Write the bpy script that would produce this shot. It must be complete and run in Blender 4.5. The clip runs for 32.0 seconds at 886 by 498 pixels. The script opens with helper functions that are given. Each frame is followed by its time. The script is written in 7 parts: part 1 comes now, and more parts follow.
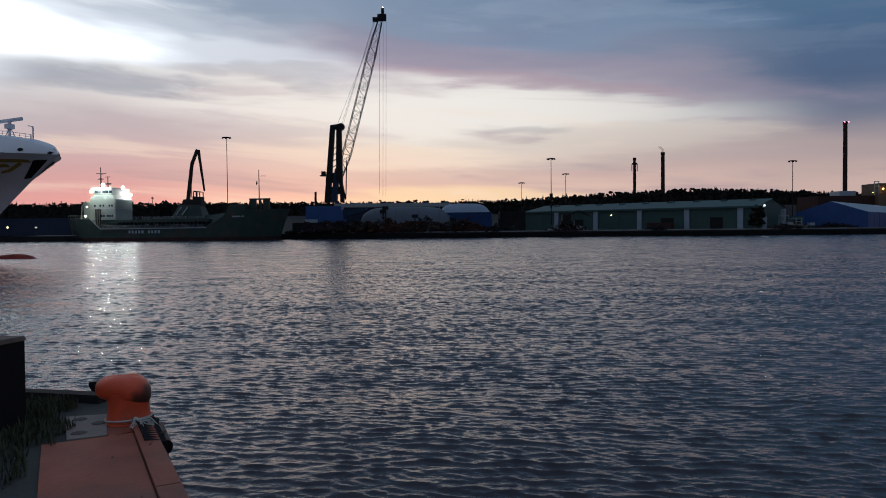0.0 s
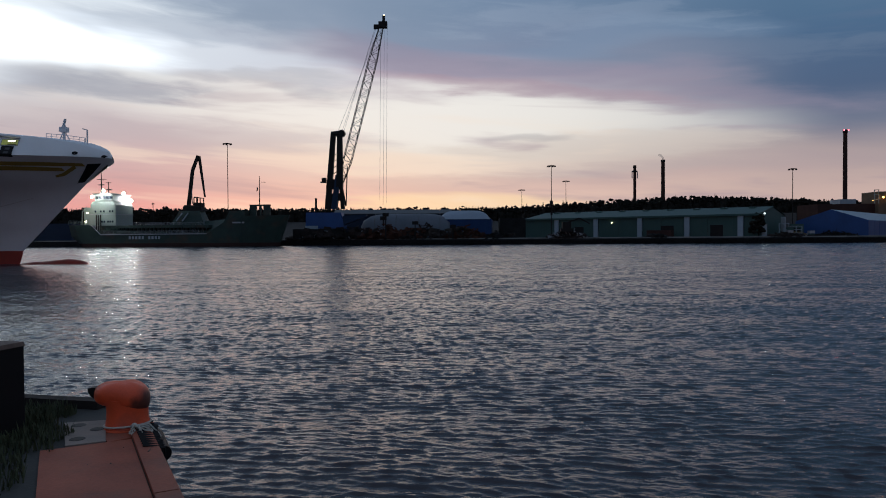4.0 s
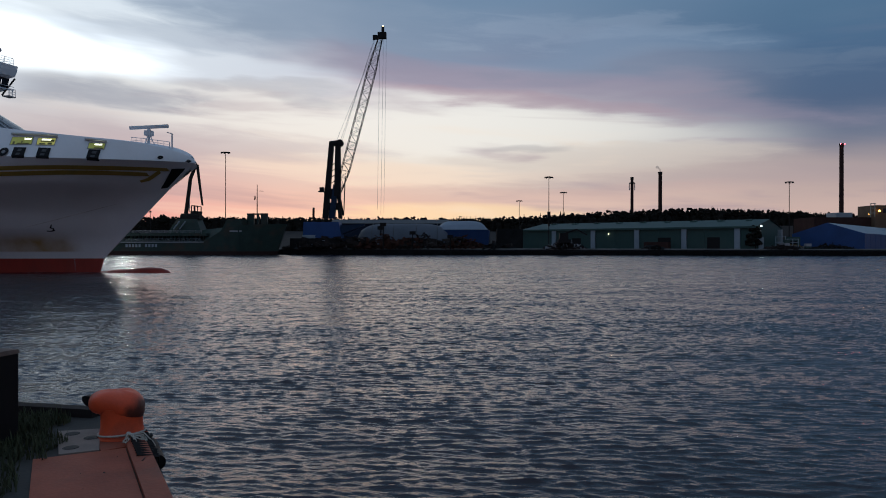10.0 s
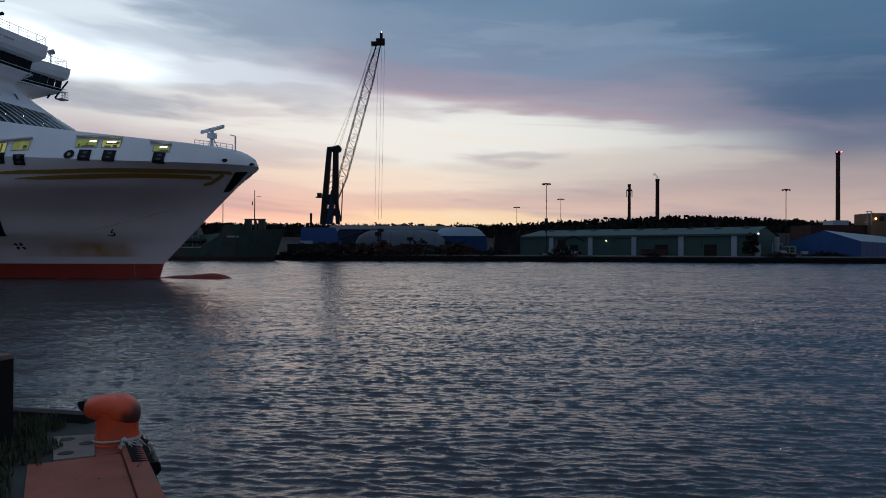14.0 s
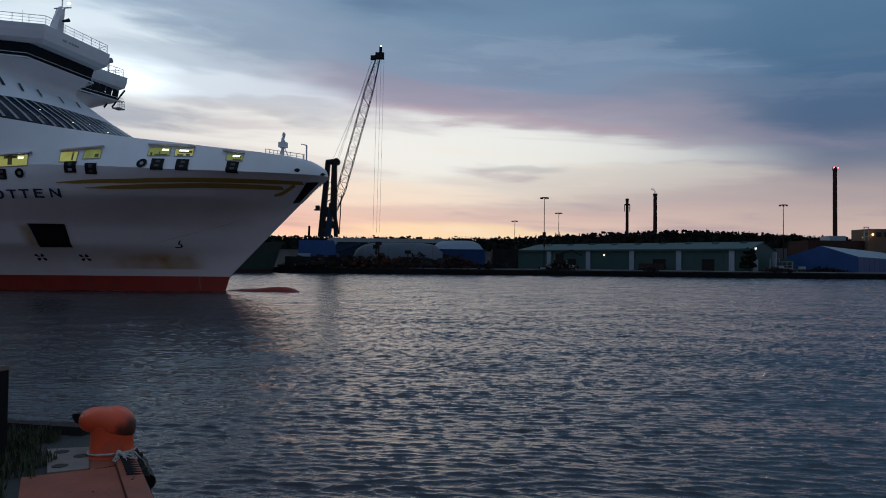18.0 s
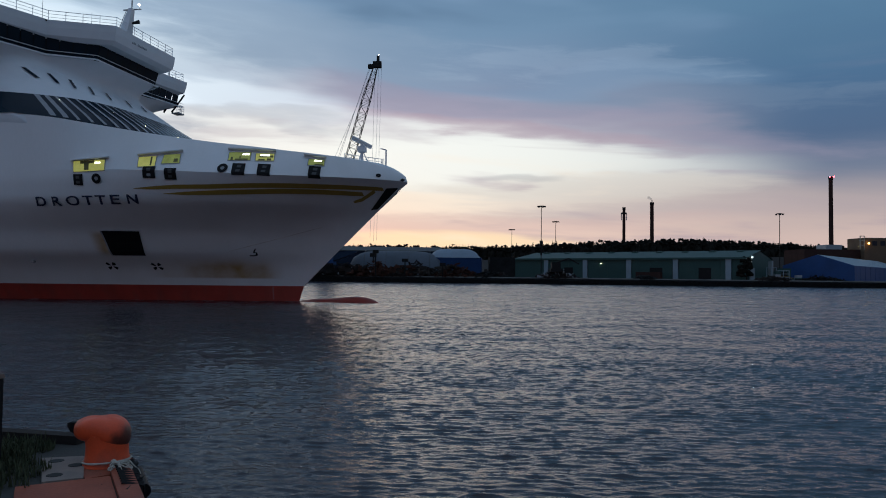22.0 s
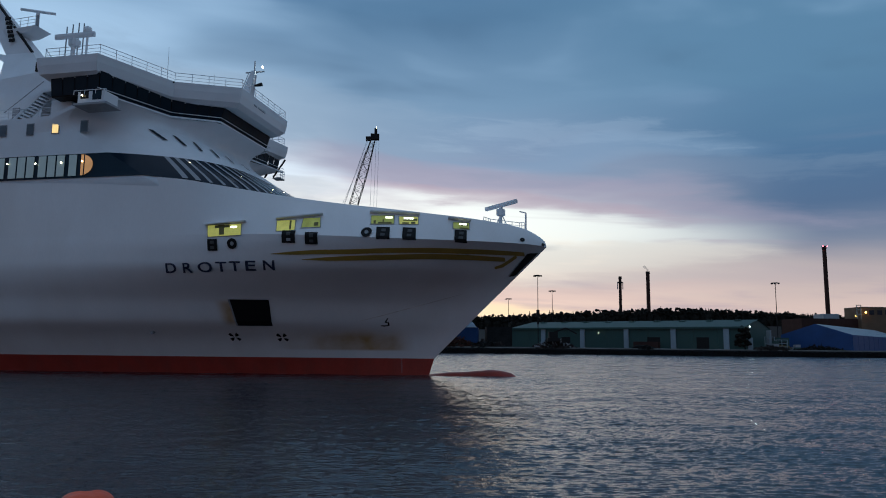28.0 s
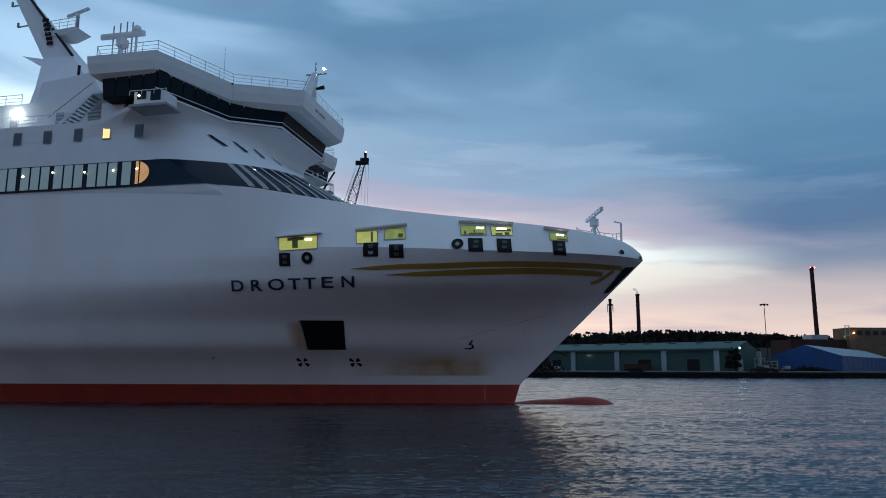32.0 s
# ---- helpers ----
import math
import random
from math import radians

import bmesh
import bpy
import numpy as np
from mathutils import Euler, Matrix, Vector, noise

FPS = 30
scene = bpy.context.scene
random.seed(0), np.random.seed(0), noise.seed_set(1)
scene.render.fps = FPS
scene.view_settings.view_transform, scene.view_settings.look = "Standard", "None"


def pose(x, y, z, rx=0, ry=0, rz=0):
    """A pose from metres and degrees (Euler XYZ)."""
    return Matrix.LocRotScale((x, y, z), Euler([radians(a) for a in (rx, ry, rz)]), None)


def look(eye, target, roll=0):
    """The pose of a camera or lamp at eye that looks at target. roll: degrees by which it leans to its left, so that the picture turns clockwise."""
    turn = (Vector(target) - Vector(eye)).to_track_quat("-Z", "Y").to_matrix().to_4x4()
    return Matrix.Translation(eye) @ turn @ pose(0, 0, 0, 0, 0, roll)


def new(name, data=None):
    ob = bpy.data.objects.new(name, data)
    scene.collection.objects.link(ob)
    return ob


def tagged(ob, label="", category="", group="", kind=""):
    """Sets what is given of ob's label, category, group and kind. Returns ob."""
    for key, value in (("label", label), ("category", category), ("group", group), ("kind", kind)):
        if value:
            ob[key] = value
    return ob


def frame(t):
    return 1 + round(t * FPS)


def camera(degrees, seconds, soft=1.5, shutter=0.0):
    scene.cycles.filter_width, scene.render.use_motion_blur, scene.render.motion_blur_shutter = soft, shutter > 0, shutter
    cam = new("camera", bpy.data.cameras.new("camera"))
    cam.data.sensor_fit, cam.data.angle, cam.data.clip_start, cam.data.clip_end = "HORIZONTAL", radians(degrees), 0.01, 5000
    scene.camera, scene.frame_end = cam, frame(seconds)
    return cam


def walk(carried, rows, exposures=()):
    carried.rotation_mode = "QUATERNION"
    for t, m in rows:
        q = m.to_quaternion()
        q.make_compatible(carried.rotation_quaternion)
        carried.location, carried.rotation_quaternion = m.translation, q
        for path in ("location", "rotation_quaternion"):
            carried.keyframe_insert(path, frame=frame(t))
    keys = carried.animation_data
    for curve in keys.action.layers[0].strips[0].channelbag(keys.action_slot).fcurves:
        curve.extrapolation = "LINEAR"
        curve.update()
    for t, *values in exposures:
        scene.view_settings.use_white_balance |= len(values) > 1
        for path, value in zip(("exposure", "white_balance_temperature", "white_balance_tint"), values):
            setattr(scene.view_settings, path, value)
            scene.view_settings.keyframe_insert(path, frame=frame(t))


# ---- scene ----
# camera: held by hand on the quay, turning only
EXPOSURES = [(0, -0.1, 5950, 6), (10, -0.08, 5900, 4), (20, -0.02, 5750, 1), (22, 0.08, 5720, 0), (25, 0.19, 5680, -1), (28, 0.23, 5600, -2), (30, 0.34, 5600, -3), (32, 0.52, 5600, -4)]
cam = camera(64.19, 32.0, soft=1.0)
EYE = Vector((0.0, 0.0, 3.0))
TURNS = [
    (0, 0.14, -1.57, -0.57), (1, 0.14, -1.41, -0.55), (2, 0.17, -1.27, -0.52), (3, 0.15, -1.14, -0.44),
    (3.5, 0.14, -1.09, -0.41), (5.5, 0.14, -0.70, -0.29), (6, 0.16, -0.60, -0.28), (7, 0.21, -0.46, -0.10),
    (8, 0.25, -0.34, 0.04), (9, 0.34, -0.26, 0.06), (10, 0.36, -0.19, 0.06), (11, 0.40, -0.14, 0.14),
    (12, 0.45, -0.09, 0.17), (13, 0.51, 0.05, 0.18), (14, 0.57, 0.31, 0.28), (14.5, 0.62, 0.44, 0.34),
    (16.5, 0.69, 1.03, 0.49), (17, 0.69, 1.17, 0.53), (18, 0.73, 1.39, 0.60), (19, 0.75, 1.58, 0.63),
    (20, 0.80, 1.75, 0.65), (21, 0.86, 1.92, 0.67), (22, 0.96, 2.07, 0.66), (23, 1.03, 2.46, 0.69),
    (23.5, 1.05, 2.76, 0.70), (24, 1.07, 3.14, 0.72), (24.5, 1.09, 3.61, 0.75), (25, 1.09, 4.14, 0.77),
    (25.5, 1.07, 4.64, 0.75), (27.5, 1.15, 7.03, 0.63), (28, 1.19, 7.69, 0.61), (28.5, 1.24, 8.14, 0.63),
    (29, 1.31, 8.36, 0.62), (29.5, 1.36, 8.51, 0.61), (30, 1.57, 8.67, 0.52), (30.5, 1.69, 8.88, 0.44),
    (31, 1.79, 9.10, 0.34), (31.5, 1.92, 9.34, 0.23), (32, 2.00, 9.60, 0.14),
]


def aim(yaw, pitch, roll):
    y, p = radians(yaw), radians(pitch)
    return look(EYE, EYE + Vector((math.sin(y) * math.cos(p), math.cos(y) * math.cos(p), math.sin(p))), roll)


walk(cam, [(t, aim(y, p, r)) for t, y, p, r in TURNS], EXPOSURES)

# the ferry's way: seconds, x, y of its stem on the water, heading
FERRY_WAY = [
    (0, -57.59, 85.81, -2.78), (2, -54.02, 85.41, -4.12), (4, -50.43, 84.61, -5.24), (6, -46.77, 83.75, -6.24),
    (8, -43.03, 82.93, -7.15), (10, -39.19, 82.13, -7.97), (12, -35.26, 81.28, -8.71), (14, -31.23, 80.31, -9.39),
    (16, -27.08, 79.18, -10.03), (18, -22.81, 77.89, -10.63), (20, -18.41, 76.51, -11.23), (22, -13.87, 75.08, -11.81),
    (24, -9.21, 73.65, -12.35), (26, -4.48, 72.15, -12.83), (28, 0.22, 70.39, -13.21), (30, 4.70, 67.91, -13.46),
    (32, 8.64, 63.93, -13.64),
]

# ---- sky and light ----
def nodes_of(tree):
    tree.nodes.clear()
    return tree.nodes, tree.links


world = bpy.data.worlds.new("evening_sky")
scene.world = world
world.use_nodes = True
wn, wl = nodes_of(world.node_tree)


def wnode(kind, **kw):
    n = wn.new(kind)
    for k, v in kw.items():
        n.inputs[k].default_value = v
    return n


def wmath(op, a, b=None, clamp=False):
    n = wn.new("ShaderNodeMath")
    n.operation, n.use_clamp = op, clamp
    for i, v in enumerate((a, b)):
        if v is None:
            continue
        if isinstance(v, (int, float)):
            n.inputs[i].default_value = v
        else:
            wl.new(v, n.inputs[i])
    return n.outputs[0]


def wsmooth(v, lo, hi):
    n = wn.new("ShaderNodeMapRange")
    n.interpolation_type = "SMOOTHSTEP"
    wl.new(v, n.inputs["Value"])
    n.inputs["From Min"].default_value, n.inputs["From Max"].default_value = lo, hi
    return n.outputs[0]


def wmix(f, a, b):
    n = wn.new("ShaderNodeMix")
    n.data_type = "RGBA"
    if isinstance(f, (int, float)):
        n.inputs[0].default_value = f
    else:
        wl.new(f, n.inputs[0])
    for i, v in ((6, a), (7, b)):
        if isinstance(v, tuple):
            n.inputs[i].default_value = (*v, 1)
        else:
            wl.new(v, n.inputs[i])
    return n.outputs[2]


def wramp(f, stops):
    n = wn.new("ShaderNodeValToRGB")
    el = n.color_ramp.elements
    while len(el) < len(stops):
        el.new(0.5)
    for e, (p, c) in zip(el, stops):
        e.position, e.color = p, (*c, 1)
    wl.new(f, n.inputs[0])
    return n.outputs[0]


coord = wn.new("ShaderNodeTexCoord").outputs["Generated"]
sep = wn.new("ShaderNodeSeparateXYZ")
wl.new(coord, sep.inputs[0])
dx, dy, dz = sep.outputs
up = wmath("MAXIMUM", dz, 0.0)
azi = wmath("ARCTAN2", dx, dy)                      # 0 towards the far quay, positive to its east
# clear sky behind the clouds, sun just under the horizon
nish = wn.new("ShaderNodeTexSky")
nish.sky_type, nish.sun_disc = "NISHITA", False
nish.sun_elevation, nish.sun_rotation = radians(1.0), radians(-12.0)


def tint(r, g, b):
    """A colour given in display values, as light."""
    return tuple(((v / 255 + 0.055) / 1.055) ** 2.4 * 1.05 for v in (r, g, b))


def wflow(sa, su, scale, detail, rough, off=0.0):
    """Streaky noise over bearing and height."""
    cb = wn.new("ShaderNodeCombineXYZ")
    wl.new(wmath("MULTIPLY", azi, sa), cb.inputs[0])
    wl.new(wmath("MULTIPLY", wmath("ADD", up, wmath("MULTIPLY", azi, 0.05)), su), cb.inputs[1])
    cb.inputs[2].default_value = off
    t = wnode("ShaderNodeTexNoise", Scale=scale, Detail=detail, Roughness=rough, Distortion=0.4)
    wl.new(cb.outputs[0], t.inputs["Vector"])
    return wmath("SUBTRACT", t.outputs[0], 0.5)


wide = wflow(2.6, 11.0, 1.0, 3.5, 0.46)
thin = wflow(2.6, 24.0, 1.0, 4.5, 0.52, 3.7)
fine = wflow(9.0, 60.0, 1.2, 7.0, 0.62, 8.1)
height = wmath("ADD", up, wmath("ADD", wmath("MULTIPLY", wide, wmath("MULTIPLY", up, 0.42)), wmath("MULTIPLY", thin, 0.026)))
bearing = wmath("ADD", azi, wmath("MULTIPLY", wide, 0.18))

west = wramp(height, [(0.0, tint(226, 146, 146)), (0.03, tint(232, 156, 152)), (0.085, tint(206, 160, 160)), (0.14, tint(206, 188, 186)),
                      (0.185, tint(212, 205, 204)), (0.215, tint(218, 216, 216)), (0.25, tint(253, 249, 245)), (0.295, tint(230, 231, 234)),
                      (0.36, tint(168, 184, 205)), (0.45, tint(104, 128, 156)), (0.62, tint(128, 138, 158)), (1.0, tint(142, 147, 165))])
mid = wramp(height, [(0.0, tint(234, 178, 158)), (0.03, tint(242, 202, 172)), (0.06, tint(230, 192, 176)), (0.09, tint(230, 206, 190)),
                     (0.13, tint(232, 216, 200)), (0.18, tint(238, 228, 219)), (0.215, tint(180, 170, 182)), (0.26, tint(131, 140, 162)),
                     (0.32, tint(115, 135, 159)), (0.45, tint(83, 109, 137)), (0.62, tint(116, 128, 150)), (1.0, tint(142, 147, 165))])
east = wramp(height, [(0.0, tint(204, 172, 160)), (0.05, tint(204, 172, 162)), (0.1, tint(170, 150, 150)), (0.135, tint(112, 115, 134)),
                      (0.19, tint(77, 94, 123)), (0.26, tint(76, 101, 131)), (0.34, tint(89, 116, 142)), (0.5, tint(93, 120, 145)),
                      (0.66, tint(112, 126, 150)), (1.0, tint(142, 147, 165))])
back = wramp(up, [(0.0, (0.42, 0.25, 0.23)), (0.10, (0.27, 0.19, 0.205)), (0.30, (0.108, 0.168, 0.262)), (0.7, (0.16, 0.245, 0.37)), (1.0, (0.275, 0.31, 0.405))])
sky = wmix(wsmooth(bearing, -0.06, -0.44), mid, west)
sky = wmix(wsmooth(bearing, 0.0, 0.53), sky, east)


def cloud(sky, a0, u0, sa, su, tilt, colour, amount, ragged=0.0):
    """One drawn-out cloud or clear gap: bearing, height, half sizes, tilt."""
    a = wmath("SUBTRACT", bearing, a0)
    u = wmath("SUBTRACT", wmath("SUBTRACT", height, u0), wmath("MULTIPLY", a, tilt))
    a, u = wmath("DIVIDE", a, sa), wmath("DIVIDE", u, su)
    d = wmath("ADD", wmath("MULTIPLY", a, a), wmath("MULTIPLY", u, u))
    if ragged:
        d = wmath("ADD", d, wmath("MULTIPLY", fine, ragged))
    return wmix(wmath("MULTIPLY", wsmooth(d, 1.9, 0.0), amount), sky, tint(*colour))


sky = cloud(sky, -0.05, 0.165, 0.42, 0.045, -0.04, (244, 233, 222), 0.8)
sky = cloud(sky, -0.34, 0.130, 0.24, 0.020, 0.0, (180, 164, 170), 0.45, 3.0)
sky = cloud(sky, 0.22, 0.120, 0.20, 0.016, -0.02, (212, 194, 182), 0.65, 2.0)
sky = cloud(sky, 0.33, 0.086, 0.26, 0.012, 0.01, (168, 148, 152), 0.35, 3.0)
sky = cloud(sky, 0.08, 0.072, 0.30, 0.012, 0.01, (206, 168, 160), 0.45, 3.0)
sky = cloud(sky, 0.02, 0.047, 0.16, 0.014, 0.0, (252, 216, 170), 0.7, 1.5)
sky = cloud(sky, -0.36, 0.248, 0.22, 0.026, -0.10, (218, 219, 225), 0.8, 1.0)
sky = cloud(sky, -0.22, 0.315, 0.26, 0.042, -0.12, (132, 146, 166), 0.75, 2.0)
sky = cloud(sky, -0.50, 0.188, 0.17, 0.018, -0.01, (146, 148, 162), 0.7, 2.5)
sky = cloud(sky, -0.26, 0.212, 0.14, 0.010, -0.06, (166, 164, 170), 0.4, 3.5)
sky = cloud(sky, 0.16, 0.212, 0.36, 0.026, -0.13, (148, 135, 152), 0.7, 1.5)
sky = cloud(sky, 0.10, 0.200, 0.24, 0.010, -0.10, (172, 142, 152), 0.48, 2.5)
sky = cloud(sky, 0.22, 0.283, 0.20, 0.014, -0.05, (168, 176, 191), 0.17, 7.0)
sky = cloud(sky, 0.36, 0.235, 0.26, 0.02, 0.0, (126, 136, 154), 0.25, 5.0)
sky = cloud(sky, -0.33, 0.272, 0.13, 0.016, -0.06, (172, 179, 192), 0.6, 2.5)
sky = cloud(sky, 0.30, 0.262, 0.16, 0.016, 0.02, (136, 152, 174), 0.35, 0.0)
sky = cloud(sky, 0.12, 0.137, 0.05, 0.004, -0.09, (164, 158, 160), 0.45, 0.8)
sky = cloud(sky, -0.57, 0.25, 0.20, 0.034, -0.06, (350, 350, 350), 0.6, 0.8)
# bright patch out of view to the west, added to brighten the near water
sky = cloud(sky, -0.85, 0.23, 0.26, 0.07, -0.06, (330, 326, 322), 0.8, 0.6)
# darker and lighter billows in the high bank
high = wsmooth(up, 0.24, 0.4)
sky = wmix(wmath("MULTIPLY", high, wmath("MULTIPLY", wsmooth(wide, 0.0, 0.22), 0.4)), sky, tint(64, 84, 108))
sky = wmix(wmath("MULTIPLY", high, wmath("MULTIPLY", wsmooth(wide, -0.04, -0.24), 0.5)), sky, tint(138, 158, 182))
sky = wmix(wmath("MULTIPLY", wsmooth(up, 0.30, 0.1), wmath("MULTIPLY", wsmooth(thin, 0.03, 0.18), 0.6)), sky, tint(164, 142, 152))
sky = wmix(wmath("MULTIPLY", wsmooth(up, 0.22, 0.08), wmath("MULTIPLY", wmath("MULTIPLY", wsmooth(thin, -0.03, -0.18), wsmooth(azi, 0.45, 0.1)), 0.55)), sky, tint(250, 222, 198))
# bluer and duller away to the east, pinker behind the viewer
dull = wramp(up, [(0.0, (0.13, 0.135, 0.17)), (0.2, (0.12, 0.145, 0.195)), (0.5, (0.14, 0.195, 0.27)), (1.0, (0.29, 0.31, 0.395))])
back = wmix(wmath("MULTIPLY", wsmooth(azi, 0.6, 1.0), wsmooth(azi, 2.5, 1.7)), back, dull)
sky = wmix(wsmooth(wmath("ABSOLUTE", azi), 0.8, 1.6), sky, back)
sky = wmix(0.012, sky, nish.outputs[0])
# under the horizon: dark ground
sky = wmix(wsmooth(dz, -0.05, -0.01), (0.05, 0.05, 0.06), sky)
bg = wnode("ShaderNodeBackground", Strength=1.0)
wl.new(sky, bg.inputs[0])
wout = wn.new("ShaderNodeOutputWorld")
wl.new(bg.outputs[0], wout.inputs[0])

# the last glow of the low sun through the clouds
sun = new("sun", bpy.data.lights.new("sun", "SUN"))
sun.data.energy, sun.data.angle, sun.data.color = 0.02, radians(25), (1.0, 0.72, 0.55)
sun.matrix_world = look((0, 0, 50), Vector((0, 0, 50)) - Vector((math.sin(radians(-12)) * 10, math.cos(radians(-12)) * 10, 0.9)))

# ---- materials ----
def material(name, colour, rough=0.6, metal=0.0, vary=0.12, scale=3.0, bump=0.0, fine=40.0, dirt=None, dirt_amount=0.0,
             dirt_scale=0.6, stretch=(1, 1, 1), spec=0.5, emit=None, power=0.0):
    """A painted, rusted or mineral surface: two scales of colour change, stains, fine relief."""
    m = bpy.data.materials.new(name)
    m.use_nodes = True
    n, l = nodes_of(m.node_tree)
    out, b = n.new("ShaderNodeOutputMaterial"), n.new("ShaderNodeBsdfPrincipled")
    l.new(b.outputs[0], out.inputs[0])
    b.inputs["Roughness"].default_value, b.inputs["Metallic"].default_value = rough, metal
    b.inputs["Specular IOR Level"].default_value = spec
    tc, mp = n.new("ShaderNodeTexCoord"), n.new("ShaderNodeMapping")
    l.new(tc.outputs["Object"], mp.inputs[0])
    mp.inputs["Scale"].default_value = stretch
    t1, t2 = n.new("ShaderNodeTexNoise"), n.new("ShaderNodeTexNoise")
    for t, s in ((t1, scale), (t2, fine)):
        l.new(mp.outputs[0], t.inputs["Vector"])
        t.inputs["Scale"].default_value, t.inputs["Detail"].default_value = s, 5.0
    mixn = n.new("ShaderNodeMath")
    mixn.operation = "MULTIPLY_ADD"
    l.new(t1.outputs[0], mixn.inputs[0])
    mixn.inputs[1].default_value = 0.65
    half = n.new("ShaderNodeMath")
    half.operation = "MULTIPLY"
    l.new(t2.outputs[0], half.inputs[0])
    half.inputs[1].default_value = 0.35
    l.new(half.outputs[0], mixn.inputs[2])
    info = n.new("ShaderNodeObjectInfo")
    ramp = n.new("ShaderNodeValToRGB")
    ramp.color_ramp.elements[0].position, ramp.color_ramp.elements[1].position = 0.3, 0.7
    ramp.color_ramp.elements[0].color = (*[c * (1 - vary) for c in colour], 1)
    ramp.color_ramp.elements[1].color = (*[min(1, c * (1 + vary)) for c in colour], 1)
    l.new(mixn.outputs[0], ramp.inputs[0])
    col = ramp.outputs[0]
    if dirt:
        t3, r3, mx = n.new("ShaderNodeTexNoise"), n.new("ShaderNodeValToRGB"), n.new("ShaderNodeMix")
        l.new(mp.outputs[0], t3.inputs["Vector"])
        t3.inputs["Scale"].default_value, t3.inputs["Detail"].default_value = dirt_scale, 8.0
        r3.color_ramp.elements[0].position, r3.color_ramp.elements[1].position = 0.5, 0.72
        r3.color_ramp.elements[0].color = (0, 0, 0, 1)
        r3.color_ramp.elements[1].color = (dirt_amount, dirt_amount, dirt_amount, 1)
        l.new(t3.outputs[0], r3.inputs[0])
        mx.data_type = "RGBA"
        l.new(r3.outputs[0], mx.inputs[0])
        l.new(col, mx.inputs[6])
        mx.inputs[7].default_value = (*dirt, 1)
        col = mx.outputs[2]
    l.new(col, b.inputs["Base Color"])
    if bump:
        bp = n.new("ShaderNodeBump")
        bp.inputs["Strength"].default_value, bp.inputs["Distance"].default_value = bump, 0.02
        l.new(mixn.outputs[0], bp.inputs["Height"])
        l.new(bp.outputs[0], b.inputs["Normal"])
    if emit:
        b.inputs["Emission Color"].default_value = (*emit, 1)
        b.inputs["Emission Strength"].default_value = power
    return m


WHITE = material("white_ship_paint", (0.82, 0.81, 0.81), 0.38, vary=0.04, scale=0.35, fine=6, bump=0.03, dirt=(0.5, 0.42, 0.34), dirt_amount=0.22, dirt_scale=0.12, stretch=(1, 1, 0.35))
WHITE2 = material("white_deckhouse_paint", (0.76, 0.77, 0.79), 0.45, vary=0.05, scale=0.6, fine=9)
RED = material("red_antifouling_paint", (0.34, 0.042, 0.028), 0.5, vary=0.2, scale=0.8, fine=8, dirt=(0.2, 0.05, 0.04), dirt_amount=0.5, dirt_scale=0.7, stretch=(1, 1, 0.3))
GLASS = material("dark_tinted_glass", (0.008, 0.018, 0.032), 0.22, vary=0.2, scale=0.5, spec=0.18)
BLACK = material("black_rubber_paint_and_unlit_openings", (0.008, 0.008, 0.009), 0.6, vary=0.3, spec=0.2)
GLASS_B = material("black_wheelhouse_glass", (0.005, 0.013, 0.022), 0.5, vary=0.2, scale=0.5, spec=0.15)
PANE = material("saloon_window_glass", (0.20, 0.25, 0.28), 0.1, vary=0.15, scale=0.9, emit=(0.55, 0.66, 0.7), power=0.10)
PANE_D = material("dim_gear_behind_opening", (0.16, 0.14, 0.04), 0.6, vary=0.4, scale=2.0)
PANE_W = material("lit_cabin_window", (0.5, 0.4, 0.2), 0.2, vary=0.3, scale=1.5, emit=(1.0, 0.62, 0.22), power=0.9)
PANE_Y = material("lit_mooring_deck_opening", (0.45, 0.42, 0.1), 0.4, vary=0.5, scale=1.1, emit=(0.72, 0.64, 0.14), power=0.3)
PANE_G = material("dim_lit_mooring_deck_opening", (0.30, 0.32, 0.08), 0.4, vary=0.6, scale=1.3, emit=(0.42, 0.42, 0.07), power=0.22)
PANE_L = material("fluorescent_deck_lamp", (0.9, 0.9, 0.7), 0.4, emit=(1.0, 0.95, 0.66), power=2.0)
PANE_O = material("orange_lit_pane", (0.4, 0.22, 0.1), 0.2, vary=0.35, scale=1.4, emit=(0.9, 0.42, 0.16), power=0.32)
GOLD = material("gold_stripe_paint", (0.36, 0.235, 0.042), 0.4, vary=0.12, scale=0.8)
NAVY = material("navy_lettering_paint", (0.02, 0.025, 0.06), 0.45)
GREY = material("grey_steel_paint", (0.30, 0.31, 0.33), 0.5, vary=0.15)
DARKSTEEL = material("dark_steel", (0.012, 0.011, 0.011), 0.6, vary=0.3, spec=0.2)
LAMP = material("bright_lamp", (1, 1, 1), 0.5, emit=(1.0, 0.93, 0.85), power=420)
LAMPS = material("soft_floodlight", (1, 1, 1), 0.5, emit=(0.9, 1.0, 0.92), power=1.6)
LAMPW = material("warm_lamp", (1, 0.8, 0.5), 0.5, emit=(1.0, 0.75, 0.4), power=14)
REDLAMP = material("red_warning_lamp", (1, 0.1, 0.1), 0.5, emit=(1.0, 0.08, 0.1), power=10)
GREENHULL = material("dark_green_hull_paint", (0.03, 0.05, 0.042), 0.5, vary=0.2, scale=0.4, dirt=(0.10, 0.05, 0.03), dirt_amount=0.5, dirt_scale=0.25, spec=0.25)
CREAM = material("cream_deckhouse_paint", (0.22, 0.27, 0.25), 0.5, vary=0.1)
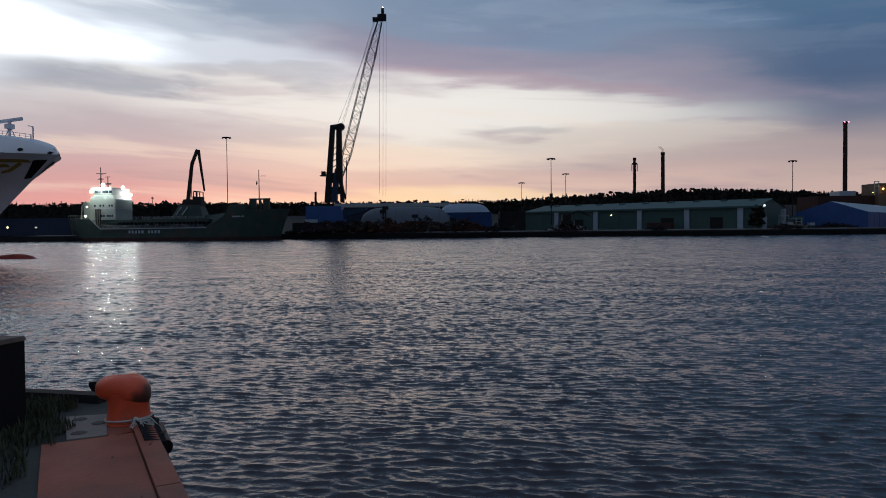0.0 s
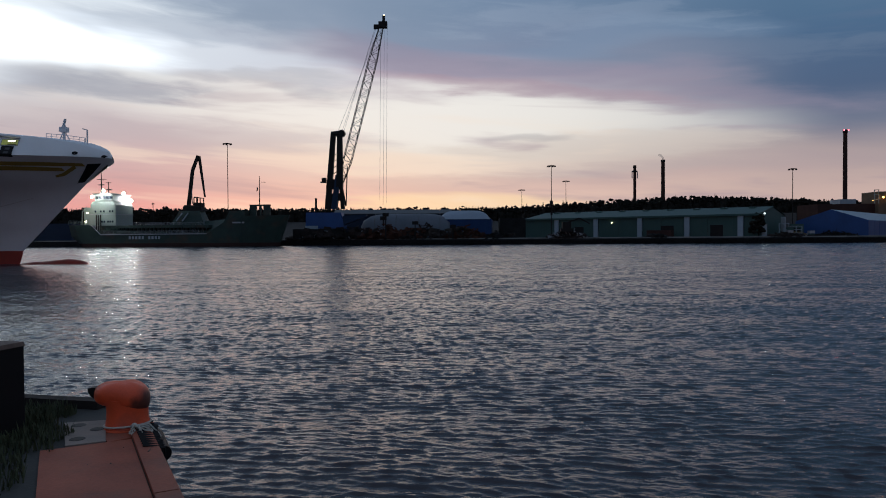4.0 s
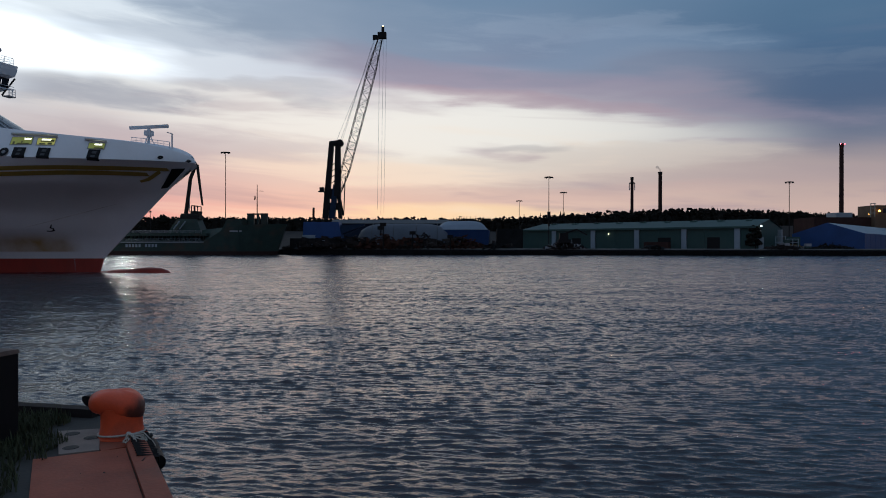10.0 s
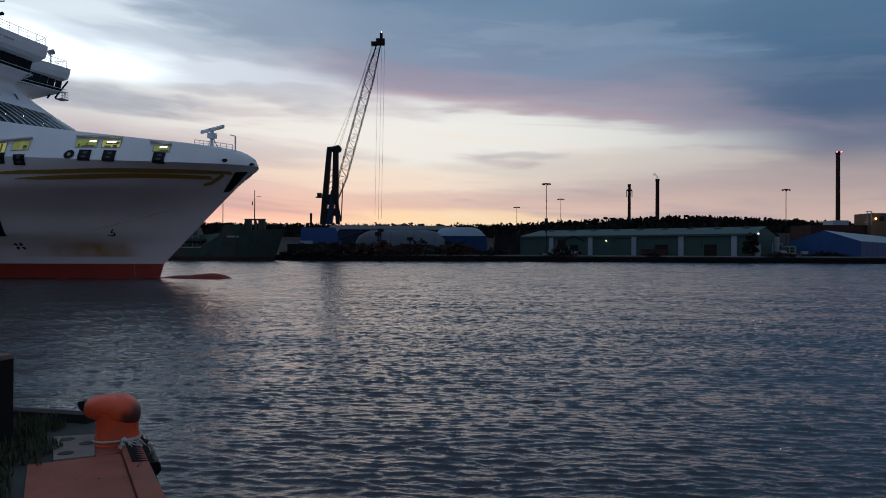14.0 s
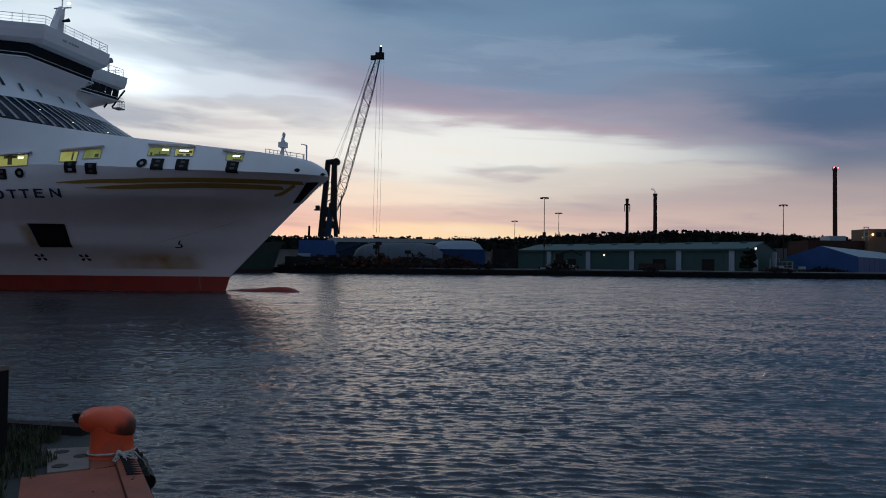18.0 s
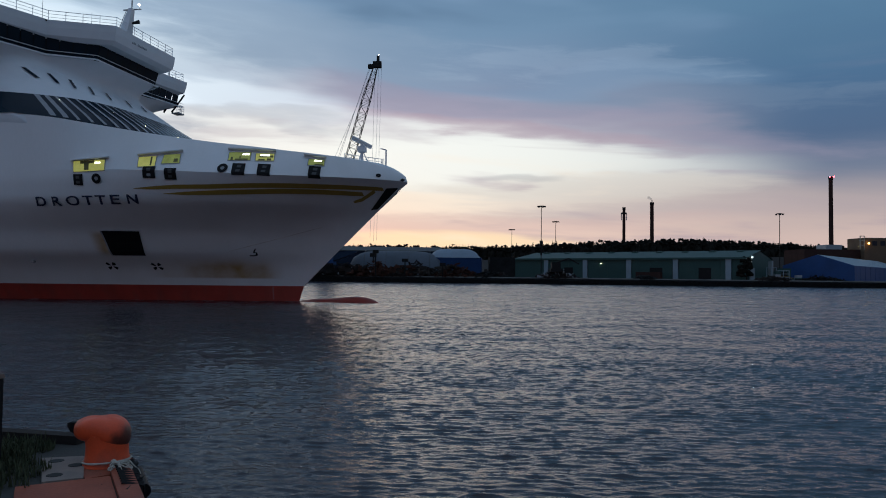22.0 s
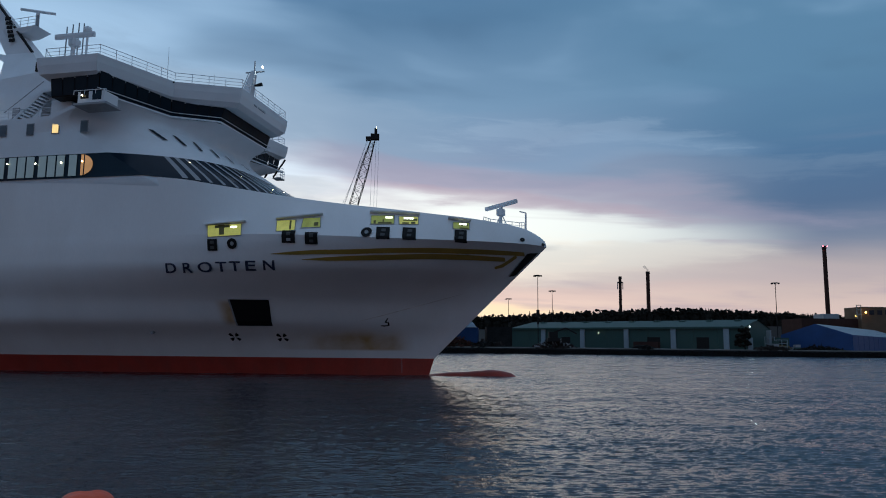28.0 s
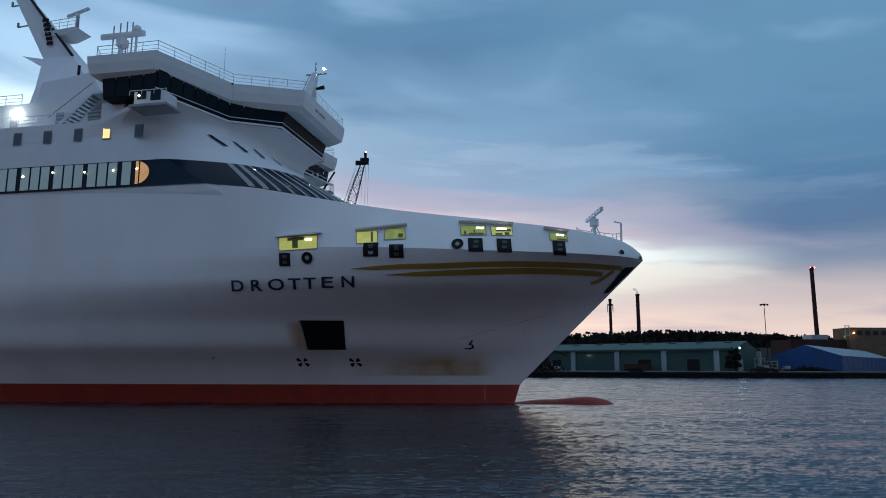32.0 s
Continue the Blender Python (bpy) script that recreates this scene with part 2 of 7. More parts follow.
CONCRETE = material("quay_concrete", (0.085, 0.08, 0.075), 0.85, vary=0.25, scale=2.0, fine=30, bump=0.4, dirt=(0.08, 0.075, 0.065), dirt_amount=0.7, dirt_scale=0.9)
EARTH = material("dark_yard_ground", (0.03, 0.028, 0.027), 0.9, vary=0.3, scale=0.2, fine=3, bump=0.2, spec=0.1)
QUAYTOP = material("dark_mossy_concrete", (0.042, 0.04, 0.036), 0.9, vary=0.3, scale=2.0, fine=30, bump=0.4, dirt=(0.02, 0.022, 0.016), dirt_amount=0.8, dirt_scale=0.9)
DIMBLUE = material("dim_blue_sheet", (0.012, 0.022, 0.045), 0.6, vary=0.2, spec=0.2)
ORANGE_PAVE = material("worn_orange_painted_concrete", (0.28, 0.066, 0.031), 0.7, vary=0.34, scale=2.2, fine=45, bump=0.35, dirt=(0.12, 0.062, 0.042), dirt_amount=0.8, dirt_scale=1.7)
ORANGE = material("orange_bollard_paint", (0.70, 0.085, 0.022), 0.5, vary=0.14, scale=5, fine=60, bump=0.25, dirt=(0.16, 0.05, 0.03), dirt_amount=0.6, dirt_scale=3.5)
GRASS = material("dark_grass", (0.055, 0.062, 0.028), 0.9, vary=0.5, scale=6)
TREES = material("dark_pine_foliage", (0.018, 0.017, 0.014), 0.9, vary=0.5, scale=0.4, spec=0.05)
GREENSHED = material("grey_green_sheet_metal", (0.042, 0.082, 0.073), 0.6, vary=0.1, scale=0.15, fine=1.5, dirt=(0.06, 0.09, 0.08), dirt_amount=0.5, dirt_scale=0.08, spec=0.25)
BLUE = material("blue_tarpaulin", (0.015, 0.058, 0.195), 0.55, vary=0.18, scale=0.2, fine=2)
LIGHTROOF = material("pale_grey_roof", (0.26, 0.31, 0.35), 0.5, vary=0.12, scale=0.2, fine=2)
BRICK = material("brown_brick", (0.05, 0.028, 0.024), 0.85, vary=0.2, scale=0.3, fine=2, spec=0.1)
SCRAP = material("rusty_scrap_metal", (0.028, 0.022, 0.02), 0.8, vary=0.6, scale=0.3, fine=2, spec=0.15)
STONE = material("dark_quay_stones", (0.018, 0.018, 0.018), 0.85, vary=0.5, scale=0.25, fine=2, spec=0.1)
CRANEBLUE = material("dark_blue_crane_paint", (0.012, 0.03, 0.065), 0.5, vary=0.15, spec=0.2)
PALE = material("pale_concrete_pad", (0.21, 0.165, 0.14), 0.8, vary=0.2, scale=4, fine=50, bump=0.3, dirt=(0.12, 0.11, 0.1), dirt_amount=0.6, dirt_scale=3)
ROPE = material("pale_rope", (0.45, 0.42, 0.36), 0.9, vary=0.2, scale=20)


def stained_hull():
    """White hull paint with rust bleeding under the flare and below the hatch."""
    m = WHITE.copy()
    m.name = "white_hull_paint_with_rust"
    n, l = m.node_tree.nodes, m.node_tree.links
    b = next(k for k in n if k.type == "BSDF_PRINCIPLED")
    old = b.inputs["Base Color"].links[0].from_socket
    tc, sp_, no = n.new("ShaderNodeTexCoord"), n.new("ShaderNodeSeparateXYZ"), n.new("ShaderNodeTexNoise")
    l.new(tc.outputs["Object"], sp_.inputs[0])
    l.new(tc.outputs["Object"], no.inputs["Vector"])
    no.inputs["Scale"].default_value, no.inputs["Detail"].default_value = 0.3, 5.0

    def band(sock, a0, a1, b0, b1):
        outs = []
        for lo_, hi_ in ((a0, a1), (b1, b0)):
            r = n.new("ShaderNodeMapRange")
            r.interpolation_type = "SMOOTHSTEP"
            l.new(sock, r.inputs["Value"])
            r.inputs["From Min"].default_value, r.inputs["From Max"].default_value = lo_, hi_
            outs.append(r.outputs[0])
        return mul(*outs)

    def mul(a, b_):
        k = n.new("ShaderNodeMath")
        k.operation = "MULTIPLY"
        l.new(a, k.inputs[0])
        if isinstance(b_, float):
            k.inputs[1].default_value = b_
        else:
            l.new(b_, k.inputs[1])
        return k.outputs[0]

    r = n.new("ShaderNodeMapRange")
    l.new(no.outputs[0], r.inputs["Value"])
    r.inputs["From Min"].default_value, r.inputs["From Max"].default_value = 0.15, 0.6
    first = mul(band(sp_.outputs[0], -15.0, -7.5, -3.4, -1.0), band(sp_.outputs[2], 2.25, 2.5, 3.3, 4.7))
    second = mul(band(sp_.outputs[0], -18.0, -16.9, -16.3, -15.9), band(sp_.outputs[2], 4.3, 5.0, 6.4, 7.0))
    add = n.new("ShaderNodeMath")
    add.operation, add.use_clamp = "ADD", True
    l.new(first, add.inputs[0])
    l.new(mul(second, 0.9), add.inputs[1])
    mx = n.new("ShaderNodeMix")
    mx.data_type = "RGBA"
    l.new(mul(mul(add.outputs[0], r.outputs[0]), 0.95), mx.inputs[0])
    l.new(old, mx.inputs[6])
    mx.inputs[7].default_value = (0.41, 0.25, 0.075, 1)
    l.new(mx.outputs[2], b.inputs["Base Color"])
    return m


HULL = stained_hull()


def rubbed_shaded_orange():
    """Bollard paint, darkened low on the head's seaward half for rope wear and shade."""
    m = ORANGE.copy()
    m.name = "rope_worn_orange_paint"
    n, l = m.node_tree.nodes, m.node_tree.links
    b = next(k for k in n if k.type == "BSDF_PRINCIPLED")
    old = b.inputs["Base Color"].links[0].from_socket
    tc, sp_, no = n.new("ShaderNodeTexCoord"), n.new("ShaderNodeSeparateXYZ"), n.new("ShaderNodeTexNoise")
    l.new(tc.outputs["Object"], sp_.inputs[0])
    l.new(tc.outputs["Object"], no.inputs["Vector"])
    no.inputs["Scale"].default_value, no.inputs["Detail"].default_value = 9.0, 5.0
    k = n.new("ShaderNodeMath")
    k.operation = "MULTIPLY_ADD"
    l.new(no.outputs[0], k.inputs[0])
    k.inputs[1].default_value = 0.16
    l.new(sp_.outputs[0], k.inputs[2])
    r = n.new("ShaderNodeMapRange")
    r.interpolation_type = "SMOOTHSTEP"
    low = n.new("ShaderNodeMath")
    low.operation = "MULTIPLY_ADD"
    l.new(sp_.outputs[2], low.inputs[0])
    low.inputs[1].default_value = -0.8
    l.new(k.outputs[0], low.inputs[2])
    l.new(low.outputs[0], r.inputs["Value"])
    r.inputs["From Min"].default_value, r.inputs["From Max"].default_value, r.inputs["To Max"].default_value = -0.07, 0.04, 0.92
    mx = n.new("ShaderNodeMix")
    mx.data_type = "RGBA"
    l.new(r.outputs[0], mx.inputs[0])
    l.new(old, mx.inputs[6])
    mx.inputs[7].default_value = (0.045, 0.018, 0.012, 1)
    l.new(mx.outputs[2], b.inputs["Base Color"])
    return m


WORN_SHADED = rubbed_shaded_orange()


wave_rng = np.random.RandomState(5)
WAVES = []
for i in range(76):
    length = 0.11 * (3.5 / 0.11) ** (i / 75)
    ang = radians(84) + wave_rng.normal(0, 0.34)
    k = 2 * math.pi / length
    steep = 0.07 * math.exp(-(math.log(length / 0.2) / 0.66) ** 2) + (0.0055 if 0.5 < length < 2.8 else 0.004)
    WAVES.append((k * math.cos(ang), k * math.sin(ang), steep / k, wave_rng.uniform(0, 6.28)))


for i in range(16):
    length = 2.6 * (9.0 / 2.6) ** (i / 15)
    ang = radians(84) + wave_rng.normal(0, 0.5)
    k = 2 * math.pi / length
    WAVES.append((k * math.cos(ang), k * math.sin(ang), 0.009 / k, wave_rng.uniform(0, 6.28)))


def wave_cell(d):
    """The width of the water's strips at d metres."""
    return 0.012 + 0.0022 * d


def unresolved(d):
    """The gloss that stands for the waves too short for the strips at d metres."""
    lost = 0.0
    for kx, ky, a, ph in WAVES:
        k = math.hypot(kx, ky)
        keep = min(1.0, max(0.0, (2 * math.pi / k / wave_cell(d) - 0.6) / 1.2))
        lost += (1 - keep * keep) * (a * k) ** 2 / 2
    return min(0.5, math.sqrt(math.sqrt(0.00001 + 0.13 * lost)))


def water_material():
    m = bpy.data.materials.new("harbour_water")
    m.use_nodes = True
    n, l = nodes_of(m.node_tree)
    out, b = n.new("ShaderNodeOutputMaterial"), n.new("ShaderNodeBsdfPrincipled")
    l.new(b.outputs[0], out.inputs[0])
    b.inputs["Base Color"].default_value = (0.018, 0.017, 0.024, 1)
    b.inputs["IOR"].default_value = 1.333
    b.inputs["Specular IOR Level"].default_value = 0.6
    tc = n.new("ShaderNodeTexCoord")
    sp_, far = n.new("ShaderNodeSeparateXYZ"), n.new("ShaderNodeMath")
    l.new(tc.outputs["Object"], sp_.inputs[0])
    far.operation = "DIVIDE"
    l.new(sp_.outputs[1], far.inputs[0])
    far.inputs[1].default_value = 260.0
    gl = n.new("ShaderNodeValToRGB")
    stops = (0.0, 0.06, 0.12, 0.2, 0.3, 0.45, 0.7, 1.0)
    while len(gl.color_ramp.elements) < len(stops):
        gl.color_ramp.elements.new(0.5)
    for e, p in zip(gl.color_ramp.elements, stops):
        e.position, e.color = p, (*[unresolved(260 * p)] * 3, 1)
    l.new(far.outputs[0], gl.inputs[0])
    # streaks of rougher and smoother water
    mp, st = n.new("ShaderNodeMapping"), n.new("ShaderNodeTexNoise")
    l.new(tc.outputs["Object"], mp.inputs[0])
    mp.inputs["Scale"].default_value = (0.25, 0.5, 1)
    l.new(mp.outputs[0], st.inputs["Vector"])
    st.inputs["Scale"].default_value, st.inputs["Detail"].default_value, st.inputs["Roughness"].default_value = 1.0, 8.0, 0.7
    ma = n.new("ShaderNodeMapRange")
    l.new(st.outputs[0], ma.inputs["Value"])
    ma.inputs["From Min"].default_value, ma.inputs["From Max"].default_value = 0.3, 0.7
    ma.inputs["To Min"].default_value, ma.inputs["To Max"].default_value = 0.5, 1.3
    mu = n.new("ShaderNodeMath")
    mu.operation = "MULTIPLY"
    l.new(gl.outputs[0], mu.inputs[0])
    l.new(ma.outputs[0], mu.inputs[1])
    l.new(mu.outputs[0], b.inputs["Roughness"])
    height = None
    for scale, dist, stretch in ((9.0, 0.016, (0.45, 1.0, 1)), (22.0, 0.006, (0.5, 1.0, 1))):
        mp, t = n.new("ShaderNodeMapping"), n.new("ShaderNodeTexNoise")
        l.new(tc.outputs["Object"], mp.inputs[0])
        mp.inputs["Scale"].default_value = stretch
        mp.inputs["Rotation"].default_value = (0, 0, radians(1.5 * scale - 12))
        l.new(mp.outputs[0], t.inputs["Vector"])
        t.inputs["Scale"].default_value, t.inputs["Detail"].default_value, t.inputs["Roughness"].default_value = scale, 3.0, 0.55
        t.inputs["Distortion"].default_value = 0.3
        k = n.new("ShaderNodeMath")
        k.operation = "MULTIPLY"
        l.new(t.outputs[0], k.inputs[0])
        k.inputs[1].default_value = dist
        if height is None:
            height = k.outputs[0]
        else:
            a = n.new("ShaderNodeMath")
            a.operation = "ADD"
            l.new(height, a.inputs[0])
            l.new(k.outputs[0], a.inputs[1])
            height = a.outputs[0]
    bp = n.new("ShaderNodeBump")
    bp.inputs["Strength"].default_value, bp.inputs["Distance"].default_value = 1.0, 1.0
    l.new(height, bp.inputs["Height"])
    # far chop, seen end on: facets that lean to and fro
    amp = n.new("ShaderNodeValToRGB")
    amp.color_ramp.elements[0].position, amp.color_ramp.elements[1].position = 0.07, 0.36
    amp.color_ramp.elements[0].color, amp.color_ramp.elements[1].color = (0, 0, 0, 1), (0.9, 0.9, 0.9, 1)
    l.new(far.outputs[0], amp.inputs[0])
    mp, ch = n.new("ShaderNodeMapping"), n.new("ShaderNodeTexNoise")
    l.new(tc.outputs["Object"], mp.inputs[0])
    mp.inputs["Scale"].default_value = (2.4, 0.62, 1)
    l.new(mp.outputs[0], ch.inputs["Vector"])
    ch.inputs["Scale"].default_value, ch.inputs["Detail"].default_value, ch.inputs["Roughness"].default_value = 1.0, 4.0, 0.6
    half = n.new("ShaderNodeMath")
    half.operation = "SUBTRACT"
    l.new(ch.outputs[0], half.inputs[0])
    half.inputs[1].default_value = 0.5
    tilt = n.new("ShaderNodeMath")
    tilt.operation = "MULTIPLY"
    l.new(half.outputs[0], tilt.inputs[0])
    l.new(amp.outputs[0], tilt.inputs[1])
    cb, ad, no = n.new("ShaderNodeCombineXYZ"), n.new("ShaderNodeVectorMath"), n.new("ShaderNodeVectorMath")
    l.new(tilt.outputs[0], cb.inputs[1])
    l.new(bp.outputs[0], ad.inputs[0])
    l.new(cb.outputs[0], ad.inputs[1])
    no.operation = "NORMALIZE"
    l.new(ad.outputs[0], no.inputs[0])
    l.new(no.outputs[0], b.inputs["Normal"])
    return m


WATER = water_material()
CREASE_SHADE = material("crease_shade_tone", (0.68, 0.64, 0.61), 0.6, vary=0.3, scale=1.5)
WINFRAME = material("grey_window_frame", (0.20, 0.22, 0.25), 0.5, vary=0.1)
DIMPANE = material("unlit_cabin_glass", (0.07, 0.095, 0.12), 0.25, vary=0.2, scale=1.2)
LIDWOOD = material("weathered_brown_lid", (0.16, 0.11, 0.085), 0.85, vary=0.35, scale=6.0, fine=50, bump=0.5, dirt=(0.05, 0.04, 0.035), dirt_amount=0.8, dirt_scale=5.0)
OCHRE = material("dull_yellow_machine_paint", (0.16, 0.11, 0.03), 0.6, vary=0.25, scale=1.0)
TYRE = material("worn_tyre_rubber", (0.012, 0.012, 0.013), 0.8, vary=0.4, scale=1.0, spec=0.2)
SMOKE = material("thin_pale_smoke", (0.5, 0.48, 0.48), 1.0, vary=0.1, scale=0.5, spec=0.0)
next(k for k in SMOKE.node_tree.nodes if k.type == "BSDF_PRINCIPLED").inputs["Alpha"].default_value = 0.22
TENT = material("dim_grey_tunnel_sheet", (0.085, 0.10, 0.125), 0.7, vary=0.15, scale=0.25, fine=2, dirt=(0.06, 0.07, 0.085), dirt_amount=0.5, dirt_scale=0.1)
DIMGREYROOF = material("dull_grey_roof_sheet", (0.07, 0.075, 0.08), 0.7, vary=0.2, scale=0.2, fine=2)
DIMGREY = material("shaded_roller_steel", (0.05, 0.05, 0.052), 0.5, vary=0.3, scale=2.0)
LAMPO = material("orange_sodium_lamp", (1, 0.6, 0.3), 0.5, emit=(1.0, 0.42, 0.08), power=14)
OCHREWALL = material("ochre_rendered_wall", (0.13, 0.085, 0.05), 0.8, vary=0.25, scale=0.25, fine=2)
LAMPF = material("ferry_floodlight", (1, 1, 1), 0.5, emit=(1.0, 0.95, 0.88), power=22)

# ---- building helpers ----
class Geo:
    """Gathers vertices and faces for one mesh."""

    def __init__(self):
        self.v, self.f = [], []

    def add(self, verts, faces):
        k = len(self.v)
        self.v += [tuple(p) for p in verts]
        self.f += [tuple(i + k for i in f) for f in faces]
        return self

    def box(self, x0, x1, y0, y1, z0, z1):
        return self.add([(x, y, z) for x in (x0, x1) for y in (y0, y1) for z in (z0, z1)],
                        [(0, 1, 3, 2), (4, 6, 7, 5), (0, 4, 5, 1), (2, 3, 7, 6), (0, 2, 6, 4), (1, 5, 7, 3)])

    def tube(self, p, q, r, r2=None, seg=6):
        p, q = Vector(p), Vector(q)
        d = (q - p).normalized()
        a = d.orthogonal().normalized()
        b = d.cross(a)
        r2 = r if r2 is None else r2
        ring = [(a * math.cos(2 * math.pi * i / seg) + b * math.sin(2 * math.pi * i / seg)) for i in range(seg)]
        vs = [p + u * r for u in ring] + [q + u * r2 for u in ring]
        fs = [(i, (i + 1) % seg, seg + (i + 1) % seg, seg + i) for i in range(seg)]
        return self.add(vs, fs + [tuple(reversed(range(seg))), tuple(range(seg, 2 * seg))])

    def loft(self, rings, close=True, cap=True):
        n = len(rings[0])
        vs = [p for r in rings for p in r]
        fs = []
        for k in range(len(rings) - 1):
            for i in range(n if close else n - 1):
                j = (i + 1) % n
                fs.append((k * n + i, k * n + j, (k + 1) * n + j, (k + 1) * n + i))
        if cap and close:
            fs += [tuple(reversed(range(n))), tuple(range((len(rings) - 1) * n, len(rings) * n))]
        return self.add(vs, fs)

    def turned(self, profile, centre=(0, 0, 0), seg=16):
        cx, cy, cz = centre
        return self.loft([[(cx + r * math.cos(2 * math.pi * i / seg), cy + r * math.sin(2 * math.pi * i / seg), cz + z) for i in range(seg)] for r, z in profile])

    def beam(self, p, q, w, h):
        """A bar of square section from p to q."""
        p, q = Vector(p), Vector(q)
        d = (q - p).normalized()
        s = d.cross(Vector((0, 0, 1)))
        s = s.normalized() if s.length > 1e-4 else Vector((1, 0, 0))
        u = s.cross(d)
        c = [s * (a * w / 2) + u * (b * h / 2) for a, b in ((-1, -1), (1, -1), (1, 1), (-1, 1))]
        return self.loft([[p + k for k in c], [q + k for k in c]])

    def mesh(self, name, mat, smooth=False):
        me = bpy.data.meshes.new(name)
        me.from_pydata(self.v, [], self.f)
        me.materials.append(mat)
        bm = bmesh.new()
        bm.from_mesh(me)
        bmesh.ops.recalc_face_normals(bm, faces=bm.faces)
        bm.to_mesh(me)
        bm.free()
        if smooth:
            me.shade_smooth()
            if smooth is not True:
                me.set_sharp_from_angle(angle=radians(smooth))
        return me


def thing(name, label, category, m=None, group="", kind=""):
    ob = new(name)
    if m is not None:
        ob.matrix_basis = m
    return tagged(ob, label, category, group, kind)


def part(name, geo, mat, parent, label="", smooth=False):
    ob = new(name, geo.mesh(name, mat, smooth))
    ob.parent = parent
    return tagged(ob, label)


def single(name, geo, mat, label, category="", m=None, group="", kind="", smooth=False):
    ob = new(name, geo.mesh(name, mat, smooth))
    if m is not None:
        ob.matrix_basis = m
    return tagged(ob, label, category, group, kind)


def lerp(table, x):
    return float(np.interp(x, [a for a, _ in table], [b for _, b in table]))


def ease(a, b, x):
    t = min(1.0, max(0.0, (x - a) / (b - a)))
    return t * t * (3 - 2 * t)


def rail(parent, pts, height=1.05, gap=1.8, name="railing", mat=None, mid=2):
    """Rails through the given points, each bar and post a piece of its own."""
    mat = mat or WHITE2
    pts = [Vector(p) for p in pts]
    bars = []
    for k in range(mid + 1):
        lift = Vector((0, 0, height * (k + 1) / (mid + 1)))
        bars.append(part(name if k == mid else "rail_bar", cord([p + lift for p in pts], 0.035 if k == mid else 0.022, 5), mat, parent))
    holder = parent if parent.parent else bars[-1]
    for j, (p, q) in enumerate(zip(pts, pts[1:])):
        n = max(1, round((q - p).length / gap))
        for i in range(n + (j == len(pts) - 2)):
            c = p.lerp(q, i / n)
            part("post", Geo().tube(c, c + Vector((0, 0, height)), 0.03, seg=5), mat, holder)
    return bars[-1]



def cord(points, r, seg=5):
    """A rope or wire through the given points, in one piece."""
    pts_ = [Vector(p) for p in points]
    rings = []
    for i, p in enumerate(pts_):
        d = (pts_[min(i + 1, len(pts_) - 1)] - pts_[max(i - 1, 0)]).normalized()
        a = d.cross(Vector((0, 0, 1)) if abs(d.z) < 0.9 else Vector((1, 0, 0))).normalized()
        b = d.cross(a)
        rings.append([p + (a * math.cos(2 * math.pi * k / seg) + b * math.sin(2 * math.pi * k / seg)) * r for k in range(seg)])
    return Geo().loft(rings)
# ---- water: one sheet, its waves in real relief ----
def water_sheet():
    """A fan of strips, wider with distance, then flat out to the horizon; waves too short for the strips are left to the gloss."""
    ys = [4.5]
    while ys[-1] < 262:
        ys.append(ys[-1] + 0.012 + 0.0022 * ys[-1])
    ys = np.concatenate([[-3000, -800, -200, -60, -15, 0], ys, [300, 500, 1000, 2500, 6000]])
    tans = np.linspace(-0.71, 0.71, 860)
    reach = np.clip(ys, 4.5, 262.0)[:, None]
    X = np.concatenate([reach * 0 + np.array([[-6000, -1500, -420]]), reach * tans[None, :], reach * 0 + np.array([[420, 1500, 6000]])], 1)
    Y = ys[:, None] + 0 * X
    fade = np.zeros_like(X)
    fade[:, 4:-4] = 1.0
    fade *= np.clip((Y - 4.5) / 1.5, 0, 1) * np.clip((262 - Y) / 8, 0, 1)
    # gusts: rougher and calmer patches, drawn out across the wind
    gust = 0.92 + 0.12 * np.sin(0.11 * X + 0.23 * Y) * np.sin(0.19 * X - 0.07 * Y + 1.0) + 0.05 * np.sin(0.6 * X + 0.9 * Y + np.sin(0.35 * X))
    Z, DX, DY = 0 * X, 0 * X, 0 * X
    for kx, ky, a, ph in WAVES:
        k = math.hypot(kx, ky)
        keep = np.clip((2 * math.pi / k / wave_cell(reach) - 0.6) / 1.2, 0, 1)
        arg = kx * X + ky * Y + ph
        Z += keep * a * np.sin(arg)
        DX += keep * a * kx / k * np.cos(arg)
        DY += keep * a * ky / k * np.cos(arg)
    fade *= gust
    Z, X, Y = Z * fade, X + 0.9 * DX * fade, Y + 0.9 * DY * fade
    m, n = X.shape
    me = bpy.data.meshes.new("water")
    idx = np.arange(n * m).reshape(m, n)
    quads = np.stack([idx[:-1, :-1], idx[:-1, 1:], idx[1:, 1:], idx[1:, :-1]], -1).reshape(-1, 4)
    me.vertices.add(m * n)
    me.vertices.foreach_set("co", np.stack([X, Y, Z], -1).astype(np.float32).ravel())
    me.loops.add(quads.size)
    me.loops.foreach_set("vertex_index", quads.astype(np.int32).ravel())
    me.polygons.add(len(quads))
    me.polygons.foreach_set("loop_start", np.arange(0, quads.size, 4, dtype=np.int32))
    me.update()
    me.materials.append(WATER)
    me.shade_smooth()
    return tagged(new("water", me), "rippled dark harbour water reflecting the evening sky", "water", kind="structure")


water = water_sheet()

